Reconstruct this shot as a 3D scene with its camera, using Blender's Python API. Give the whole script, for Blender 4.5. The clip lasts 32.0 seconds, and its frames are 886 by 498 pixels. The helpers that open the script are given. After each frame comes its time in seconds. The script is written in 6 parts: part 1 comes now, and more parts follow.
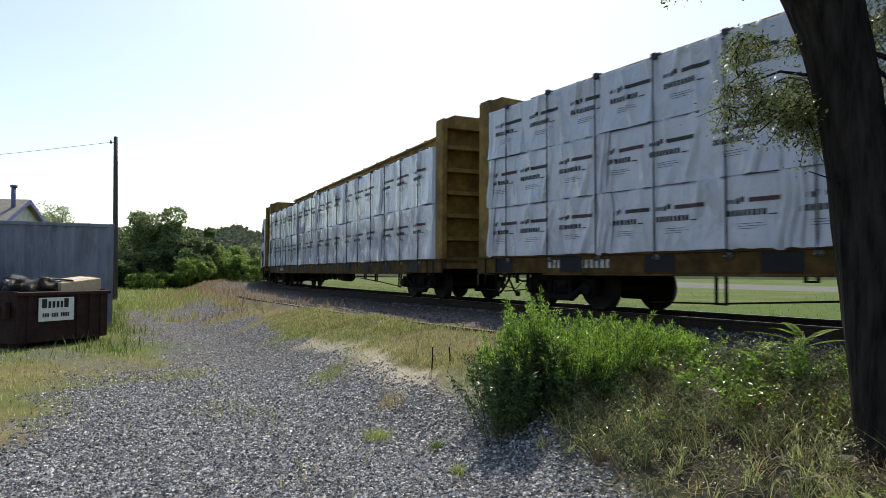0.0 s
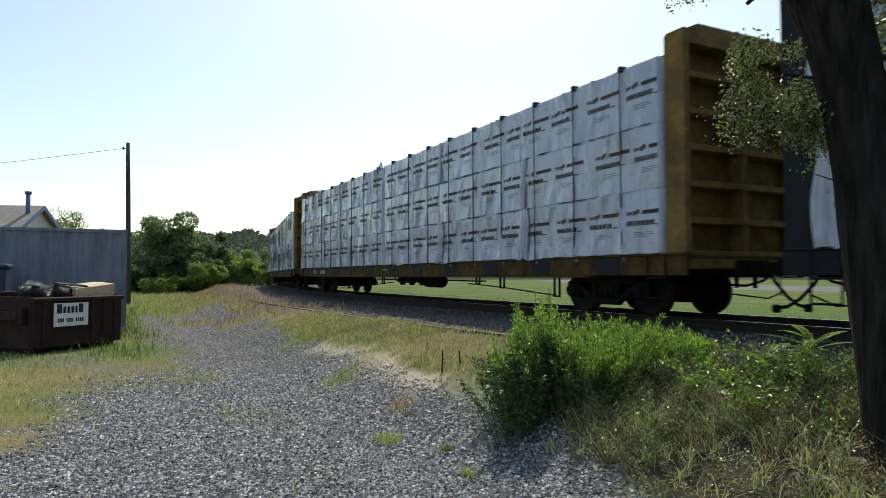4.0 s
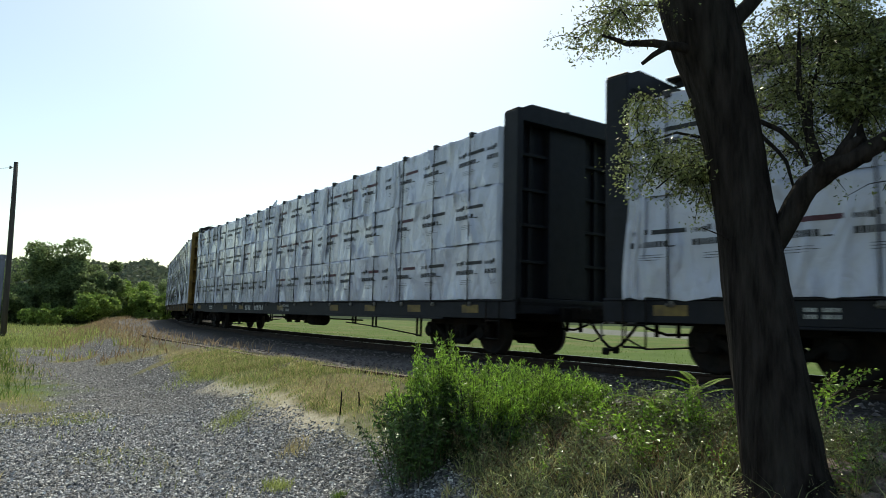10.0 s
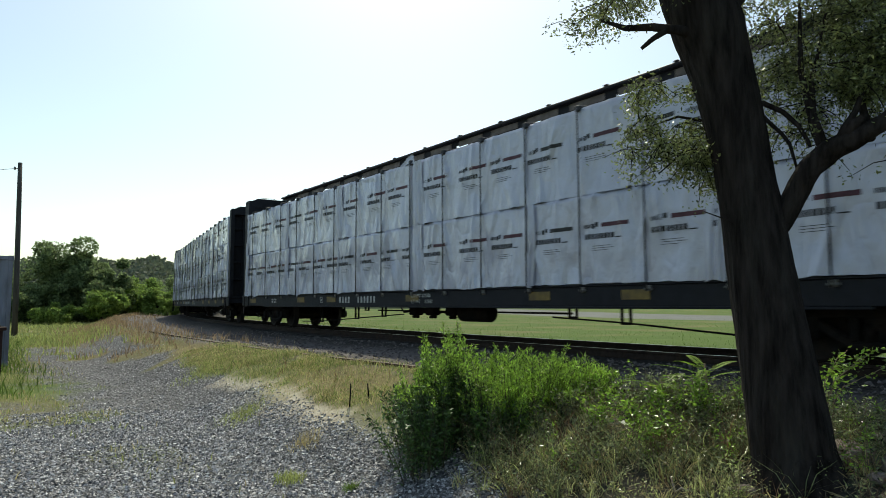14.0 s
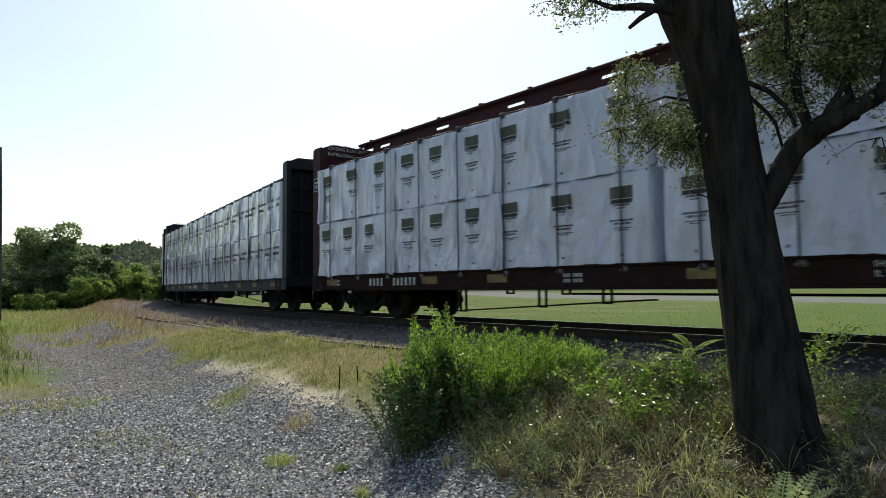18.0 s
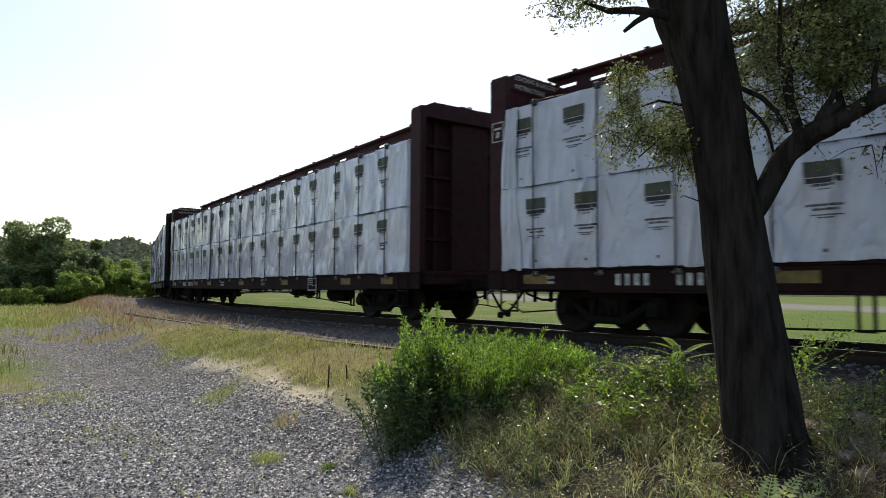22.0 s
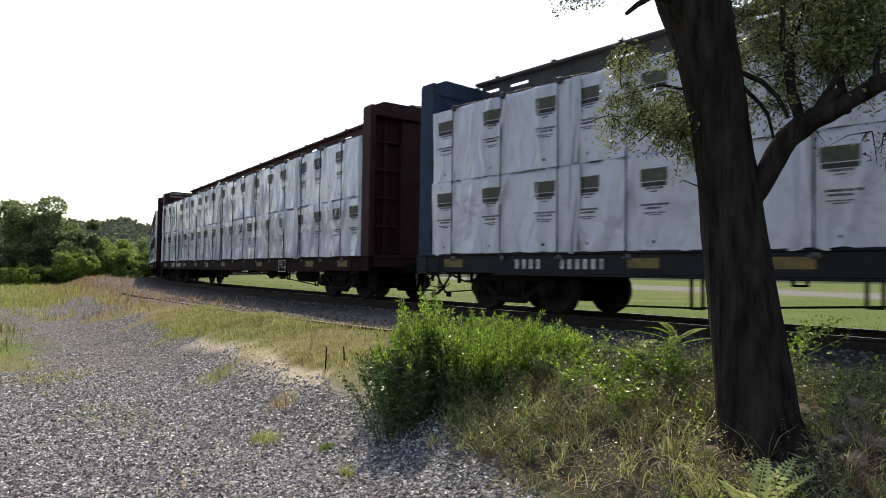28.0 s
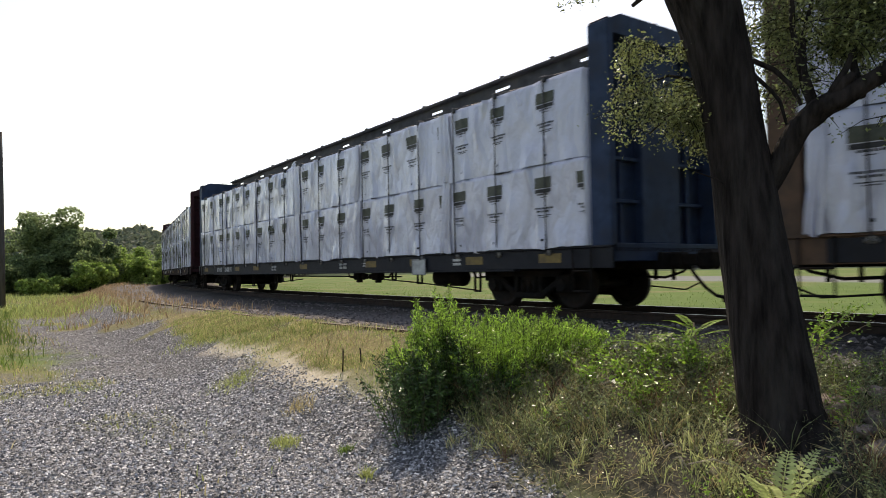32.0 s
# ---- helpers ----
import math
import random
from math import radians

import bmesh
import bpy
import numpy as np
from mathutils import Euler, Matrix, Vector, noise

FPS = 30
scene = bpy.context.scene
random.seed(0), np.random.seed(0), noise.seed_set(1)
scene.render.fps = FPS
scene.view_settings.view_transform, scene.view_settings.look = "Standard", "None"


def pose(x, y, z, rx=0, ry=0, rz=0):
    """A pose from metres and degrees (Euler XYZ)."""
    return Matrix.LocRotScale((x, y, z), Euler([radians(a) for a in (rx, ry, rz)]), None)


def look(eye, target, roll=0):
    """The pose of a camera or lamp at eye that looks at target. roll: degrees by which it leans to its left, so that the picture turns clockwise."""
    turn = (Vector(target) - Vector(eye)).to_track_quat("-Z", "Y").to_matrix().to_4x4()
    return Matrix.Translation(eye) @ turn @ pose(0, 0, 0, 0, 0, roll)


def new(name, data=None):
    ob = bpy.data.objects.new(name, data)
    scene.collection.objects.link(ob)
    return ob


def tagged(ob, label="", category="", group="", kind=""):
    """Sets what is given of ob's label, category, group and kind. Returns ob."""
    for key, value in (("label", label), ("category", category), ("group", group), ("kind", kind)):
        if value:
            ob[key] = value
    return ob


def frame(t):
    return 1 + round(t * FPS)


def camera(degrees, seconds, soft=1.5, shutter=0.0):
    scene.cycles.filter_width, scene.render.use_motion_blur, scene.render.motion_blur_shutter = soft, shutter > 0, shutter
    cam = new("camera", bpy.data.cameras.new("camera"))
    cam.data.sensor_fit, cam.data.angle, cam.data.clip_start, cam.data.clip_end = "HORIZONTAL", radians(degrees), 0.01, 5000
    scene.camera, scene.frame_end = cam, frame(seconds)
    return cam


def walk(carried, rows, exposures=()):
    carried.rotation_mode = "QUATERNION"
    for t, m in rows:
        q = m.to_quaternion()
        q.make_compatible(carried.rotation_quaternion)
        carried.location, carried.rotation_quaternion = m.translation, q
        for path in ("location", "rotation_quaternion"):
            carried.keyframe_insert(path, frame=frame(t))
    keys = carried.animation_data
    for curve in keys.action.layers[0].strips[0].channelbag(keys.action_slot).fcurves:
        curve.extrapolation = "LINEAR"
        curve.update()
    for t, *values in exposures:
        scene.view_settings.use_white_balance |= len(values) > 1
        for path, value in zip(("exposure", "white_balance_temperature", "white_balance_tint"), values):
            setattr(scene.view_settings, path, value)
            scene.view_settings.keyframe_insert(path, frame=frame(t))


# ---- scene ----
# ---- the film's length, lens and the hand-held camera ----
cam = camera(67.85, 32.0, soft=0.9, shutter=0.4)
walk(cam, [
    (0.0, pose(-0.067, -0.006, 1.482, 92.14, -0.31, -0.01)),
    (0.5, pose(-0.063, -0.010, 1.482, 92.27, -0.15, 0.27)),
    (1.0, pose(-0.061, -0.006, 1.485, 92.32, 0.03, 0.49)),
    (1.5, pose(-0.062, -0.040, 1.495, 92.38, 0.00, 0.64)),
    (2.0, pose(-0.062, -0.037, 1.488, 92.42, 0.08, 0.80)),
    (2.5, pose(-0.056, -0.031, 1.492, 92.32, 0.16, 0.97)),
    (4.5, pose(-0.052, -0.058, 1.499, 92.35, 0.06, 0.89)),
    (5.0, pose(-0.050, -0.042, 1.501, 92.36, 0.19, 0.78)),
    (5.5, pose(-0.055, -0.071, 1.500, 92.43, -0.28, 0.68)),
    (6.0, pose(-0.060, -0.001, 1.479, 92.46, -0.57, 0.58)),
    (6.5, pose(-0.057, 0.004, 1.487, 92.32, -0.88, 0.44)),
    (7.0, pose(-0.057, -0.005, 1.492, 92.22, -1.19, 0.37)),
    (7.5, pose(-0.052, -0.004, 1.485, 92.29, -0.86, 0.00)),
    (8.0, pose(0.001, -0.021, 1.510, 92.46, 0.08, -1.47)),
    (8.5, pose(0.036, -0.002, 1.536, 94.66, -0.01, -3.94)),
    (9.0, pose(0.045, -0.006, 1.531, 95.03, -0.79, -6.09)),
    (9.5, pose(0.007, 0.010, 1.480, 95.91, -2.35, -6.71)),
    (10.0, pose(0.017, 0.013, 1.493, 95.95, -1.56, -6.95)),
    (10.5, pose(0.025, -0.009, 1.500, 95.93, -1.15, -6.93)),
    (11.0, pose(0.022, -0.013, 1.505, 95.82, -1.01, -6.93)),
    (11.5, pose(0.016, 0.013, 1.492, 95.79, -1.10, -6.79)),
    (12.0, pose(0.022, 0.008, 1.507, 95.49, -0.87, -6.59)),
    (12.5, pose(0.023, -0.002, 1.511, 95.28, -0.62, -6.43)),
    (13.0, pose(0.028, -0.001, 1.518, 95.11, -0.69, -6.35)),
    (13.5, pose(0.028, 0.004, 1.520, 94.93, -0.43, -6.35)),
    (14.0, pose(0.028, 0.005, 1.519, 94.87, 0.03, -6.32)),
    (14.5, pose(0.019, 0.003, 1.513, 94.84, -0.30, -6.51)),
    (16.5, pose(0.020, -0.002, 1.497, 93.65, 0.11, -7.53)),
    (17.0, pose(0.010, 0.005, 1.501, 93.51, 0.13, -7.69)),
    (17.5, pose(0.012, 0.008, 1.502, 93.38, 0.19, -7.65)),
    (18.0, pose(0.018, 0.006, 1.509, 93.39, 0.54, -7.40)),
    (18.5, pose(0.015, 0.011, 1.498, 93.36, -0.28, -6.92)),
    (19.0, pose(0.014, -0.000, 1.509, 93.10, -0.45, -5.54)),
    (19.5, pose(0.017, 0.005, 1.508, 93.10, -0.19, -4.98)),
    (20.0, pose(0.022, 0.009, 1.505, 93.31, 0.23, -5.69)),
    (20.5, pose(0.022, 0.011, 1.504, 93.52, 0.32, -6.81)),
    (21.0, pose(0.016, 0.007, 1.485, 93.88, -0.16, -7.54)),
    (21.5, pose(0.020, 0.012, 1.490, 93.76, -0.24, -7.99)),
    (22.0, pose(0.016, 0.007, 1.493, 93.53, -0.43, -8.20)),
    (22.5, pose(0.014, 0.012, 1.487, 93.04, -0.65, -8.39)),
    (23.0, pose(0.007, 0.010, 1.490, 92.57, -0.76, -8.55)),
    (23.5, pose(0.015, 0.012, 1.503, 92.06, -0.55, -8.66)),
    (24.0, pose(0.015, 0.014, 1.503, 91.73, -0.69, -8.79)),
    (24.5, pose(0.011, 0.012, 1.495, 91.68, -0.68, -8.88)),
    (25.0, pose(0.015, 0.017, 1.515, 91.50, -0.40, -8.84)),
    (25.5, pose(0.017, 0.016, 1.511, 91.62, -0.54, -8.74)),
    (27.5, pose(0.015, 0.013, 1.501, 91.98, -0.73, -8.47)),
    (28.0, pose(0.008, 0.009, 1.490, 92.07, -0.93, -8.47)),
    (28.5, pose(0.017, 0.015, 1.492, 92.00, -1.02, -8.36)),
    (29.0, pose(0.016, 0.018, 1.491, 91.92, -1.16, -8.41)),
    (29.5, pose(0.013, 0.012, 1.497, 91.83, -1.13, -8.10)),
    (30.0, pose(0.013, 0.009, 1.503, 91.75, -1.11, -7.71)),
    (30.5, pose(0.013, 0.015, 1.502, 91.75, -0.65, -7.45)),
    (31.0, pose(0.013, 0.014, 1.496, 91.76, 0.23, -7.34)),
    (31.5, pose(0.017, 0.011, 1.511, 91.74, 0.65, -7.18)),
    (32.0, pose(0.017, 0.016, 1.510, 91.83, 0.91, -7.21)),
], exposures=[(0.0, 0.32, 7200, 6), (2.0, 0.25, 7200, 2), (7.5, 0.23, 7200, 0), (9.5, 0.21, 7350, -3), (14.5, 0.21, 7350, -3), (17.0, 0.25, 7400, 3), (20.5, 0.26, 7450, 3), (22.5, 0.44, 7700, 9), (24.0, 0.50, 7800, 11), (32.0, 0.58, 7900, 12)])

# ---- daylight ----
SUN_AZ, SUN_EL = 3.0, 52.0          # degrees right of +y, and above the horizon
world = bpy.data.worlds.new("sky")
scene.world = world
world.use_nodes = True
wn = world.node_tree.nodes
sky = wn.new("ShaderNodeTexSky")
sky.sky_type = "NISHITA"
sky.sun_disc = False
sky.sun_elevation, sky.sun_rotation = radians(SUN_EL), radians(SUN_AZ)
sky.altitude, sky.air_density, sky.dust_density, sky.ozone_density = 60, 1.0, 1.4, 1.0
wn["Background"].inputs["Strength"].default_value = 0.15
world.node_tree.links.new(sky.outputs[0], wn["Background"].inputs["Color"])
sun = new("sun", bpy.data.lights.new("sun", "SUN"))
sun.data.energy, sun.data.angle, sun.data.color = 2.95, radians(0.53), (1.0, 0.95, 0.87)
sa, se = radians(SUN_AZ), radians(SUN_EL)
sun.matrix_world = look((0, 0, 60), Vector((0, 0, 60)) - Vector((math.sin(sa) * math.cos(se), math.cos(sa) * math.cos(se), math.sin(se))))


# ---- materials ----
def material(name, color, rough=0.7, metal=0.0, scale=8.0, vary=0.25, dirt=None, dirt_scale=1.2, dirt_amount=0.4, bump=0.15,
             bump_scale=60.0, stretch=(1, 1, 1), piece=0.0, clear=0.0, coat=0.0, bump_deep=0.02, spec=0.5):
    """A surface with grain at one scale, dirt or wear at a larger one, and a fine relief, all in metres."""
    m = bpy.data.materials.new(name)
    m.use_nodes = True
    nt = m.node_tree
    n, ln = nt.nodes, nt.links
    b = n["Principled BSDF"]
    co = n.new("ShaderNodeTexCoord")
    mp = n.new("ShaderNodeMapping")
    mp.inputs["Scale"].default_value = stretch
    ln.new(co.outputs["Object"], mp.inputs[0])
    n1 = n.new("ShaderNodeTexNoise")
    n1.inputs["Scale"].default_value, n1.inputs["Detail"].default_value = scale, 6
    ln.new(mp.outputs[0], n1.inputs["Vector"])
    r1 = n.new("ShaderNodeMapRange")
    r1.inputs[1].default_value, r1.inputs[2].default_value = 0.3, 0.7
    r1.inputs[3].default_value, r1.inputs[4].default_value = 1 - vary, 1 + vary
    ln.new(n1.outputs[0], r1.inputs[0])
    base = n.new("ShaderNodeMix")
    base.data_type, base.blend_type = "RGBA", "MULTIPLY"
    base.inputs[0].default_value = 1
    base.inputs[6].default_value = (*color, 1)
    ln.new(r1.outputs[0], base.inputs[7])
    out = base.outputs[2]
    if dirt:
        n2 = n.new("ShaderNodeTexNoise")
        n2.inputs["Scale"].default_value, n2.inputs["Detail"].default_value, n2.inputs["Roughness"].default_value = dirt_scale, 8, 0.65
        ln.new(mp.outputs[0], n2.inputs["Vector"])
        r2 = n.new("ShaderNodeMapRange")
        r2.inputs[1].default_value, r2.inputs[2].default_value = 0.62 - 0.3 * dirt_amount, 0.72
        r2.inputs[4].default_value = 0.9
        ln.new(n2.outputs[0], r2.inputs[0])
        mx = n.new("ShaderNodeMix")
        mx.data_type = "RGBA"
        ln.new(r2.outputs[0], mx.inputs[0])
        ln.new(out, mx.inputs[6])
        mx.inputs[7].default_value = (*dirt, 1)
        out = mx.outputs[2]
    if piece:
        oi = n.new("ShaderNodeNewGeometry")
        r3 = n.new("ShaderNodeMapRange")
        r3.inputs[3].default_value, r3.inputs[4].default_value = 1 - piece, 1 + piece
        ln.new(oi.outputs["Random Per Island"], r3.inputs[0])
        mp2 = n.new("ShaderNodeMix")
        mp2.data_type, mp2.blend_type = "RGBA", "MULTIPLY"
        mp2.inputs[0].default_value = 1
        ln.new(out, mp2.inputs[6])
        ln.new(r3.outputs[0], mp2.inputs[7])
        out = mp2.outputs[2]
    ln.new(out, b.inputs["Base Color"])
    b.inputs["Roughness"].default_value, b.inputs["Metallic"].default_value = rough, metal
    b.inputs["Coat Weight"].default_value, b.inputs["Specular IOR Level"].default_value = coat, spec
    if bump:
        n3 = n.new("ShaderNodeTexNoise")
        n3.inputs["Scale"].default_value, n3.inputs["Detail"].default_value = bump_scale, 5
        ln.new(mp.outputs[0], n3.inputs["Vector"])
        bp = n.new("ShaderNodeBump")
        bp.inputs["Strength"].default_value, bp.inputs["Distance"].default_value = bump, bump_deep
        ln.new(n3.outputs[0], bp.inputs["Height"])
        ln.new(bp.outputs[0], b.inputs["Normal"])
    if clear:
        tl = n.new("ShaderNodeBsdfTranslucent")
        ln.new(out, tl.inputs[0])
        ms = n.new("ShaderNodeMixShader")
        ms.inputs[0].default_value = clear
        ln.new(b.outputs[0], ms.inputs[1])
        ln.new(tl.outputs[0], ms.inputs[2])
        ln.new(ms.outputs[0], n["Material Output"].inputs[0])
    return m


RUST = (0.09, 0.045, 0.028)
paint_yellow = material("yellow car paint", (0.27, 0.165, 0.045), 0.7, 0, 5, 0.25, (0.06, 0.038, 0.024), 1.6, 0.85, 0.2, spec=0.2)
# Darker copy of the yellow paint: grime plus shade put into the colour.
sill_yellow = material("grimy shaded yellow sill", (0.12, 0.070, 0.022), 0.8, 0, 5, 0.3, (0.03, 0.02, 0.014), 1.8, 0.8, 0.2, spec=0.1)
sill_maroon = material("grimy maroon sill", (0.026, 0.012, 0.011), 0.8, 0, 6, 0.3, (0.014, 0.010, 0.009), 1.5, 0.6, 0.2, spec=0.1)
paint_black = material("black car paint", (0.009, 0.010, 0.0155), 0.6, 0, 6, 0.3, (0.015, 0.0145, 0.017), 1.4, 0.5, 0.2, spec=0.25)
paint_maroon = material("maroon car paint", (0.042, 0.011, 0.015), 0.65, 0, 6, 0.3, (0.028, 0.017, 0.015), 1.5, 0.6, 0.2, spec=0.15)
paint_blue = material("blue car paint", (0.024, 0.042, 0.085), 0.6, 0, 6, 0.25, (0.022, 0.022, 0.026), 1.5, 0.5, 0.2, spec=0.15)
beam_grey = material("weathered grey beam paint", (0.045, 0.048, 0.056), 0.75, 0, 4, 0.35, (0.085, 0.080, 0.078), 1.2, 0.6, 0.2, spec=0.2)
paint_rust = material("rusty brown car paint", (0.085, 0.045, 0.025), 0.75, 0, 5, 0.3, (0.03, 0.02, 0.015), 1.6, 0.6, 0.25)
patch_yellow = material("reflective yellow patch", (0.22, 0.145, 0.03), 0.6, 0, 9, 0.25, (0.09, 0.06, 0.03), 3, 0.6)
card_white = material("faded placard", (0.42, 0.43, 0.42), 0.7, 0, 14, 0.2, (0.25, 0.25, 0.24), 6, 0.5)
running_gear = material("greasy running gear", (0.010, 0.009, 0.0085), 0.85, 0.1, 10, 0.4, (0.025, 0.016, 0.012), 3, 0.5, 0.3, spec=0.15)
wheel_steel = material("wheel steel", (0.014, 0.012, 0.011), 0.7, 0.2, 12, 0.3, (0.03, 0.018, 0.013), 4, 0.5, spec=0.2)
white_ink = material("white stencil", (0.50, 0.50, 0.49), 0.8, 0, 12, 0.35, (0.10, 0.09, 0.09), 7, 0.5)
cable_mat = material("tie-down cable", (0.05, 0.05, 0.055), 0.6, 0.5, 40, 0.3)


def wrap_material():
    """Thin plastic film: glossy, with long soft folds and fine crinkles, different on each bundle."""
    m = material("white plastic wrap", (0.475, 0.482, 0.60), 0.20, 0, 2.2, 0.08, (0.47, 0.48, 0.57), 1.1, 0.3, bump=0)
    nt = m.node_tree
    n, ln = nt.nodes, nt.links
    co, info, add = n.new("ShaderNodeTexCoord"), n.new("ShaderNodeObjectInfo"), n.new("ShaderNodeVectorMath")
    mul = n.new("ShaderNodeMath")
    mul.operation, mul.inputs[1].default_value = "MULTIPLY", 37.0
    ln.new(info.outputs["Random"], mul.inputs[0])
    ln.new(co.outputs["Object"], add.inputs[0])
    ln.new(mul.outputs[0], add.inputs[1])
    last = None
    for scale, stretch, twist, crease, strength, deep in ((1.1, (1.0, 1.0, 0.40), 0.7, True, 1.0, 0.22), (2.9, (1.0, 1.0, 0.34), 1.1, True, 0.9, 0.11), (7.0, (1.0, 1.0, 0.45), 1.2, True, 0.7, 0.03), (16.0, (1.0, 1.0, 0.6), 0.8, False, 0.5, 0.010)):
        mp, tx, bp = n.new("ShaderNodeMapping"), n.new("ShaderNodeTexNoise"), n.new("ShaderNodeBump")
        mp.inputs["Scale"].default_value = stretch
        ln.new(add.outputs[0], mp.inputs[0])
        ln.new(mp.outputs[0], tx.inputs["Vector"])
        tx.inputs["Scale"].default_value, tx.inputs["Detail"].default_value, tx.inputs["Distortion"].default_value = scale, 2, twist
        height = tx.outputs[0]
        if crease:                              # sharp valleys between soft swells
            sub, ab = n.new("ShaderNodeMath"), n.new("ShaderNodeMath")
            sub.operation, sub.inputs[1].default_value, ab.operation = "SUBTRACT", 0.5, "ABSOLUTE"
            ln.new(height, sub.inputs[0])
            ln.new(sub.outputs[0], ab.inputs[0])
            height = ab.outputs[0]
        bp.inputs["Strength"].default_value, bp.inputs["Distance"].default_value = strength, deep
        ln.new(height, bp.inputs["Height"])
        if last:
            ln.new(last.outputs[0], bp.inputs["Normal"])
        last = bp
    ln.new(last.outputs[0], n["Principled BSDF"].inputs["Normal"])
    n["Principled BSDF"].inputs["Coat Weight"].default_value, n["Principled BSDF"].inputs["Coat Roughness"].default_value = 0.9, 0.2
    return m


wrap_mat = wrap_material()
ink_mat = material("black print", (0.030, 0.030, 0.034), 0.5, 0, 25, 0.3, spec=0.3)
maroon_ink = material("maroon print", (0.085, 0.030, 0.045), 0.5, 0, 25, 0.3, spec=0.3)
olive_mat = material("olive print", (0.055, 0.060, 0.042), 0.6, 0, 12, 0.3)
rail_mat = material("rusty rail", (0.035, 0.024, 0.019), 0.8, 0.1, 12, 0.3, (0.06, 0.035, 0.024), 5, 0.4, spec=0.2)
rail_top_mat = material("worn rail head", (0.34, 0.33, 0.32), 0.35, 0.8, 20, 0.2)
old_rail_mat = material("rusted old rail", (0.075, 0.047, 0.034), 0.85, 0.1, 12, 0.3, (0.05, 0.03, 0.022), 5, 0.5, spec=0.2)
old_top_mat = material("dull old rail head", (0.12, 0.085, 0.065), 0.7, 0.15, 20, 0.3)
tie_mat = material("old tie", (0.035, 0.030, 0.027), 0.95, 0, 18, 0.4, (0.07, 0.06, 0.05), 4, 0.4, 0.6, 40, (1, 8, 8))
bark_mat = material("bark", (0.024, 0.0195, 0.018), 0.95, 0, 20, 0.7, (0.045, 0.040, 0.036), 7, 0.40, 1.0, 30, (1, 1, 0.16), spec=0.08, bump_deep=0.035)
def stone_material(name, tones, rough=0.55):
    """Broken stone: each piece of its own tone, from dark to pale."""
    m = material(name, (1, 1, 1), rough, 0, 40, 0.2, bump=0.3)
    n, ln = m.node_tree.nodes, m.node_tree.links
    geo, ramp, mul = n.new("ShaderNodeNewGeometry"), n.new("ShaderNodeValToRGB"), n.new("ShaderNodeMix")
    ramp.color_ramp.elements[0].color, ramp.color_ramp.elements[1].color = (*tones[0][1], 1), (*tones[-1][1], 1)
    for at, color in tones[1:-1]:
        ramp.color_ramp.elements.new(at).color = (*color, 1)
    ln.new(geo.outputs["Random Per Island"], ramp.inputs[0])
    mul.data_type, mul.blend_type, mul.inputs[0].default_value = "RGBA", "MULTIPLY", 1
    b = n["Principled BSDF"]
    ln.new(b.inputs["Base Color"].links[0].from_socket, mul.inputs[6])
    ln.new(ramp.outputs[0], mul.inputs[7])
    ln.new(mul.outputs[2], b.inputs["Base Color"])
    return m


stone_mat = stone_material("gravel stones", ((0, (0.035, 0.035, 0.039)), (0.45, (0.145, 0.142, 0.15)), (0.72, (0.31, 0.304, 0.315)), (0.9, (0.48, 0.47, 0.48)), (1, (0.75, 0.74, 0.74))))
ballast_mat = material("ballast stones", (0.115, 0.10, 0.098), 0.9, 0, 30, 0.3, piece=0.5, bump=0.3)


def leaf_material(name, color, vary=0.35, clear=0.45, spec=0.2, rough=0.6):
    return material(name, color, rough, 0, 4, 0.25, None, bump=0, piece=vary, clear=clear, spec=spec)


# Darker copy of the bush leaves: shade inside the bush put into the colour.
leaf_bush_shade = leaf_material("bush leaves coloured as shaded", (0.055, 0.110, 0.026), 0.8, 0.15, 0.5, 0.28)
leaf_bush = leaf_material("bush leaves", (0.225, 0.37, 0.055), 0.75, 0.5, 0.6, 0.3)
grass_pale = leaf_material("pale tuft grass", (0.44, 0.46, 0.22), 0.5, 0.45, 0.5, 0.3)
hill_mat = material("far wooded slope", (0.075, 0.095, 0.062), 1.0, 0, 0.05, 0.25, (0.044, 0.058, 0.037), 0.2, 0.5, bump=0, spec=0.0)
leaf_weed_dark = leaf_material("dark weed leaves", (0.17, 0.20, 0.095), 0.8, 0.42, 0.6, 0.28)
weed_red = leaf_material("reddish dry stalks", (0.20, 0.12, 0.07), 0.5, 0.3)
leaf_tree = leaf_material("tree leaves", (0.17, 0.20, 0.078), 0.8, 0.44, 0.55, 0.3)
leaf_weed = leaf_material("weed leaves", (0.35, 0.385, 0.16), 0.8, 0.48, 0.6, 0.28)
leaf_shoot = leaf_material("feathered shoot leaves", (0.28, 0.42, 0.06), 0.3, 0.5, 0.3, 0.4)
leaf_fern = leaf_material("fern leaves", (0.52, 0.58, 0.26), 0.2)
leaf_far = leaf_material("hedge leaves", (0.19, 0.25, 0.115), 0.5, 0.55)
leaf_far_light = leaf_material("young hedge leaves", (0.24, 0.34, 0.09), 0.45, 0.45)
leaf_woods = leaf_material("far woods leaves", (0.10, 0.122, 0.085), 0.3, 0.4)
grass_green = leaf_material("green grass", (0.13, 0.20, 0.045), 0.4, 0.4)
grass_field = leaf_material("meadow grass", (0.12, 0.20, 0.045), 0.3, 0.35, 0.08, 0.8)
grass_dry = leaf_material("dry grass", (0.56, 0.47, 0.25), 0.35, 0.35)
grass_mixed = leaf_material("yellowing grass", (0.36, 0.40, 0.145), 0.4, 0.4)
stem_mat = material("green-brown stems", (0.055, 0.050, 0.026), 0.8, 0, 20, 0.3)
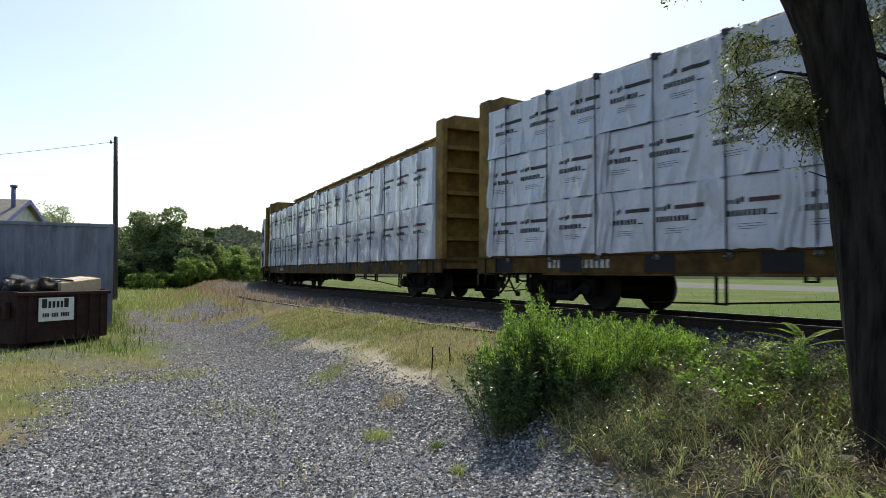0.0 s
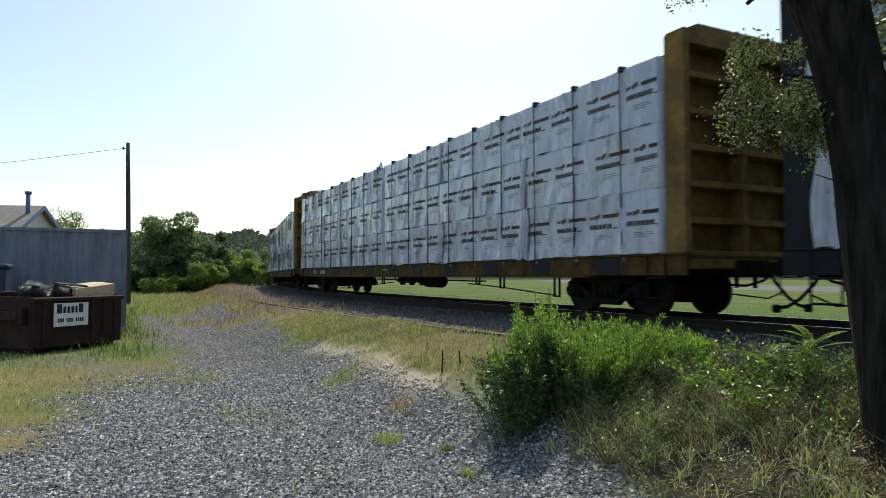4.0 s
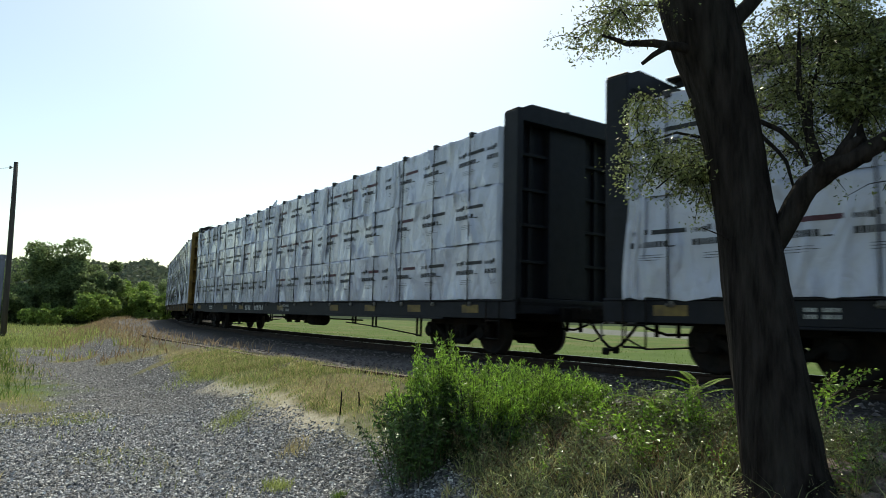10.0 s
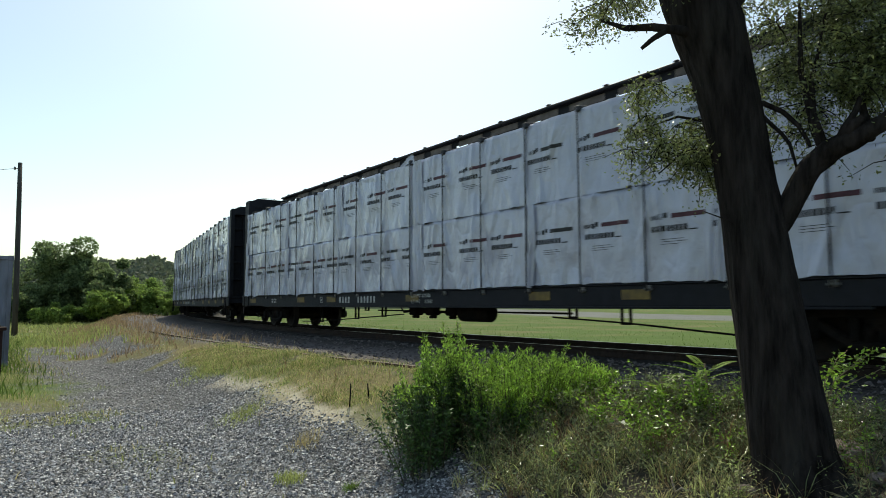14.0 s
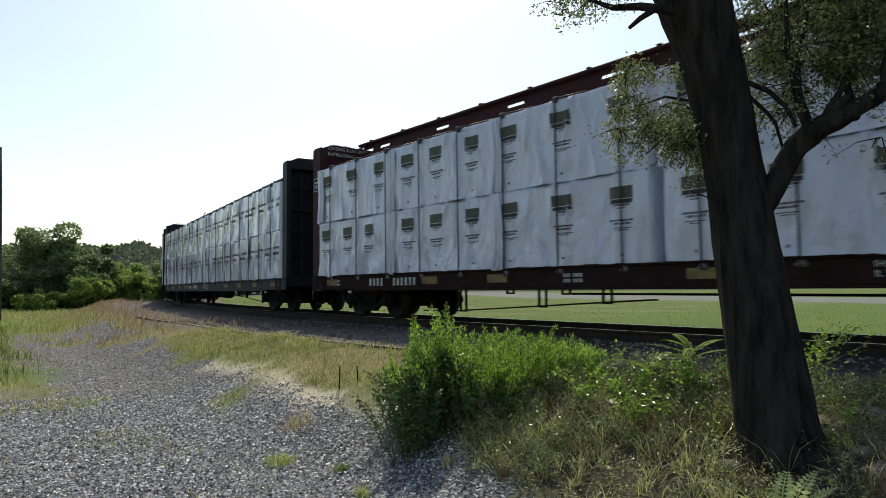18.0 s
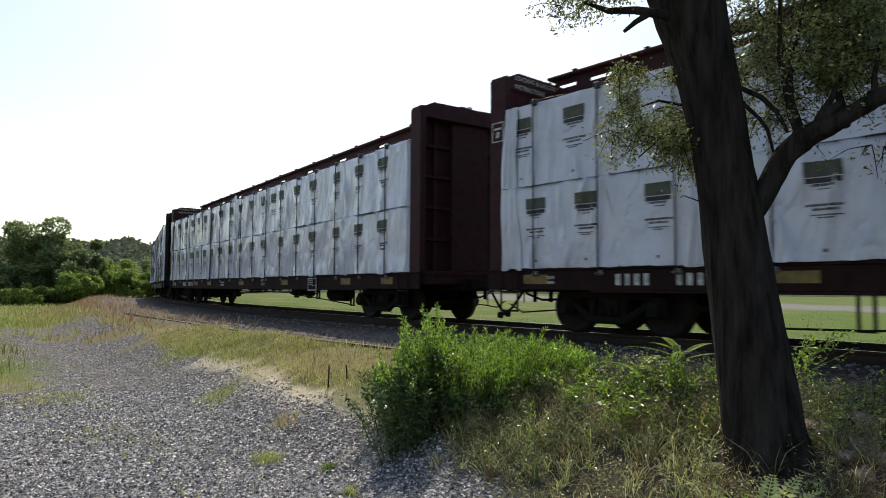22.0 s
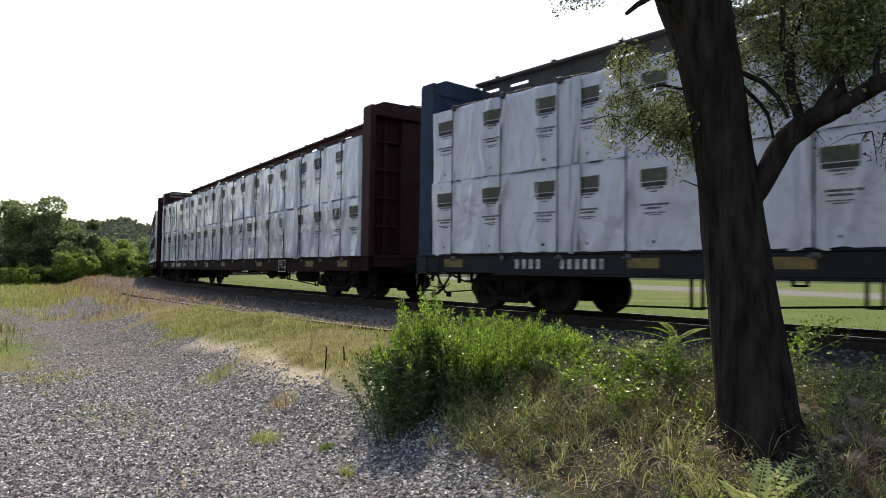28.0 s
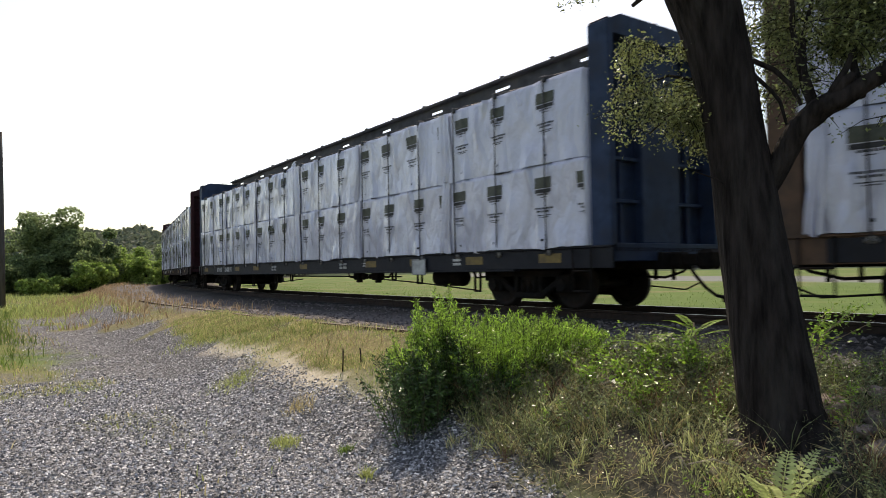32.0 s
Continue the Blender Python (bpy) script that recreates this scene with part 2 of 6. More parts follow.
twig_mat = material("dry twigs", (0.20, 0.15, 0.10), 0.9, 0, 20, 0.4)


# ---- building helpers ----
def part(name, bm, mat, parent, label=""):
    me = bpy.data.meshes.new(name)
    bm.to_mesh(me)
    bm.free()
    return mesh_part(name, me, mat, parent, label)


def mesh_part(name, me, mat, parent, label=""):
    if not me.materials:
        for m in (mat if isinstance(mat, (list, tuple)) else (mat,)):
            me.materials.append(m)
    ob = new(name, me)
    if parent:
        ob.parent = parent
    return tagged(ob, label)


def empty(name, label, category, group="", at=None):
    ob = new(name)
    ob.empty_display_size = 0.2
    if at is not None:
        ob.matrix_world = at
    return tagged(ob, label, category, group)


def box(bm, x0, x1, y0, y1, z0, z1, m=None, bevel=0.0, mat=0):
    """A block between two corners, turned by m, with broken edges."""
    made = bmesh.ops.create_cube(bm, size=1)["verts"]
    t = Matrix.Translation(((x0 + x1) / 2, (y0 + y1) / 2, (z0 + z1) / 2)) @ Matrix.Diagonal((x1 - x0, y1 - y0, z1 - z0, 1))
    bmesh.ops.transform(bm, matrix=(m @ t) if m else t, verts=made)
    faces = {f for v in made for f in v.link_faces}
    for f in faces:
        f.material_index = mat
    if bevel:
        bmesh.ops.bevel(bm, geom=list({e for v in made for e in v.link_edges}), offset=bevel, segments=1, affect="EDGES")
    return bm


def rod(bm, points, radii, sides=8, mat=0, cap=True):
    """A round bar through points, tapered by radii."""
    pts = [Vector(p) for p in points]
    if not isinstance(radii, (list, tuple)):
        radii = [radii] * len(pts)
    rings = []
    side = None
    for i, p in enumerate(pts):
        d = (pts[min(i + 1, len(pts) - 1)] - pts[max(i - 1, 0)]).normalized()
        if side is None:
            side = d.orthogonal().normalized()
        side = (side - d * side.dot(d)).normalized()
        other = d.cross(side)
        rings.append([bm.verts.new(p + (side * math.cos(a) + other * math.sin(a)) * radii[i]) for a in [2 * math.pi * k / sides for k in range(sides)]])
    for a, b in zip(rings, rings[1:]):
        for k in range(sides):
            f = bm.faces.new((a[k], a[(k + 1) % sides], b[(k + 1) % sides], b[k]))
            f.smooth, f.material_index = True, mat
    if cap:
        for r, flip in ((rings[0], True), (rings[-1], False)):
            f = bm.faces.new(r[::-1] if flip else r)
            f.material_index = mat
    return bm


def raw_mesh(name, verts, faces, smooth=False):
    me = bpy.data.meshes.new(name)
    me.from_pydata(verts, [], faces)
    if smooth:
        me.polygons.foreach_set("use_smooth", [True] * len(me.polygons))
    return me


def blades(rng, places, heights, width, lean=0.5, name="grass"):
    """Bent blades of grass: at each place a tapered strip of two faces."""
    n = len(places)
    p = np.asarray(places, float)
    h = np.asarray(heights, float)[:, None]
    a, b = rng.uniform(0, 2 * np.pi, n), rng.uniform(0, 2 * np.pi, n)
    w = width * rng.uniform(0.6, 1.4, n)[:, None]
    side = np.stack([np.cos(a), np.sin(a), 0 * a], 1) * w
    tip = np.stack([np.cos(b), np.sin(b), 0 * b], 1) * h * lean * rng.uniform(0.2, 1.2, n)[:, None]
    up = np.array([0, 0, 1.0])
    v = np.stack([p - side, p + side, p + side * 0.8 + tip * 0.35 + up * h * 0.6, p - side * 0.8 + tip * 0.35 + up * h * 0.6, p + tip + up * h], 1).reshape(-1, 3)
    i = np.arange(n) * 5
    quads = np.stack([i, i + 1, i + 2, i + 3], 1).tolist()
    tris = np.stack([i + 3, i + 2, i + 4], 1).tolist()
    return raw_mesh(name, v.tolist(), quads + tris)


def leaves(rng, places, length, width, name="foliage", droop=0.3, spread=1.0):
    """Pointed leaves, each a creased diamond of two faces."""
    n = len(places)
    p = np.asarray(places, float)
    d = rng.normal(size=(n, 3)) * [spread, spread, 0.6] - [0, 0, droop]
    d /= np.linalg.norm(d, axis=1, keepdims=True)
    s = np.cross(d, rng.normal(size=(n, 3)))
    s /= np.linalg.norm(s, axis=1, keepdims=True)
    k = rng.uniform(0.6, 1.35, n)[:, None]
    up = np.cross(s, d) * width * 0.25
    v = np.stack([p, p + d * length * k * 0.45 + s * width * k + up, p + d * length * k, p + d * length * k * 0.45 - s * width * k + up], 1).reshape(-1, 3)
    i = np.arange(n) * 4
    return raw_mesh(name, v.tolist(), np.concatenate([np.stack([i, i + 1, i + 2], 1), np.stack([i, i + 2, i + 3], 1)]).tolist())


# ---- the line of the track: a bend that tightens and eases ----
STEP = 0.5
ARC = np.arange(-70, 260.01, STEP)
bend_at = np.clip(ARC, -45, 112) / 50
BEND = (-0.53528 + (-0.42163) * bend_at + 0.30400 * bend_at ** 2) / 100
BEND[ARC > 112] = 0.0
ZERO = int(np.searchsorted(ARC, 0))
TURN = np.concatenate([[0], np.cumsum((BEND[1:] + BEND[:-1]) / 2 * STEP)])
TURN = TURN - TURN[ZERO] + 2.07369
TX = np.concatenate([[0], np.cumsum((np.cos(TURN[1:]) + np.cos(TURN[:-1])) / 2 * STEP)])
TY = np.concatenate([[0], np.cumsum((np.sin(TURN[1:]) + np.sin(TURN[:-1])) / 2 * STEP)])
TX, TY = TX - TX[ZERO] + 1.0992, TY - TY[ZERO] + 17.1469
RAIL = 0.802                            # height of the rail's head
PITCH, TRUCK, HALF = 24.540, 9.15, 11.45   # from car to car, truck centre, bulkhead


def on_track(s, q=0.0):
    """The place s metres along the line and q metres to its left, and the line's heading."""
    x, y, a = np.interp(s, ARC, TX), np.interp(s, ARC, TY), np.interp(s, ARC, TURN)
    return x - np.sin(a) * q, y + np.cos(a) * q, a


def off_track(x, y):
    """Metres to the left of the line (the camera's side), for arrays of places."""
    x, y = np.asarray(x, float), np.asarray(y, float)
    best, dist = np.zeros(x.shape), np.full(x.shape, 1e9)
    along = np.zeros(x.shape)
    for i in range(0, len(ARC), 3):
        dx, dy = x - TX[i], y - TY[i]
        dd = dx * dx + dy * dy
        near = dd < dist
        dist = np.where(near, dd, dist)
        best = np.where(near, -np.sin(TURN[i]) * dx + np.cos(TURN[i]) * dy, best)
        along = np.where(near, ARC[i], along)
    return best, along


def smooth(a, b, v):
    k = np.clip((v - a) / (b - a), 0, 1)
    return k * k * (3 - 2 * k)


def wobble(x, y, scale, seed=0):
    """A cheap smooth unevenness, about -1 to 1."""
    x, y = np.asarray(x) * scale + seed, np.asarray(y) * scale - seed
    return (np.sin(x * 1.3 + np.sin(y * 0.9) * 1.7) + np.sin(y * 1.7 + np.sin(x * 1.1) * 1.3) + np.sin((x + y) * 0.77 + 2.1)) / 3


def ground_height(x, y):
    q, s = off_track(x, y)
    bank = smooth(6.95, 4.95, q + 0.12 * wobble(x, y, 0.6, 3))
    z = bank * (RAIL - 0.20) + 0.09 * smooth(5.3, 4.9, q) * smooth(4.0, 4.5, q) - 0.05 * smooth(4.4, 3.2, q) * smooth(1.4, 2.6, q) + 0.06 * smooth(2.3, 1.6, np.abs(q))
    z = z * (1 - smooth(95, 200, np.hypot(x, y)) * 0.5)
    field = smooth(-1.8, -9, q)
    z = z * (1 - field) + field * 0.30
    return z + 0.018 * wobble(x, y, 1.1) + 0.05 * wobble(x, y, 0.21, 5) * smooth(8, 20, np.hypot(x, y)) + 0.12 * smooth(10, 16, q)


def road_mask(x, y):
    """1 on the gravel drive, 0 in the grass beside it."""
    q, s = off_track(x, y)
    r = np.hypot(x, y)
    edge = 0.35 * wobble(x, y, 0.9, 1) + 0.22 * wobble(x, y, 2.7, 4)
    near_side = np.interp(s, (-14, -11, -9.5, -8, -6, -3.5, -1, 4), (6.6, 6.45, 6.15, 5.95, 6.08, 6.0, 5.75, 5.4))
    far_side = np.interp(s, (-9, -7, -5, -2.5, 0, 12, 20, 40), (13.0, 10.0, 9.0, 8.1, 7.95, 8.3, 8.7, 9.0))
    right = smooth(-0.15, 0.2, q - near_side + edge * 0.45)
    left = smooth(0.8, -0.6, q - far_side + edge * 1.6 + 0.4 * wobble(x, y, 3.3, 6))
    ends = smooth(31, 24.5, r + 1.5 * wobble(x, y, 0.5, 9))
    tuft = smooth(0.50, 0.72, wobble(x, y, 1.35, 8) + 0.2 * wobble(x, y, 4, 2)) * smooth(5.6, 9.5, r)
    return np.clip(right * left * ends * (1 - 0.85 * tuft), 0, 1)


def sand_mask(x, y):
    """1 on the worn pale patches between the drive and the verge."""
    q, s = off_track(x, y)
    rough = 0.10 * wobble(x, y, 2.9, 7) + 0.10 * wobble(x, y, 7, 3) + 0.05 * wobble(x, y, 17, 5)
    upper = smooth(0.30, 0.06, np.abs(q - 5.88) + rough) * smooth(-6.0, -5.2, s) * smooth(-3.4, -4.4, s)
    lower = smooth(0.32, 0.06, np.abs(q - np.interp(s, (-8.6, -5.4), (6.02, 6.22))) + rough) * smooth(-8.9, -7.8, s) * smooth(-5.0, -6.0, s)
    return np.maximum(upper, lower)


# ---- the ground: one sheet to the horizon ----
def ground_material():
    m = bpy.data.materials.new("ground")
    m.use_nodes = True
    nt = m.node_tree
    n, ln = nt.nodes, nt.links
    b = n["Principled BSDF"]
    b.inputs["Roughness"].default_value, b.inputs["Specular IOR Level"].default_value = 0.95, 0.12
    geo = n.new("ShaderNodeNewGeometry")

    def noise_color(scale, lo, hi, detail=6, a=0.35, z=0.65):
        t = n.new("ShaderNodeTexNoise")
        t.inputs["Scale"].default_value, t.inputs["Detail"].default_value, t.inputs["Roughness"].default_value = scale, detail, 0.7
        ln.new(geo.outputs["Position"], t.inputs["Vector"])
        r = n.new("ShaderNodeValToRGB")
        r.color_ramp.elements[0].position, r.color_ramp.elements[1].position = a, z
        r.color_ramp.elements[0].color, r.color_ramp.elements[1].color = (*lo, 1), (*hi, 1)
        ln.new(t.outputs[0], r.inputs[0])
        return r.outputs[0]

    def mix(f, a, c):
        x = n.new("ShaderNodeMix")
        x.data_type = "RGBA"
        if isinstance(f, float):
            x.inputs[0].default_value = f
        else:
            ln.new(f, x.inputs[0])
        ln.new(a, x.inputs[6])
        ln.new(c, x.inputs[7])
        return x.outputs[2]

    def mask(name):
        a = n.new("ShaderNodeAttribute")
        a.attribute_name = name
        return a.outputs["Fac"]

    vor = n.new("ShaderNodeTexVoronoi")
    vor.inputs["Scale"].default_value = 34
    ln.new(geo.outputs["Position"], vor.inputs["Vector"])
    ramp = n.new("ShaderNodeValToRGB")
    ramp.color_ramp.elements[0].color, ramp.color_ramp.elements[1].color = (0.010, 0.010, 0.012, 1), (0.50, 0.49, 0.50, 1)
    for at, grey in ((0.45, 0.065), (0.72, 0.18), (0.9, 0.34)):
        ramp.color_ramp.elements.new(at).color = (grey, grey * 0.98, grey * 1.02, 1)
    sep = n.new("ShaderNodeSeparateColor")
    ln.new(vor.outputs["Color"], sep.inputs[0])
    ln.new(sep.outputs[0], ramp.inputs[0])
    gravel = mix(0.4, ramp.outputs[0], mix(0.5, noise_color(0.7, (0.085, 0.082, 0.083), (0.165, 0.16, 0.163)), noise_color(55, (0.01, 0.01, 0.011), (0.30, 0.295, 0.30))))
    soil = mix(0.5, noise_color(6.0, (0.016, 0.014, 0.012), (0.05, 0.044, 0.037)), noise_color(40, (0.008, 0.007, 0.006), (0.13, 0.115, 0.10)))
    green = mix(0.4, noise_color(0.5, (0.068, 0.115, 0.024), (0.105, 0.155, 0.036)), noise_color(14, (0.045, 0.075, 0.016), (0.125, 0.175, 0.045)))
    dry = mix(0.5, noise_color(1.5, (0.11, 0.10, 0.042), (0.27, 0.22, 0.10)), noise_color(18, (0.05, 0.046, 0.022), (0.33, 0.27, 0.14)))
    sand = noise_color(9, (0.40, 0.34, 0.25), (0.60, 0.54, 0.44))
    stone = mix(0.5, noise_color(30, (0.035, 0.030, 0.030), (0.21, 0.187, 0.185)), noise_color(2, (0.10, 0.09, 0.088), (0.17, 0.155, 0.15)))
    # Greasy track bed, also painted darker for the train's shade.
    oily_shade = noise_color(24, (0.012, 0.011, 0.010), (0.075, 0.066, 0.06))
    pale = noise_color(0.4, (0.14, 0.145, 0.135), (0.19, 0.19, 0.185))
    c = mix(mask("dry"), green, dry)
    c = mix(mask("soil"), c, soil)
    c = mix(mask("gravel"), c, gravel)
    c = mix(mask("sand"), c, sand)
    c = mix(mask("ballast"), c, stone)
    c = mix(mask("oily_shade"), c, oily_shade)
    c = mix(mask("pale"), c, pale)
    ln.new(c, b.inputs["Base Color"])
    bp = n.new("ShaderNodeBump")
    bp.inputs["Strength"].default_value, bp.inputs["Distance"].default_value = 0.9, 0.02
    rough = n.new("ShaderNodeTexNoise")
    rough.inputs["Scale"].default_value, rough.inputs["Detail"].default_value = 22, 8
    ln.new(geo.outputs["Position"], rough.inputs["Vector"])
    relief = n.new("ShaderNodeMix")
    ln.new(mask("gravel"), relief.inputs[0])
    ln.new(rough.outputs[0], relief.inputs[2])
    ln.new(vor.outputs["Distance"], relief.inputs[3])
    ln.new(relief.outputs[0], bp.inputs["Height"])
    ln.new(bp.outputs[0], b.inputs["Normal"])
    return m


def grid_axis(a, b, step):
    """Lines close together from a to b and ever wider apart beyond, out to the horizon."""
    out = [step]
    while sum(out) < 3000:
        out.append(out[-1] * 1.075)
    out = np.cumsum(out)
    return np.concatenate([a - out[::-1], np.arange(a, b + step / 2, step), b + out])


def build_ground():
    gx, gy = grid_axis(-11.0, 5.0, 0.085), grid_axis(2.0, 22.0, 0.085)
    x, y = np.meshgrid(gx, gy)
    x, y = x.ravel(), y.ravel()
    z = ground_height(x, y)
    i = np.arange(len(gx) * len(gy)).reshape(len(gy), len(gx))
    f = np.stack([i[:-1, :-1].ravel(), i[:-1, 1:].ravel(), i[1:, 1:].ravel(), i[1:, :-1].ravel()], 1)
    me = raw_mesh("ground", np.stack([x, y, z], 1).tolist(), f.tolist(), True)
    q, s = off_track(x, y)
    r = np.hypot(x, y)
    road = road_mask(x, y)
    sand = sand_mask(x, y)
    yard = smooth(7.6, 8.6, q) * smooth(13.5, 10.5, q) * smooth(17, 13, r) * smooth(0.0, 0.5, wobble(x, y, 1.5, 27) + 0.45 * wobble(x, y, 4.7, 2))
    masks = {
        "gravel": np.maximum(road, 0.5 * yard),
        "dry": np.clip(0.42 + 0.5 * smooth(7.2, 6.2, q) * smooth(0, 6, s) + 0.45 * smooth(7.8, 8.6, q) * smooth(14, 10, r) + 0.6 * wobble(x, y, 0.7, 2) + 0.2 * smooth(8, 5, q) - smooth(0, -4, q) - 0.4 * smooth(12, 18, q), 0, 1),
        "soil": smooth(6.7, 6.3, q) * smooth(4.6, 4.9, q) * smooth(-8.0, -9.4, s) * 0.95,
        "sand": sand * 0.9,
        "ballast": smooth(5.15, 4.8, q + 0.2 * wobble(x, y, 1.5, 6)) * smooth(-2.6, -2.2, q),
        # Band under the train where grease and its painted shade darken the ballast.
        "oily_shade": smooth(2.5, 1.7, np.abs(q + 0.15 * wobble(x, y, 1.2, 5))),
        "pale": smooth(-36, -38, q) * smooth(-58, -56, q) * smooth(-60, -40, y),
    }
    for name, v in masks.items():
        me.attributes.new(name, "FLOAT", "POINT").data.foreach_set("value", np.asarray(v, np.float32))
    return tagged(mesh_part("ground", me, ground_material(), None), "gravel drive and rough grass beside a railway bank", "ground", kind="structure")


build_ground()


# ---- track: rails, ties ----
def rail_strip(name, s0, s1, q, top, parent, label="", drift=((0, 1), (0, 0)), metal=None, sink=((0, 1), (0, 0))):
    prof = [(-0.07, -0.17), (-0.07, -0.155), (-0.012, -0.14), (-0.012, -0.045), (-0.036, -0.035), (-0.036, -0.004), (-0.03, 0), (0.03, 0),
            (0.036, -0.004), (0.036, -0.035), (0.012, -0.045), (0.012, -0.14), (0.07, -0.155), (0.07, -0.17)]
    ss = np.arange(s0, s1 + 0.01, 1.0)
    v, f, n = [], [], len(prof)
    for s in ss:
        for w, h in prof:
            x, y, a = on_track(s, q + w + np.interp(s, *drift))
            v.append((x, y, top + h - np.interp(s, *sink)))
    for i in range(len(ss) - 1):
        for j in range(n - 1):
            f.append((i * n + j, i * n + j + 1, (i + 1) * n + j + 1, (i + 1) * n + j))
    me = raw_mesh(name, v, f)
    me.materials.append(metal or rail_mat)
    me.materials.append(old_top_mat if metal else rail_top_mat)
    me.polygons.foreach_set("material_index", [1 if (j % (n - 1)) == 6 else 0 for j in range(len(f))])
    return mesh_part(name, me, rail_mat, parent, label)


winch_mat = material("worn winch steel", (0.20, 0.19, 0.18), 0.7, 0.2, 14, 0.4, (0.05, 0.04, 0.035), 6, 0.5)
dust_mat = material("dusty steel", (0.15, 0.13, 0.125), 0.8, 0, 8, 0.3, (0.08, 0.065, 0.06), 3, 0.5)
metal_mat = material("dull metal", (0.25, 0.25, 0.26), 0.45, 0.7, 10, 0.2)
track = tagged(empty("railway_track", "main railway track of worn steel rails on dark ties", "track"), kind="structure")
for side in (-0.754, 0.754):
    rail_strip("rail", -60, 180, side, RAIL, track, "rusty steel rail with a worn bright head")
old_track = tagged(empty("old_track", "rusty single rail of a disused siding in gravel", "track"), kind="structure")
OLD = ((-40, -11, -3, 8), (4.5, 4.58, 4.76, 4.84))
rail_strip("rail", -40, 8, 0.0, RAIL - 0.035, old_track, "rusty rail half hidden in weeds", OLD, old_rail_mat, ((-11, -3), (0, 0.06)))
tie_bm = bmesh.new()
box(tie_bm, -0.115, 0.115, -1.3, 1.3, -0.09, 0.09, None, 0.012)
tie_me = bpy.data.meshes.new("tie")
tie_bm.to_mesh(tie_me)
tie_bm.free()
tie_rng = random.Random(4)
for k in range(230):
    s = -24 + k * 0.53
    x, y, a = on_track(s, tie_rng.uniform(-0.03, 0.03))
    t = mesh_part("tie", tie_me, tie_mat, track)
    t.matrix_world = pose(x, y, RAIL - 0.255 + tie_rng.uniform(-0.01, 0.01), 0, 0, math.degrees(a) + tie_rng.uniform(-1.5, 1.5))
for k in range(18):
    s = -18 + k * 0.62
    x, y, a = on_track(s, np.interp(s, *OLD) - 0.7 + tie_rng.uniform(-0.1, 0.1))
    t = mesh_part("tie", tie_me, tie_mat, old_track)
    t.matrix_world = pose(x, y, RAIL - 0.36 + tie_rng.uniform(-0.02, 0.02), tie_rng.uniform(-2, 2), 0, math.degrees(a) + tie_rng.uniform(-4, 4))


# ---- the train: centre-beam flatcars under wrapped board ----
def car_place(k, t):
    """Metres along the line of car k's middle at time t."""
    a = (t - 16) / 16
    s = sum(c * a ** i for i, c in enumerate((8.0042, 6.8443, 0.0869, 0.2066, 0.0131, -0.0706))) * 10
    return s - k * PITCH + CAR_OFF.get(k, 0.0)


CAR_OFF = {7: -0.7, 0: -0.19, 1: -0.01, 2: 0.24, 3: 0.12, 4: 0.15, 5: -0.12, 6: -0.19}


def car_pose(k, t):
    s = car_place(k, t)
    ax, ay, _ = on_track(s + TRUCK)
    bx, by, _ = on_track(s - TRUCK)
    return pose((ax + bx) / 2, (ay + by) / 2, RAIL, 0, 0, math.degrees(math.atan2(ay - by, ax - bx)))


TIMES = [i * 0.5 for i in range(65)]
KEYED = []                    # thing, car, its pose on the car
SPUN = []                     # wheelset, car, its pose in the truck
SWUNG = []                    # truck, car, end

DECK = 1.02


def shared(name, build):
    bm = bmesh.new()
    build(bm)
    me = bpy.data.meshes.new(name)
    bm.to_mesh(me)
    bm.free()
    return me


def wheel_profile(bm):
    prof = [(0.0, 0.045), (0.12, 0.05), (0.16, 0.035), (0.33, 0.03), (0.36, 0.062), (0.42, 0.06), (0.43, -0.045), (0.455, -0.055), (0.45, -0.075), (0.36, -0.075), (0.33, -0.02), (0.16, -0.03), (0.0, -0.04)]
    for side in (-1, 1):
        rings = []
        for k in range(28):
            a = 2 * math.pi * k / 28
            rings.append([bm.verts.new((r * math.cos(a), side * (0.76 + h), r * math.sin(a))) for r, h in prof])
        for k in range(28):
            u, w = rings[k], rings[(k + 1) % 28]
            for j in range(len(prof) - 1):
                bm.faces.new((u[j], u[j + 1], w[j + 1], w[j])).smooth = 2 < j < 8
    rod(bm, [(0, -1.02, 0), (0, 1.02, 0)], 0.075, 12)
    bmesh.ops.remove_doubles(bm, verts=bm.verts, dist=1e-5)
    bmesh.ops.recalc_face_normals(bm, faces=bm.faces)


def side_frame(bm):
    for x in (-0.86, 0.86):
        box(bm, x - 0.17, x + 0.17, 0.93, 1.09, 0.29, 0.60, None, 0.03)
        rod(bm, [(x, 1.02, 0.42), (x, 1.16, 0.42)], 0.11, 14)
    box(bm, -0.80, 0.80, 0.95, 1.07, 0.56, 0.70, None, 0.03)
    box(bm, -0.36, 0.36, 0.94, 1.08, 0.17, 0.29, None, 0.03)
    for sx in (-1, 1):
        box(bm, -0.30, 0.30, 0.955, 1.065, -0.055, 0.055, pose(sx * 0.56, 0, 0.39, 0, sx * -32, 0), 0.02)
        box(bm, sx * 0.30 - 0.05, sx * 0.30 + 0.05, 0.95, 1.07, 0.28, 0.58, None, 0.015)
    for sx in (-0.15, 0, 0.15):
        rod(bm, [(sx, 1.01, 0.28), (sx, 1.01, 0.50)], 0.06, 10)


WHEELSET = shared("wheelset", wheel_profile)
FRAME_SIDE = shared("side_frame", side_frame)


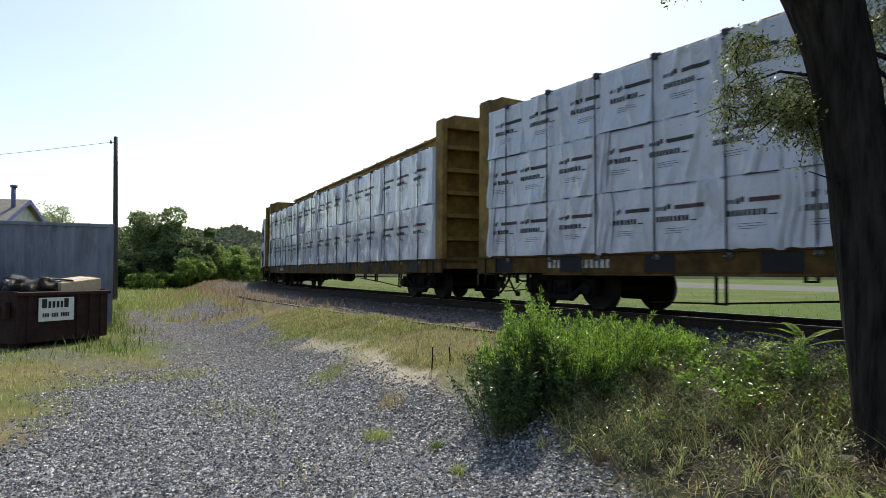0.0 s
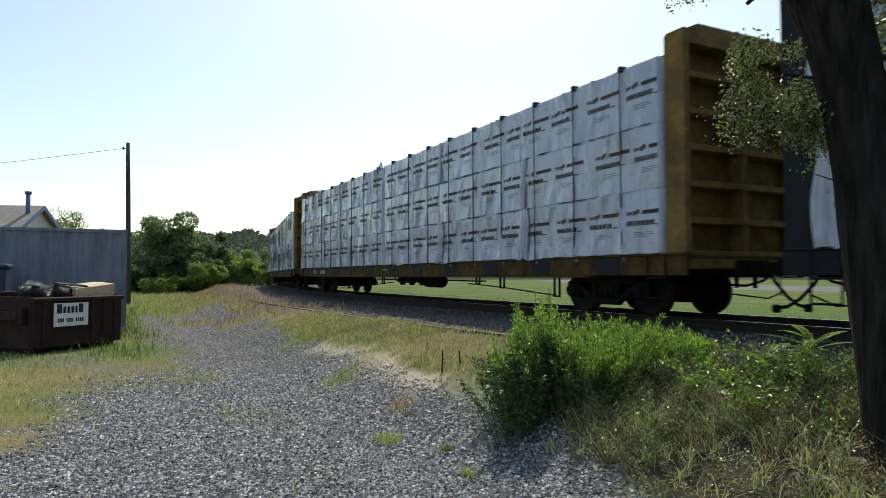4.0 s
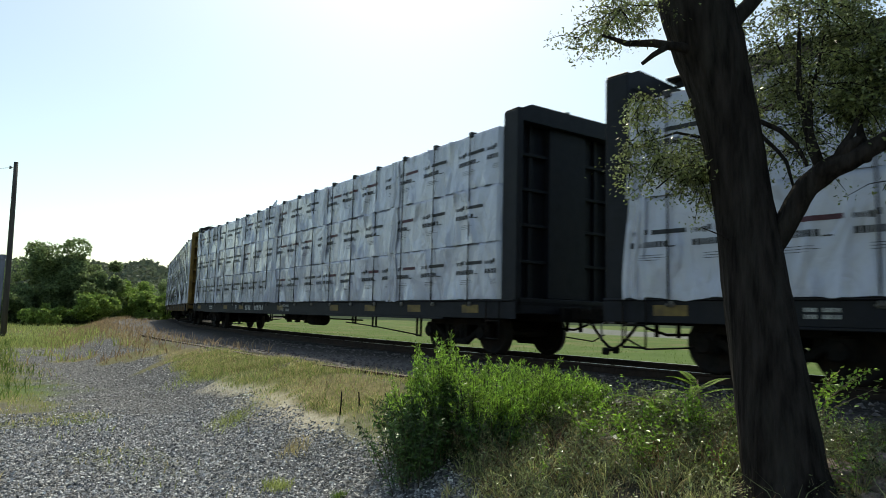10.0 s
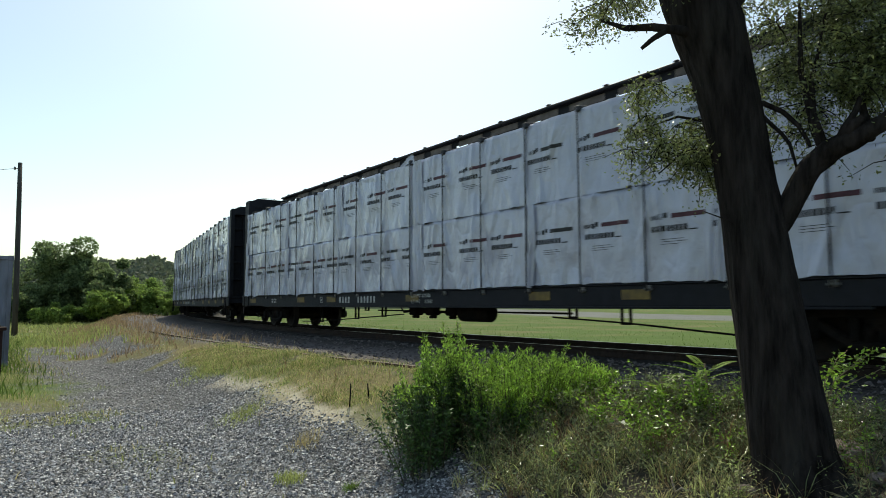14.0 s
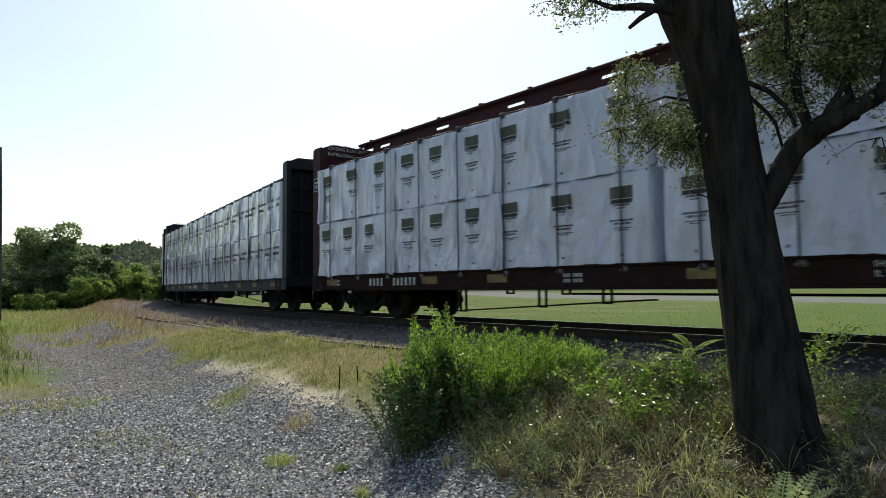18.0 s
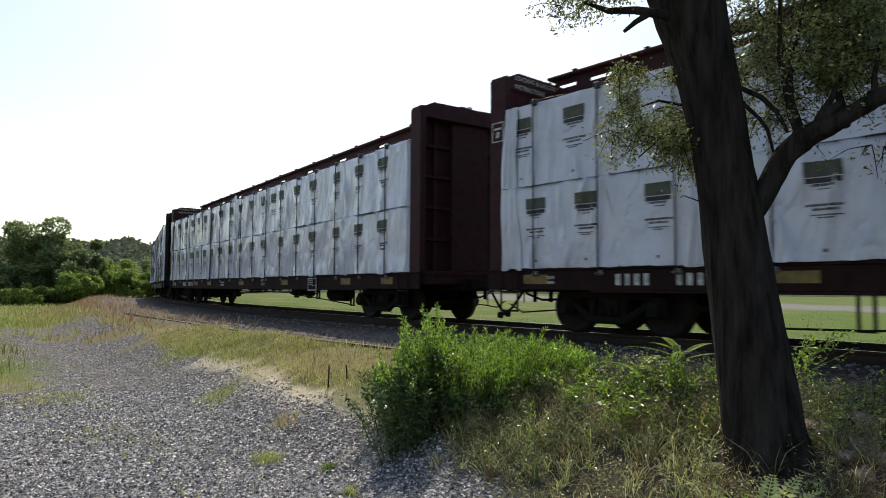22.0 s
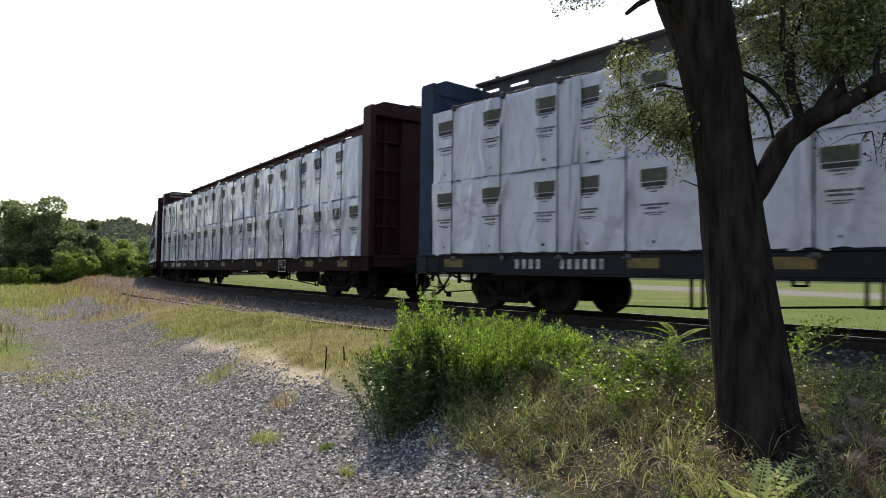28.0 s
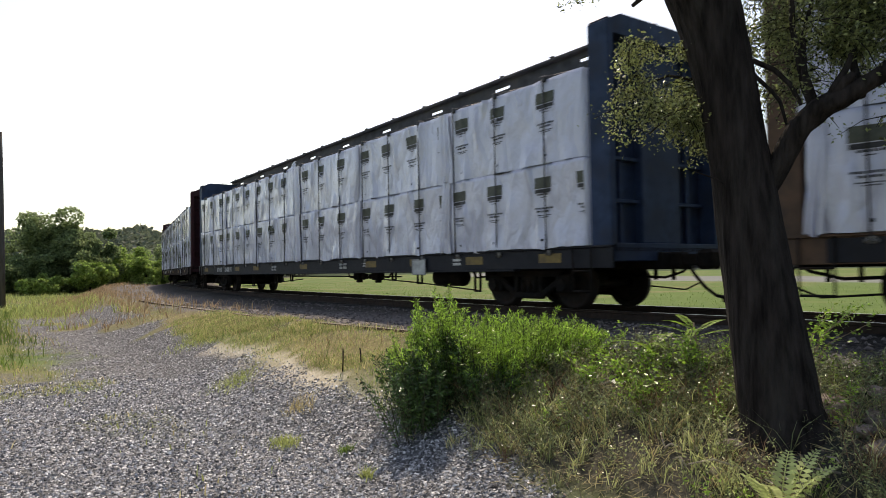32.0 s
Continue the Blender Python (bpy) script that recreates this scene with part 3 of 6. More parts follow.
def bolster(bm):
    box(bm, -0.2, 0.2, -1.05, 1.05, 0.42, 0.66, None, 0.03)
    rod(bm, [(0, 0, 0.64), (0, 0, 0.76)], 0.2, 16)
    for x in (-0.42, 0.42):
        box(bm, x - 0.05, x + 0.05, -0.8, 0.8, 0.26, 0.36, None, 0.015)


BOLSTER = shared("bolster", bolster)


def build_truck(car, k, end):
    truck = new("truck")
    truck.parent = car
    truck.empty_display_size = 0.2
    for turn in (0, 180):
        f = mesh_part("side_frame", FRAME_SIDE, running_gear, truck)
        f.matrix_local = pose(0, 0, 0, 0, 0, turn)
    mesh_part("bolster", BOLSTER, running_gear, truck)
    for x in (-0.86, 0.86):
        w = mesh_part("wheelset", WHEELSET, wheel_steel, truck)
        SPUN.append((w, k, x))
    SWUNG.append((truck, k, end))


def chord_mesh(bm):
    """The top beam: a deep slotted plate with a flange above and below."""
    box(bm, -HALF + 0.3, HALF - 0.3, -0.08, 0.08, 4.06, 4.37, None, 0.012)
    box(bm, -HALF + 0.3, HALF - 0.3, -0.16, 0.16, 4.70, 4.76, None, 0.015)
    end = HALF - 0.4
    box(bm, -end, end, -0.03, 0.03, 4.37, 4.525)
    box(bm, -end, end, -0.03, 0.03, 4.605, 4.70)
    x = -end
    for k in range(-4, 5):
        a, b = k * 2.48 - 0.18, k * 2.48 + 0.34
        box(bm, x, a, -0.03, 0.03, 4.525, 4.605)
        x = b
    box(bm, x, end - 0.5, -0.03, 0.03, 4.525, 4.605)
    for k in range(-7, 8):
        box(bm, k * 1.5 - 0.05, k * 1.5 + 0.05, -0.17, 0.17, 4.76, 4.79, None, 0.008)


def web_mesh(bm):
    for k in range(-8, 9):
        x = k * 1.36
        box(bm, x - 0.09, x + 0.09, -0.12, 0.12, DECK, 4.06, None, 0.012)


def deck_mesh(bm):
    box(bm, -HALF, HALF, -1.36, 1.36, 0.94, DECK, None, 0.01)
    box(bm, -HALF - 0.1, HALF + 0.1, -0.33, 0.33, 0.665, 0.939, None, 0.02)
    for k in range(-9, 10):
        box(bm, k * 1.2 - 0.05, k * 1.2 + 0.05, -1.34, 1.34, 0.78, 0.94, None, 0.01)


def sill_mesh(bm):
    box(bm, -HALF - 0.02, HALF + 0.02, 1.38, 1.42, 0.70, 1.012, None, 0.006)


def lip_mesh(bm):
    box(bm, -HALF, HALF, 1.30, 1.45, 1.014, 1.05, None, 0.008)


def flange_mesh(bm):
    box(bm, -HALF + 2.2, HALF - 2.2, 1.28, 1.44, 0.66, 0.698, None, 0.008)


def winch_mesh(bm):
    box(bm, -0.05, 0.05, 1.421, 1.45, 0.92, 1.01, None, 0.01)
    rod(bm, [(-0.07, 1.445, 0.955), (0.07, 1.445, 0.955)], 0.018, 8)


def pocket_mesh(bm):
    box(bm, -0.30, 0.30, 1.421, 1.432, 0.72, 1.0, None, 0.004)


def end_panel(bm):
    """A bulkhead seen from behind: plate, cap, base; +x is outward."""
    box(bm, -0.36, -0.31, -1.30, 1.30, DECK, 4.44, None, 0.008)
    outline = [(-1.32, 4.30), (1.32, 4.30), (1.32, 4.51), (1.06, 4.63), (-1.06, 4.63), (-1.32, 4.51)]
    rings = [[bm.verts.new((x, y, z)) for y, z in outline] for x in (-0.39, -0.012)]
    bm.faces.new(rings[0][::-1])
    bm.faces.new(rings[1])
    for a in range(6):
        bm.faces.new((rings[0][a], rings[0][(a + 1) % 6], rings[1][(a + 1) % 6], rings[1][a]))
    box(bm, -0.38, 0.0, -1.38, 1.38, 0.80, DECK + 0.06, None, 0.012)


def end_post(bm):
    """A corner post, its top cut off at an angle."""
    box(bm, -0.40, 0.0, 1.26, 1.40, 0.82, 4.49, None, 0.012)
    box(bm, -0.395, -0.005, 1.27, 1.385, 4.49, 4.53, None, 0.015)


def end_rib(bm):
    box(bm, -0.31, -0.03, -1.26, 1.26, -0.05, 0.05, None, 0.012)


def end_stem(bm):
    box(bm, -0.31, -0.05, -0.06, 0.06, DECK + 0.06, 4.44, None, 0.01)


def end_flat(bm):
    box(bm, -0.31, -0.14, -0.48, 0.48, DECK + 0.06, 4.30, None, 0.02)


def end_stiffener(bm):
    box(bm, -0.31, -0.24, -0.05, 0.05, DECK + 0.06, 4.30, None, 0.01)


def cross_rib(bm):
    box(bm, -0.31, -0.20, -1.22, 1.22, -0.03, 0.03, None, 0.01)


def grab_rail(bm):
    """A thin bent rail on top of the bulkhead, and a small bracket beside it."""
    rod(bm, [(-0.2, 0.92, 4.62), (-0.2, 0.90, 4.69), (-0.2, 0.35, 4.69), (-0.2, 0.33, 4.62)], 0.010, 6)
    box(bm, -0.26, -0.14, -0.06, 0.04, 4.62, 4.73, None, 0.015)


def lever_mesh(bm):
    """The uncoupling rod across the end, its handle bent down, with brackets."""
    rod(bm, [(0.10, 1.34, 0.42), (0.12, 1.33, 0.66), (0.12, 1.20, 0.70), (0.12, 0.55, 0.70), (0.20, 0.30, 0.62), (0.30, 0.12, 0.66)], 0.014, 6)
    for y in (1.15, 0.62):
        box(bm, -0.02, 0.14, y - 0.02, y + 0.02, 0.67, 0.82, None, 0.006)


def rigging_mesh(bm):
    """Brake pipe, cock and rods hung between the truck and the end sill."""
    rod(bm, [(-1.35, 0.62, 0.55), (-0.55, 0.60, 0.52), (-0.12, 0.50, 0.62), (0.06, 0.42, 0.74)], 0.022, 8)
    rod(bm, [(-1.2, 0.98, 0.36), (-0.42, 0.98, 0.30), (-0.05, 0.9, 0.44)], 0.014, 6)
    box(bm, -0.10, 0.06, 0.36, 0.48, 0.66, 0.78, None, 0.02)
    for x in (-0.75, -0.38):
        box(bm, x - 0.02, x + 0.02, 0.56, 0.64, 0.48, 0.80, None, 0.006)
    rod(bm, [(-0.02, 0.42, 0.76), (0.02, 0.56, 0.80)], 0.012, 6)


def coupler_mesh(bm):
    box(bm, -0.35, 0.28, -0.13, 0.13, 0.68, 0.94, None, 0.03)
    box(bm, 0.28, 0.68, -0.09, 0.09, 0.72, 0.90, None, 0.02)
    box(bm, 0.55, 0.83, -0.15, 0.16, 0.66, 0.96, None, 0.05)


def hose_mesh(bm):
    rod(bm, [(0.05, 0.42, 0.72), (0.16, 0.42, 0.56), (0.36, 0.40, 0.36), (0.58, 0.34, 0.24), (0.81, 0.30, 0.20)], 0.027, 8)
    box(bm, 0.72, 0.83, 0.25, 0.35, 0.14, 0.26, None, 0.02)


def ladder_mesh(bm):
    for x in (-0.19, 0.19):
        rod(bm, [(x, 1.47, 1.02), (x, 1.47, 0.32)], 0.016, 8)
    for z in (0.34, 0.66):
        rod(bm, [(-0.19, 1.47, z), (0.19, 1.47, z)], 0.016, 8)


def hanger_mesh(bm):
    """A narrow U-shaped strap, its foot at z = 0."""
    for x in (-0.085, 0.085):
        box(bm, x - 0.02, x + 0.02, 0.99, 1.03, 0.0, 0.46, None, 0.004)
    box(bm, -0.105, 0.105, 0.99, 1.03, -0.03, 0.0, None, 0.004)


def brake_rod_mesh(bm):
    rod(bm, [(7.0, 1.01, 0.22), (5.64, 1.01, 0.245), (3.45, 1.01, 0.37), (2.03, 1.01, 0.45), (1.1, 1.01, 0.50)], 0.015, 6)
    rod(bm, [(-3.9, 1.01, 0.50), (-5.54, 1.01, 0.43), (-7.67, 1.01, 0.29)], 0.015, 6)
    rod(bm, [(3.2, 0.5, 0.58), (-3.9, 0.5, 0.56)], 0.02, 6)


def tank_mesh(bm):
    rod(bm, [(-0.5, 0, 0), (-0.46, 0, 0), (0.46, 0, 0), (0.5, 0, 0)], [0.12, 0.19, 0.19, 0.12], 18)
    for x in (-0.3, 0.3):
        box(bm, x - 0.03, x + 0.03, -0.2, 0.2, 0.12, 0.42, None, 0.01)


def valve_mesh(bm):
    box(bm, -0.16, 0.16, -0.12, 0.12, -0.09, 0.16, None, 0.03)
    box(bm, -0.05, 0.08, -0.08, 0.08, -0.16, -0.09, None, 0.02)
    box(bm, -0.4, -0.16, -0.06, 0.06, -0.05, 0.07, None, 0.02)
    rod(bm, [(0.15, 0, 0), (0.55, 0, -0.03), (0.8, 0, 0.2)], 0.02, 8)
    rod(bm, [(-0.38, 0, 0), (-0.6, 0, -0.06), (-0.85, 0, 0.2)], 0.016, 8)


PARTS = {n: shared(n, f) for n, f in (("top_beam", chord_mesh), ("centre_frame", web_mesh), ("deck", deck_mesh), ("side_sill", sill_mesh), ("sill_lip", lip_mesh), ("sill_flange", flange_mesh), ("winch", winch_mesh),
         ("stake_pocket", pocket_mesh), ("end_plate", end_panel), ("corner_post", end_post), ("rib", end_rib), ("centre_rib", end_stem), ("flush_panel", end_flat), ("stiffener", end_stiffener),
         ("cross_rib", cross_rib), ("grab_rail", grab_rail), ("uncoupling_lever", lever_mesh), ("brake_rigging", rigging_mesh), ("coupler", coupler_mesh), ("air_hose", hose_mesh), ("ladder", ladder_mesh), ("hanger", hanger_mesh), ("brake_rod", brake_rod_mesh), ("air_tank", tank_mesh), ("brake_valve", valve_mesh))}


def fresh(name):
    """The part's mesh as this car's own, still without a material."""
    return PARTS[name].copy()


def stencil_bars(car, x, z, h, widths, gap, label):
    """Stencilled characters that are not to be read, as bars."""
    bm = bmesh.new()
    for w in widths:
        if w > 0:
            box(bm, x - w, x, 1.4225, 1.4265, z - h / 2, z + h / 2)
        x -= abs(w) + gap
    tagged(part("stencil", bm, white_ink, car, label), kind="stuff")


def lettering(car, text, x, z, size):
    c = bpy.data.curves.new("lettering", "FONT")
    c.body, c.size, c.align_x, c.extrude = text, size, "LEFT", 0.001
    tmp = bpy.data.objects.new("lettering", c)
    me = bpy.data.meshes.new_from_object(tmp)
    bpy.data.objects.remove(tmp)
    ob = tagged(mesh_part("lettering", me, white_ink, car), "white stencilled lettering", kind="stuff")
    ob.matrix_local = pose(x, 1.428, z, 90, 0, 180)
    return ob


GEAR = {0: ((-1.4,), (0.9, 0.2, -0.6)), 4: ((-6.4,), (-3.4, -4.4, -8.3)), 5: ((-6.4,), (-3.4, -4.4, -8.3)), 6: ((-6.4,), (-2.2, -3.2, -7.9))}      # air tanks and valves under each car
SILL = {6: paint_black, 4: sill_maroon, 5: sill_maroon, -1: sill_yellow, 0: sill_yellow, 1: sill_yellow}


def build_car(k, paint, label, ribs, pockets, patches, load_top, stencils):
    car = empty("flatcar", label, "railway car", "flatcars of the train")
    own = {}

    def add(name, x=0.0, turn=0.0, y=0.0, z=0.0, mat=None, label=""):
        if (name, mat) not in own:
            own[name, mat] = fresh(name)
        ob = mesh_part(name, own[name, mat], mat or paint, car, label)
        ob.matrix_local = pose(x, y, z, 0, 0, turn)
        return ob

    add("deck", mat=running_gear)
    add("top_beam", mat=beam_grey if k == 6 else None)
    add("centre_frame")
    for name in ("side_sill", "sill_lip", "sill_flange"):
        add(name, mat=SILL.get(k))
        add(name, turn=180, mat=SILL.get(k))
    for end, turn in ((1, 0), (-1, 180)):
        add("end_plate", end * HALF, turn)
        post = add("corner_post", end * HALF, turn)
        mirrored = own.get("far_post")
        if mirrored is None:
            mirrored = fresh("corner_post")
            mirrored.transform(Matrix.Diagonal((1, -1, 1, 1)))
            mirrored.flip_normals()
            own["far_post"] = mirrored
        far = mesh_part("corner_post", mirrored, paint, car)
        far.matrix_local = pose(end * HALF, 0, 0, 0, 0, turn)
        if ribs:
            for z in (1.55, 2.12, 2.69, 3.26, 3.83):
                add("rib", end * HALF, turn, z=z)
            add("centre_rib", end * HALF, turn)
        else:
            add("flush_panel", end * HALF, turn)
            for y in (-0.86, 0.86):
                add("stiffener", end * HALF, turn, y=y)
            for z in (1.75, 2.42, 3.08, 3.74):
                add("cross_rib", end * HALF, turn, z=z)
        add("grab_rail", end * HALF, turn, mat=metal_mat, label="thin worn steel grab rail")
        add("uncoupling_lever", end * HALF, turn, mat=dust_mat, label="dusty steel lever")
        add("brake_rigging", end * HALF, turn, mat=running_gear)
        add("coupler", end * HALF, turn, mat=running_gear)
        add("air_hose", end * HALF, turn, mat=running_gear, label="black rubber hose")
        build_truck(car, k, end)
    for k2 in range(-8, 9):
        add("winch", k2 * 1.28 + 0.1, mat=winch_mat, label="worn grey tie-down winch")
    if pockets:
        for k2 in range(-5, 6):
            add("stake_pocket", k2 * 2.02 + 0.4, mat=paint_black, label="black stake pocket")
    if patches:
        for k2 in range(-5, 6):
            if min(abs(k2 * 2.05 + 0.1 - c) for c in (7.4, 2.3, -2.2)) < 0.95:
                continue
            bm = bmesh.new()
            box(bm, -0.26, 0.26, 1.4225, 1.4275, 0.80, 0.95)
            ob = part("reflector", bm, patch_yellow, car, "yellow reflective patch")
            ob.matrix_local = pose(k2 * 2.05 + 0.1, 0, 0)
    for x, z in ((5.64, 0.25), (3.45, 0.37), (2.03, 0.45), (-5.54, 0.43), (-7.67, 0.29), (4.27, 0.61), (2.9, 0.60), (-4.4, 0.52)):
        add("hanger", x, z=z, mat=running_gear)
    add("brake_rod", mat=running_gear)
    for x in (-10.9, 10.9):
        add("ladder", x, mat=running_gear, label="dark steel step")
    gear = GEAR.get(k, GEAR[0])
    for x in gear[0]:
        add("air_tank", x, y=0.75, z=0.55, mat=running_gear)
    for i, x in enumerate(gear[1]):
        add("brake_valve", x, 180 * (i % 2), y=0.78, z=0.57, mat=running_gear)
    stencils(car)
    if k == 3:                                  # dusty plates seen in the beam's slots
        for i in range(-7, 9):
            bm = bmesh.new()
            box(bm, i * 1.21 - 0.75, i * 1.21 + 0.15, 0.032, 0.045, 4.55, 4.685, None, 0.004)
            part("beam_plate", bm, dust_mat, car, "dusty pale brown plate")
    for k2 in range(-8, 9):
        x = k2 * 1.28 + 0.1
        if -10.9 < x < 10.95 and abs(x - 0.65) > 0.2:
            bm = bmesh.new()
            rod(bm, [(x, 1.49, 0.92), (x, 1.50, load_top - 0.01), (x + 0.02, 1.40, load_top + 0.035)], 0.013, 5)
            if load_top < 4.1:
                rod(bm, [(x + 0.02, 1.40, load_top + 0.035), (x + 0.25, 0.30, 4.30)], 0.011, 5)
            part("tie_down_cable", bm, cable_mat, car)
            bm = bmesh.new()
            box(bm, x - 0.05, x + 0.05, 1.36, 1.505, load_top - 0.07, load_top + 0.03, None, 0.01)
            part("edge_protector", bm, cable_mat, car)
    KEYED.append((car, k, Matrix()))
    return car


def puckers(x, z, length, height, seed):
    """How far the wrap stands out of the bundle's face at a place on it."""
    v = 0.030 * noise.noise((x * 1.1 + seed * 7.3, z * 0.8, seed)) + 0.020 * noise.noise((x * 3.4 + seed, z * 1.3 + x * 1.5, seed * 3.1)) + 0.009 * noise.noise((x * 9.0, z * 3.0 + seed, seed))
    edge = max(0.0, 1 - z / 0.35)
    v += edge * 0.05 * noise.noise((x * 4.0, seed * 2.0, 1.5)) + 0.014 * edge
    for c in range(1, 8):                       # creases that run slantwise from the straps
        u = x - length * (c / 8 + 0.09 * math.sin(seed * c * 2.3)) - (z - height / 2) * 0.30 * math.sin(seed * 5 + c * 1.9)
        if abs(u) < 0.16:
            v += 0.062 * math.exp(-(u / 0.045) ** 2) * max(0.0, noise.noise((z * 1.4, seed + c * 1.7, 4.0)) * 1.6 + 0.30)
    pull = 0.008 * math.cos(x * 2 * math.pi / 1.28)
    return 0.012 + max(v * 1.0, -0.03) - pull


def wrap_mesh(length, height, seed, ragged):
    nx, nz, deep = 84, 20, 1.12
    verts, faces = [], []
    for j in range(nz + 1):
        for i in range(nx + 1):
            x, z = length * i / nx, height * j / nz
            hem = min(0.015, 0.16 * (noise.noise((x * 0.9, seed, 9.0)) + 0.25)) + 0.02 * noise.noise((x * 6.0, seed, 3.0)) if j == 0 else 0.0
            hem *= ragged
            verts.append((x - length / 2, puckers(x, z, length, height, seed), z + hem + (-0.02 if j == 0 else 0.0)))
    for j in range(nz):
        for i in range(nx):
            a = j * (nx + 1) + i
            faces.append((a + 1, a, a + nx + 1, a + nx + 2))
    b = len(verts)
    for x in (-length / 2 + 0.01, length / 2 - 0.01):
        for z in (0.0, height):
            verts.append((x, -deep, z))
    row = nz * (nx + 1)
    faces.append(tuple([b + 1, b + 3] + [row + i for i in range(nx, -1, -1)]))
    faces.append(tuple([b, b + 1] + [j * (nx + 1) for j in range(nz, -1, -1)]))
    faces.append(tuple([b + 3, b + 2] + [j * (nx + 1) + nx for j in range(nz + 1)]))
    faces.append((b, b + 2, b + 3, b + 1))
    return raw_mesh("wrap", verts, faces, True)


def printed(strips, length, height, seed):
    """Print on the wrap: strips of (x0, x1, z0, z1, ink), laid on its puckers."""
    verts, faces, inks = [], [], []
    for x0, x1, z0, z1, ink in strips:
        x0, x1 = max(x0, 0.02), min(x1, length - 0.02)
        if x1 - x0 < 0.012:
            continue
        n = max(1, int((x1 - x0) / 0.045))
        nz = max(1, int((z1 - z0) / 0.06))
        b = len(verts)
        for j in range(nz + 1):
            for i in range(n + 1):
                x, z = x0 + (x1 - x0) * i / n, z0 + (z1 - z0) * j / nz
                verts.append((length / 2 - x, puckers(length - x, z, length, height, seed) + 0.006, z))
        for j in range(nz):
            for i in range(n):
                a = b + j * (n + 1) + i
                faces.append((a, a + 1, a + n + 2, a + n + 1))
                inks.append(ink)
    me = raw_mesh("print", verts, faces, True)
    me.materials.append(ink_mat)
    me.materials.append(olive_mat)
    me.materials.append(maroon_ink)
    me.polygons.foreach_set("material_index", inks)
    return me


def band_print(x, height, rng):
    """A wide dark band with a small mark before it, and a heavy word under it as bars."""
    z = height * 0.62
    band = 2 if rng.random() < 0.45 else 0
    s = [(x + 0.20, x + 0.72, z, z + 0.065, band), (x + 0.01, x + 0.06, z - 0.015, z + 0.065, 0), (x + 0.075, x + 0.13, z + 0.01, z + 0.085, 0)]
    for u in (-0.15, -0.10, -0.05):
        s += [(x + u, x + u + 0.014, z - 0.005, z + 0.055, 0), (x + u + 0.024, x + u + 0.036, z - 0.005, z + 0.055, 0)]
    u = x - 0.14
    for w in (0.050, 0.052, 0.042, 0.042, 0.044, 0.052, 0.054, 0.046, 0.052):
        s.append((u, u + w, z - 0.185, z - 0.100, 0))
        u += w + 0.019
    s.append((u + 0.01, u + 0.13, z - 0.19, z - 0.172, 0))
    for dz, wide in ((0.30, 0.36), (0.335, 0.42), (0.37, 0.30)):
        s.append((x + 0.02, x + 0.02 + wide, z - dz, z - dz + 0.007, 0))
    return s


def block_print(x, height, rng):
    """An olive block with a dark line and two rows of small words under it, as bars."""
    z = height * 0.72
    s = [(x - 0.03, x + 0.39, z - 0.01, z + 0.175, 1), (x - 0.02, x + 0.38, z - 0.085, z - 0.022, 0)]
    for row, (dz, wide) in enumerate(((0.125, 0.26), (0.165, 0.12), (0.36, 0.40), (0.41, 0.26), (0.47, 0.30), (0.50, 0.16))):
        u = x + 0.18 - wide / 2
        while u < x + 0.18 + wide / 2:
            w = rng.uniform(0.02, 0.06)
            s.append((u, u + w, z - dz, z - dz + (0.03 if row in (0, 2, 3) else 0.016), 0))
            u += w + 0.014
    s.append((x + 0.16, x + 0.20, 0.10, 0.14, 0))
    return s


def flap_mesh(height, seed):
    """A loose edge of film hanging in folds over the end of a bundle."""
    nx, nz, wide = 22, 14, 0.34 + 0.12 * math.sin(seed)
    verts, faces = [], []
    for j in range(nz + 1):
        for i in range(nx + 1):
            u, k = i / nx, j / nz
            drop = 1 - k
            x = (u - 0.5) * wide * (0.75 + 0.25 * drop) + 0.04 * math.sin(seed * 3 + k * 4)
            y = 0.045 + (0.012 + 0.030 * drop) * math.sin(u * 14 + seed * 5 + k * 2.0) * math.sin(math.pi * min(1, max(0, u * 1.1 + 0.02))) + 0.02 * noise.noise((u * 3, k * 3, seed))
            z = height * k - 0.022 * drop ** 3 * (1 + math.sin(u * 7 + seed))
            verts.append((x, y, z))
    for j in range(nz):
        for i in range(nx):
            a = j * (nx + 1) + i
            faces.append((a + 1, a, a + nx + 1, a + nx + 2))
    return raw_mesh("loose_film", verts, faces, True)


def tip_mesh(seed):
    """A crumpled corner of film that sticks up over the edge of the load."""
    nx, nz = 8, 8
    verts, faces = [], []
    for j in range(nz + 1):
        for i in range(nx + 1):
            u, k = i / nx - 0.5, j / nz
            wide = 0.55 * (1 - k) ** 0.8 + 0.05
            verts.append((u * wide + 0.10 * k * math.sin(seed), 0.03 + 0.05 * noise.noise((u * 5, k * 4, seed)) - 0.08 * k, 0.24 * k + 0.04 * noise.noise((u * 4, seed, k))))
    for j in range(nz):
        for i in range(nx):
            a = j * (nx + 1) + i
            faces.append((a + 1, a, a + nx + 1, a + nx + 2))
    return raw_mesh("film_tip", verts, faces, True)


FLAPS = {}
WRAPS = {}
BUNDLE_LABEL = {"band": "bundle of wallboard in white plastic wrap with dark printed bands", "block": "bundle of wallboard in white plastic wrap with olive printed blocks"}


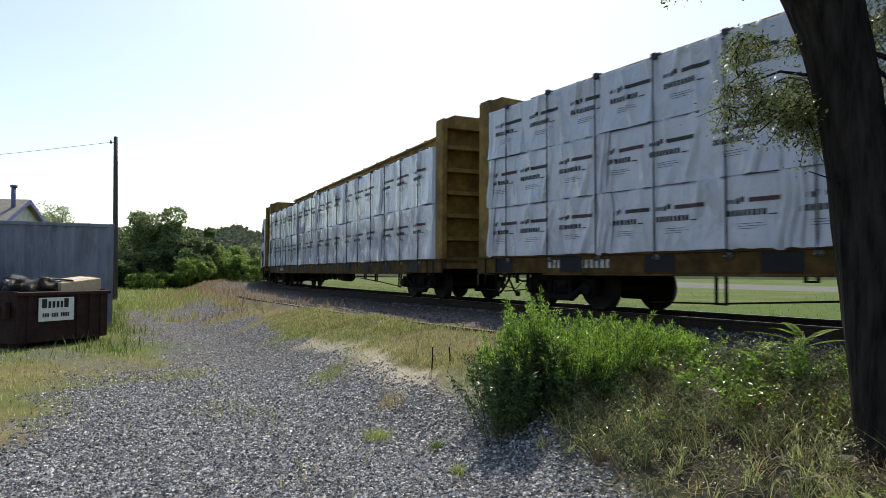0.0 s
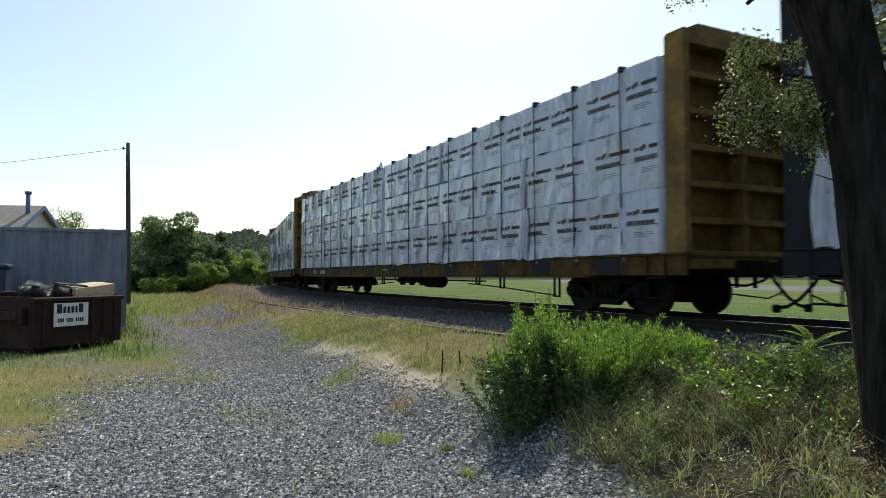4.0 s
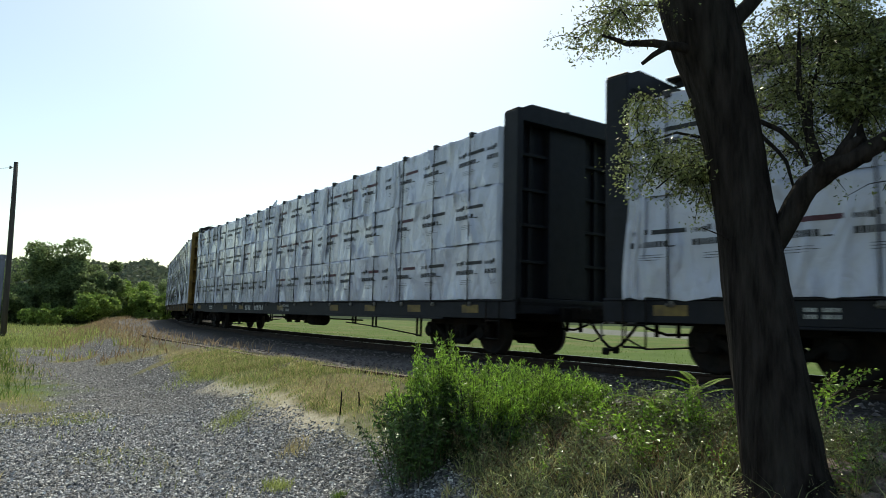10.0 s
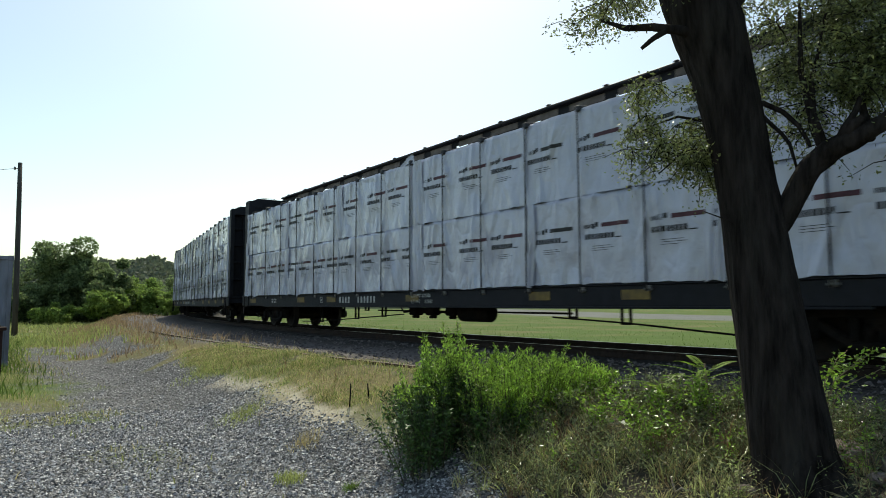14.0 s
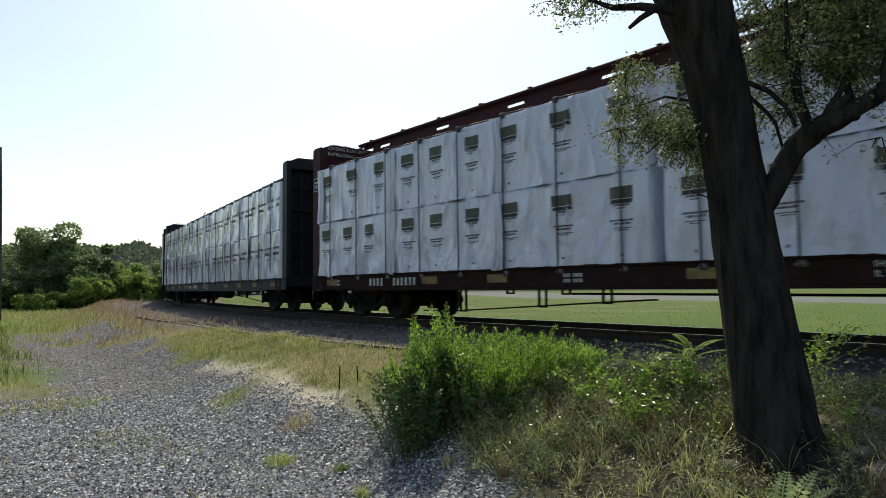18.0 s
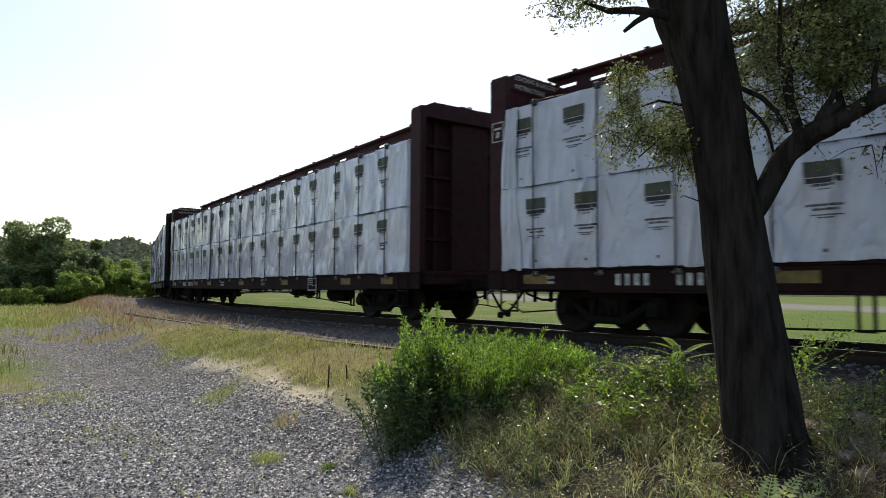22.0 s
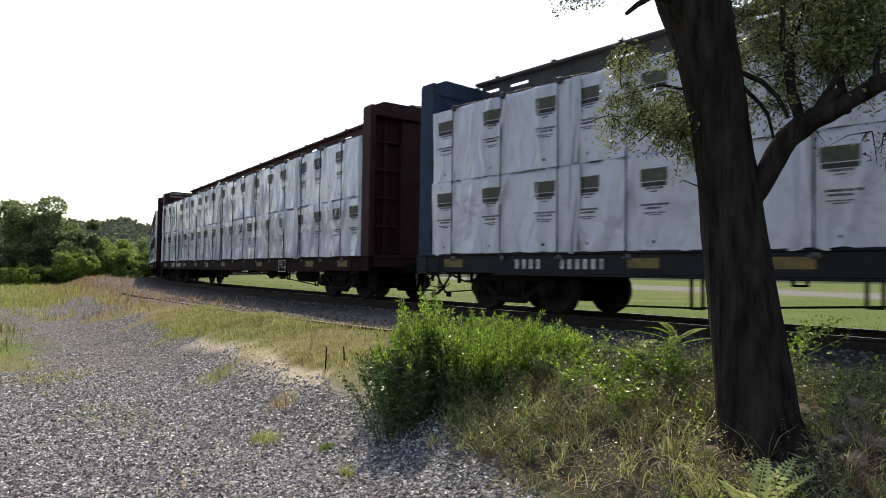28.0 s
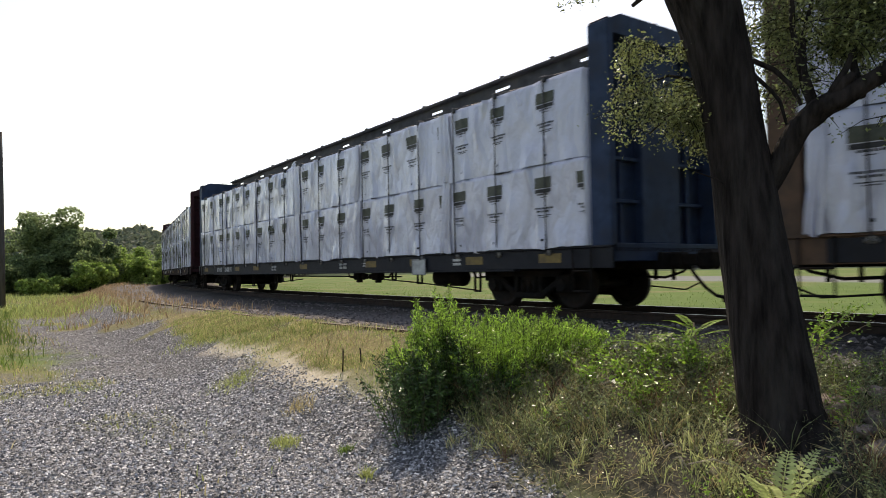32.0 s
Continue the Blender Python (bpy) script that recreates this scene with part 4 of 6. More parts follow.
def build_stack(k, x, length, z, height, style, variant, ragged):
    """One wrapped stack on the camera's side of car k, its middle at x, its foot at z above the rail."""
    key = (round(length, 2), round(height, 2), style, variant, ragged)
    if key not in WRAPS:
        seed = 1.0 + variant * 2.7 + length + height
        rng = random.Random(variant * 13 + int(length * 100))
        prints = []
        u = rng.uniform(0.15, 0.5)
        while u < length - 0.1:
            me = printed((band_print if style == "band" else block_print)(u, height, rng), length, height, seed)
            prints.append(me)
            u += rng.uniform(0.95, 1.3)
        WRAPS[key] = wrap_mesh(length, height, seed, ragged), prints
    wrap, prints = WRAPS[key]
    ob = mesh_part("wrapped_package", wrap, wrap_mat, None)
    tagged(ob, BUNDLE_LABEL[style], "wrapped board", "wrapped bundles on the train")
    for me in prints:
        tagged(mesh_part("print", me, ink_mat, ob, "dark printing on the wrap"), kind="stuff")
    if (variant + k) % 3 != 1:
        flap = (round(height, 2), variant)
        if flap not in FLAPS:
            FLAPS[flap] = flap_mesh(height, variant * 1.7 + height)
        ob2 = mesh_part("loose_film", FLAPS[flap], wrap_mat, ob, "loose folded edge of the plastic wrap")
        ob2.matrix_local = pose(length / 2 - 0.10, 0.0, 0.0)
    KEYED.append((ob, k, pose(x, 1.44, z)))
    return ob


def load_car(k, style, tiers, height, joint):
    """Three stacks before the joint and three behind it, in tiers."""
    rng = random.Random(k + 50)
    front, back = (10.98 - joint - 0.12) / 3, (joint - 0.12 + 10.98) / 3
    for tier in range(tiers):
        z = 1.06 + tier * (height + 0.025)
        for i in range(3):
            ob = build_stack(k, joint + 0.12 + front * (i + 0.5), front - 0.012, z, height, style, rng.randrange(4), 0.12 if tier else 1.0)
            if i == 0 and tier == tiers - 1:
                tip = mesh_part("film_tip", tip_mesh(k * 1.9), wrap_mat, ob, "crumpled corner of film standing up at the joint")
                tip.matrix_local = pose(-front / 2 + 0.1, 0, height - 0.03)
            build_stack(k, -10.98 + back * (i + 0.5), back - 0.012, z, height, style, rng.randrange(4), 0.12 if tier else 1.0)


def marks(*groups):
    def draw(car):
        for x, z, h, widths, gap in groups:
            stencil_bars(car, x, z, h, widths, gap, "white stencilled car marks")
    return draw


def bulkhead_lettering(car, lines, size):
    """Words on the load's side of the leading bulkhead, above the load, and a small outlined plate on its post."""
    for i, text in enumerate(lines):
        ob = lettering(car, text, 0.0, 0.0, size)
        ob.matrix_local = pose(HALF - 0.394, 1.16, 4.50 - i * size * 1.35, 90, 0, 270)
    bm = bmesh.new()
    for x0, x1, z0, z1 in ((0.06, 0.34, 3.34, 3.36), (0.06, 0.34, 3.68, 3.70), (0.06, 0.08, 3.36, 3.68), (0.32, 0.34, 3.36, 3.68), (0.12, 0.28, 3.56, 3.60), (0.16, 0.24, 3.42, 3.52)):
        box(bm, HALF - x1, HALF - x0, 1.4025, 1.4065, z0, z1)
    part("badge", bm, white_ink, car, "white outlined square on the corner post")


OWNER = (0.085, 0.08, 0.085, 0.08, -0.28, 0.075, 0.08, 0.075, 0.08, 0.08, 0.07)
SMALL = (0.032, 0.028, 0.036, -0.03, 0.03, 0.034, 0.028, 0.034)


def maroon_marks(x, letters=True):
    def draw(car):
        marks((x, 0.86, 0.17, OWNER, 0.075), (10.35, 0.90, 0.05, SMALL, 0.02), (10.35, 0.82, 0.05, SMALL, 0.02), (2.6, 0.90, 0.06, SMALL, 0.02), (2.6, 0.81, 0.06, SMALL, 0.02))(car)
        bulkhead_lettering(car, ("LOADING & UNLOADING", "INSTRUCTIONS"), 0.12)
        bm = bmesh.new()
        for x0, x1, z0, z1 in ((-6.42, -5.86, 0.64, 0.665), (-6.42, -5.86, 0.955, 0.98), (-6.42, -6.395, 0.665, 0.955), (-5.885, -5.86, 0.665, 0.955),
                               (-6.40, -6.14, 0.76, 0.775), (-6.155, -6.14, 0.775, 0.94), (-6.10, -5.96, 0.90, 0.915), (-6.10, -5.96, 0.85, 0.865), (-6.10, -5.96, 0.80, 0.815)):
            box(bm, x0, x1, 1.455, 1.465, z0, z1, None, 0.002)
        tagged(part("placard_marks", bm, white_ink, car, "white outlined box of small lines on the sill"), kind="stuff")
        bm = bmesh.new()
        box(bm, -6.43, -5.85, 1.425, 1.4545, 0.63, 0.99, None, 0.004)
        part("placard", bm, sill_maroon, car, "dark placard plate hung on the sill")
        if letters:
            lettering(car, "IH 11-7", -1.95, 0.90, 0.11)
            lettering(car, "IL 73-0", -1.95, 0.79, 0.11)
    return draw


def black_marks(car):
    marks((3.70, 0.86, 0.16, OWNER, 0.085), (8.6, 0.90, 0.05, SMALL, 0.02), (8.6, 0.82, 0.05, SMALL, 0.02))(car)
    lettering(car, "LD LMT 202500", 0.12, 0.89, 0.115)
    lettering(car, "LT WT      62500", 0.12, 0.76, 0.115)
    bm = bmesh.new()
    for x0, x1, z0, z1 in ((4.74, 4.90, 0.79, 0.805), (4.74, 4.90, 0.935, 0.95), (4.74, 4.755, 0.805, 0.935), (4.885, 4.90, 0.805, 0.935), (4.79, 4.85, 0.84, 0.90)):
        box(bm, x0, x1, 1.4225, 1.4265, z0, z1)
    part("badge", bm, white_ink, car, "small white outlined square")


def blue_marks(car):
    marks((8.75, 0.86, 0.16, OWNER, 0.075), (2.7, 0.90, 0.06, SMALL, 0.02), (2.7, 0.81, 0.06, SMALL, 0.02), (-2.3, 0.90, 0.06, SMALL, 0.02), (-2.3, 0.81, 0.06, SMALL, 0.02),
          (-3.6, 0.90, 0.03, (0.5,), 0.02), (-3.6, 0.84, 0.03, (0.5,), 0.02), (-7.4, 0.90, 0.05, (0.26,), 0.02), (-7.4, 0.82, 0.05, (0.26,), 0.02))(car)
    bm = bmesh.new()
    box(bm, -6.46, -5.95, 1.455, 1.465, 0.62, 0.94, None, 0.003)
    card = part("placard", bm, card_white, car, "faded white placard on the sill")
    bm = bmesh.new()
    for x0, x1, z0, z1 in ((-6.47, -5.94, 0.61, 0.635), (-6.47, -5.94, 0.925, 0.95), (-6.47, -6.445, 0.635, 0.925), (-5.965, -5.94, 0.635, 0.925)):
        box(bm, x0, x1, 1.45, 1.475, z0, z1, None, 0.003)
    part("placard_frame", bm, metal_mat, card, "dull metal frame")


TRAIN = (
    (-1, paint_yellow, "yellow centre-beam flatcar loaded with wrapped wallboard", True, True, False, "band", 2, 1.40, 0.8, marks()),
    (0, paint_yellow, "faded yellow centre-beam flatcar with ribbed end bulkheads", True, True, False, "band", 2, 1.40, 0.8, marks((8.9, 0.87, 0.15, OWNER, 0.04))),
    (1, paint_yellow, "faded yellow centre-beam flatcar with black stake pockets", True, True, False, "band", 3, 1.03, 0.98, marks((9.1, 0.87, 0.15, OWNER, 0.05), (1.0, 0.9, 0.06, SMALL, 0.02))),
    (2, paint_black, "black centre-beam flatcar with dark bulkheads", False, False, True, "band", 3, 1.05, 0.88, black_marks),
    (3, paint_black, "black centre-beam flatcar with a bare top beam", False, False, True, "band", 2, 1.44, 0.0, black_marks),
    (4, paint_maroon, "maroon centre-beam flatcar with yellow reflective patches", False, False, True, "block", 2, 1.385, 0.78, maroon_marks(8.57)),
    (5, paint_maroon, "maroon centre-beam flatcar with worn white car marks", False, False, True, "block", 2, 1.385, 0.78, maroon_marks(8.79, False)),
    (6, paint_blue, "blue centre-beam flatcar with a slotted top beam", False, False, True, "block", 2, 1.385, 0.60, blue_marks),
    (7, paint_rust, "rusty brown centre-beam flatcar behind a blue one", True, True, False, "block", 2, 1.385, 0.78, marks()),
)
for k, paint, label, ribs, pockets, patches, style, tiers, height, joint, draw in TRAIN:
    build_car(k, paint, label, ribs, pockets, patches, 1.06 + tiers * (height + 0.025), draw)
    load_car(k, style, tiers, height, joint)


# ---- things at the head of the drive: dumpster, containers, house, pole ----
dumpster_paint = material("dumpster paint", (0.034, 0.016, 0.017), 0.7, 0, 7, 0.3, (0.05, 0.028, 0.022), 2.5, 0.5, 0.25, spec=0.2)
container_paint = material("container paint", (0.22, 0.23, 0.29), 0.65, 0, 3, 0.15, (0.10, 0.10, 0.11), 0.9, 0.45, 0.15, 30, (3, 3, 0.6), spec=0.3)
blue_paint = material("navy paint", (0.02, 0.03, 0.08), 0.5, 0, 5, 0.2)
board_white = material("sign board", (0.78, 0.78, 0.76), 0.5, 0, 12, 0.08)
bag_mat = material("black bag", (0.004, 0.004, 0.005), 0.22, 0, 8, 0.3, bump=1.0, bump_scale=9, bump_deep=0.08)
card_mat = material("cardboard", (0.66, 0.52, 0.34), 0.85, 0, 10, 0.12, (0.40, 0.29, 0.16), 3, 0.3)
pole_mat = material("weathered pole", (0.06, 0.052, 0.05), 0.9, 0, 12, 0.35, (0.10, 0.09, 0.085), 4, 0.4, 0.5, 30, (1, 1, 0.1))
siding_mat = material("pale siding", (0.55, 0.54, 0.50), 0.7, 0, 3, 0.1)
roof_mat = material("grey roof", (0.24, 0.22, 0.20), 0.85, 0, 5, 0.2, bump=0.4, bump_scale=25)
trim_mat = material("blue trim", (0.12, 0.14, 0.30), 0.6)


def frame_at(p0, p1, z):
    """A pose whose x runs from p0 to p1 on the ground and whose y points away to the left of that way."""
    return pose(p0[0], p0[1], z, 0, 0, math.degrees(math.atan2(p1[1] - p0[1], p1[0] - p0[0])))


def build_dumpster():
    at = frame_at((-8.02, 12.35), (-7.33, 14.25), 0.03)
    wide, deep, high = 2.06, 1.55, 1.04
    d = empty("dumpster", "dark brown steel dumpster with rubbish heaped over the rim", "dumpster", at=at)
    for name, x0, x1, y0, y1, z1 in (("front_panel", 0, wide, 0, 0.05, high), ("back_panel", 0, wide, deep - 0.05, deep, high + 0.12), ("side_panel", 0, 0.05, 0.05, deep - 0.05, high + 0.04),
                                     ("side_panel", wide - 0.05, wide, 0.05, deep - 0.05, high + 0.04), ("bottom_panel", 0.05, wide - 0.05, 0.05, deep - 0.05, 0.14)):
        bm = bmesh.new()
        box(bm, x0, x1, y0, y1, 0.08, z1, None, 0.01)
        part(name, bm, dumpster_paint, d)
    bm = bmesh.new()
    box(bm, -0.04, wide + 0.04, -0.05, 0.07, high - 0.06, high + 0.02, None, 0.015)
    part("rim", bm, dumpster_paint, d)
    for x in (0.22, 1.30, 1.60, 1.88):
        bm = bmesh.new()
        box(bm, x - 0.03, x + 0.03, -0.03, 0.0, 0.12, high - 0.06, None, 0.008)
        part("stiffener", bm, dumpster_paint, d)
    for x in (0.1, wide - 0.3):
        bm = bmesh.new()
        box(bm, x, x + 0.2, 0.1, deep - 0.1, 0.0, 0.085, None, 0.01)
        part("skid", bm, dumpster_paint, d)
    for x in (-0.16, wide):
        bm = bmesh.new()
        box(bm, x, x + 0.16, 0.25, deep - 0.25, 0.62, 0.80, None, 0.015)
        box(bm, x + 0.02, x + 0.14, 0.15, 0.25, 0.55, 0.88, None, 0.02)
        part("fork_pocket", bm, dumpster_paint, d)
    bm = bmesh.new()
    box(bm, 0.40, 1.18, -0.045, -0.031, 0.48, 0.94, None, 0.003)
    sign = part("sign", bm, board_white, d, "white sign board with dark bars")
    bm = bmesh.new()
    x = 0.46
    for w, h in ((0.11, 0.18), (0.06, 0.13), (0.06, 0.13), (0.06, 0.13), (0.05, 0.13), (0.10, 0.18)):
        box(bm, x, x + w, -0.049, -0.046, 0.74, 0.74 + h)
        x += w + 0.03
    x = 0.48
    for k in range(12):
        if k not in (3, 7):
            box(bm, x, x + 0.036, -0.049, -0.046, 0.56, 0.64)
        x += 0.05
    tagged(part("sign_bars", bm, ink_mat, sign), kind="stuff")
    rng = random.Random(5)
    for x, y, r in ((0.45, 0.5, 0.30), (0.85, 0.45, 0.26), (0.72, 0.95, 0.33), (1.1, 0.4, 0.2)):
        bag = shared("rubbish_bag", lambda b: bmesh.ops.create_icosphere(b, subdivisions=3, radius=1))
        for v in bag.vertices:
            v.co = v.co * (1 + 0.25 * noise.noise(v.co * 2.3 + Vector((x * 9, y, 0))) + 0.12 * noise.noise(v.co * 6 + Vector((y * 5, x, 1))))
        bag.polygons.foreach_set("use_smooth", [True] * len(bag.polygons))
        ob = tagged(mesh_part("rubbish_bag", bag, bag_mat, None), "shiny black rubbish bag heaped in the dumpster", "rubbish bag", "rubbish in the dumpster")
        ob.matrix_world = at @ pose(x, y, high + 0.08, 0, 0, x * 90) @ Matrix.Diagonal((r * 1.25, r, r * 0.75, 1))
    bm = bmesh.new()
    box(bm, -0.52, 0.52, -0.28, 0.28, -0.16, 0.16, None, 0.01)
    crate = tagged(part("cardboard_box", bm, card_mat, None), "tan cardboard box on top of the dumpster's rubbish", "box")
    crate.matrix_world = at @ pose(1.50, 0.42, high + 0.09, 4, -5, 4)
    bm = bmesh.new()
    box(bm, -0.5, 0.5, -0.04, 0.04, 0.162, 0.165)
    part("tape", bm, board_white, crate, "pale packing tape")
    for x, y, a in ((0.2, 0.3, 20), (1.0, 0.25, -15)):
        bm = bmesh.new()
        box(bm, -0.32, 0.32, -0.06, 0.06, -0.015, 0.015, None, 0.004)
        ob = tagged(part("scrap_board", bm, bag_mat, None), "thin black scrap of plastic lying on rubbish bags", "scrap")
        ob.matrix_world = at @ pose(x, y, high + 0.26, 10, 6, a)


build_dumpster()


def build_container(p0, p1, z, wide, deep, high, paint, label, ribs=True):
    at = frame_at(p0, p1, z)
    c = empty("container", label, "container", at=at)
    for x in (0, wide - 0.1):
        for y in (0, deep - 0.1):
            bm = bmesh.new()
            box(bm, x, x + 0.1, y, y + 0.1, 0, high, None, 0.012)
            part("corner_post", bm, paint, c)
            for zz in (0, high - 0.13):
                bm = bmesh.new()
                box(bm, x - 0.012, x + 0.112, y - 0.012, y + 0.112, zz, zz + 0.13, None, 0.015)
                part("corner_casting", bm, paint, c)
    for zz in (0.02, high - 0.10):
        bm = bmesh.new()
        box(bm, 0.1, wide - 0.1, 0.01, 0.07, zz, zz + 0.09, None, 0.008)
        part("rail_bar", bm, paint, c)
    n = int(wide / 0.28)
    for y in (0.03, deep - 0.06):
        verts, faces = [], []
        for k in range(n * 4 + 1):
            x = 0.1 + (wide - 0.2) * k / (n * 4)
            yy = y + (0.036 if k % 4 in (1, 2) else 0.0) * (1 if ribs else 0.2)
            verts += [(x, yy, 0.10), (x, yy, high - 0.10)]
        for k in range(n * 4):
            faces.append((2 * k, 2 * k + 2, 2 * k + 3, 2 * k + 1))
        mesh_part("wall_panel", raw_mesh("wall_panel", verts, faces), paint, c)
    for x in (0.02, wide - 0.05):
        bm = bmesh.new()
        box(bm, x, x + 0.03, 0.1, deep - 0.1, 0.05, high - 0.05)
        part("end_wall", bm, paint, c)
    bm = bmesh.new()
    box(bm, 0.05, wide - 0.05, 0.07, deep - 0.07, high - 0.06, high - 0.02)
    part("roof", bm, paint, c)


build_container((-11.30, 15.50), (-8.56, 16.98), 0.06, 3.11, 2.44, 2.66, container_paint, "faded blue-grey shipping container standing behind the dumpster")
build_container((-16.8, 15.6), (-11.75, 17.2), 0.08, 5.2, 2.4, 2.45, container_paint, "faded pale steel container beside another one")


def build_bin():
    at = frame_at((-11.2, 12.75), (-9.52, 13.7), 0.05)
    c = empty("bin", "navy blue steel waste bin beside the dumpster", "bin", at=at)
    bm = bmesh.new()
    box(bm, 0, 1.95, 0, 1.2, 0.1, 1.62, None, 0.03)
    part("body", bm, blue_paint, c)
    bm = bmesh.new()
    box(bm, -0.04, 1.99, -0.05, 1.25, 1.62, 1.72, None, 0.03)
    part("lid", bm, blue_paint, c, "pale edged lid")
    for x in (0.05, 1.7):
        bm = bmesh.new()
        box(bm, x, x + 0.2, 0.1, 1.1, 0.0, 0.1, None, 0.01)
        part("skid", bm, running_gear, c)


build_bin()


def build_house(at, wide, deep, wall_z, ridge_z, label, pipe=True, over=0.35):
    h = empty("house", label, "house", at=at)
    bm = bmesh.new()
    prof = [(0, 0), (deep, 0), (deep, wall_z), (deep / 2, ridge_z - 0.12), (0, wall_z)]
    ends = [[bm.verts.new((x, y, z)) for y, z in prof] for x in (0, wide)]
    bm.faces.new(ends[0][::-1])
    bm.faces.new(ends[1])
    for i in range(5):
        bm.faces.new((ends[0][i], ends[0][(i + 1) % 5], ends[1][(i + 1) % 5], ends[1][i]))
    part("wall", bm, siding_mat, h)
    slope = math.degrees(math.atan2(ridge_z - wall_z, deep / 2))
    run = math.hypot(ridge_z - wall_z, deep / 2) + over
    for turn, y in ((0, -over * math.cos(radians(slope))), (180, deep + over * math.cos(radians(slope)))):
        bm = bmesh.new()
        box(bm, -over, wide + over, 0, run, 0, 0.1, None, 0.01)
        ob = part("roof", bm, roof_mat, h)
        at_eaves = pose(0 if turn == 0 else wide, y, wall_z - over * math.sin(radians(slope)), slope, 0, 0) if turn == 0 else pose(wide, y, wall_z - over * math.sin(radians(slope)), 0, 0, 180) @ pose(0, 0, 0, slope, 0, 0)
        ob.matrix_local = at_eaves
        bm = bmesh.new()
        box(bm, wide + over, wide + over + 0.03, 0, run, -0.16, 0.10, None, 0.005)
        ob2 = part("verge_board", bm, trim_mat, h, "blue painted verge board")
        ob2.matrix_local = at_eaves if turn == 0 else at_eaves @ pose(-wide - 0.03 - 2 * over, 0, 0)
    for x in (1.2, wide - 2.0):
        bm = bmesh.new()
        box(bm, x, x + 0.9, -0.04, 0.02, 1.0, 2.2, None, 0.02)
        w = part("window", bm, board_white, h, "white framed window")
        bm = bmesh.new()
        box(bm, x + 0.08, x + 0.82, -0.06, -0.041, 1.08, 2.12)
        part("pane", bm, blue_paint, w)
    if pipe:
        bm = bmesh.new()
        rod(bm, [(wide - 0.1, deep * 0.35, ridge_z - 0.9), (wide - 0.1, deep * 0.35, ridge_z + 0.75)], 0.13, 12)
        rod(bm, [(wide - 0.1, deep * 0.35, ridge_z + 0.70), (wide - 0.1, deep * 0.35, ridge_z + 0.85)], 0.2, 12)
        part("vent_pipe", bm, trim_mat, h, "blue metal vent pipe")
    return h


build_house(pose(-38.2, 36.2, 0.0, 0, 0, 8), 12.2, 7.5, 3.9, 5.95, "pale house with a grey gable roof behind the containers")
build_house(pose(-31.8, 118, 0.5, 0, 0, 5), 6.0, 6.0, 3.2, 5.0, "small grey house far off among the trees", False)


def build_pole():
    p = empty("utility_pole", "weathered bare wooden utility pole", "pole", at=pose(-17.80, 35.7, 0.1))
    bm = bmesh.new()
    rod(bm, [(0, 0, -0.5), (-0.05, 0, 3), (-0.12, 0, 6.5), (-0.17, 0, 8.75)], [0.14, 0.13, 0.115, 0.10], 12)
    part("shaft", bm, pole_mat, p)
    bm = bmesh.new()
    rod(bm, [(-0.17, 0, 8.45), (-0.42, 0, 8.45)], 0.02, 6)
    rod(bm, [(-0.42, 0, 8.38), (-0.42, 0, 8.54)], 0.05, 8)
    part("insulator", bm, metal_mat, p)
    bm = bmesh.new()
    pts = []
    for i in range(25):
        k = i / 24
        pts.append((-18.20 - 36 * k, 35.7 - 6 * k, 8.55 - 1.9 * math.sin(math.pi * k)))
    rod(bm, pts, 0.012, 4)
    tagged(part("overhead_wire", bm, cable_mat, None), "thin overhead wire running to the pole", "wire")


build_pole()


# ---- plants far off ----
def crown_places(rng, n, centre, size, lumps):
    """Points in a crown of several lumps, thinner inside, with an uneven outline."""
    cs = np.asarray(centre) + rng.uniform(-1, 1, (lumps, 3)) * np.asarray(size) * [0.9, 0.9, 0.88]
    rs = rng.uniform(0.16, 0.40, lumps) * max(size)
    k = rng.integers(0, lumps, n)
    d = rng.normal(size=(n, 3))
    d /= np.linalg.norm(d, axis=1, keepdims=True)
    r = rs[k] * rng.uniform(0.35, 1.0, n) ** 0.5
    p = cs[k] + d * r[:, None] * np.array([1, 1, 0.85])
    return p, cs


def build_far_tree(name, label, x, y, high, wide, seed, mat, n=2600, leaf=0.30, group="hedge trees", low=0.25):
    rng = np.random.default_rng(seed)
    z0 = float(ground_height(np.array([x]), np.array([y]))[0])
    t = empty(name, label, "tree" if high > 3.4 else "bush", group, at=pose(x, y, z0))
    mid = high * (1 + low) / 2
    p, cs = crown_places(rng, n, (0, 0, mid), (wide / 2 * 0.8, wide / 2 * 0.8, high * (1 - low) / 2 * 0.92), 34)
    p = p[(p[:, 2] > 0.05)]
    bm = bmesh.new()
    rod(bm, [(0, 0, -0.2), (0.05, 0, high * 0.3), (0.1, 0.1, high * 0.7)], [0.05 * high * 0.6, 0.04 * high * 0.6, 0.012 * high], 8)
    part("trunk", bm, bark_mat, t)
    for c in cs[:6]:
        bm = bmesh.new()
        rod(bm, [(0.03, 0, high * 0.25), (c[0] * 0.5, c[1] * 0.5, (c[2] + high * 0.3) / 2), tuple(c)], [0.018 * high, 0.012 * high, 0.005 * high], 6)
        part("limb", bm, bark_mat, t)
    mesh_part("crown", leaves(rng, p, leaf, leaf * 0.36, "crown", 0.1), mat, t)


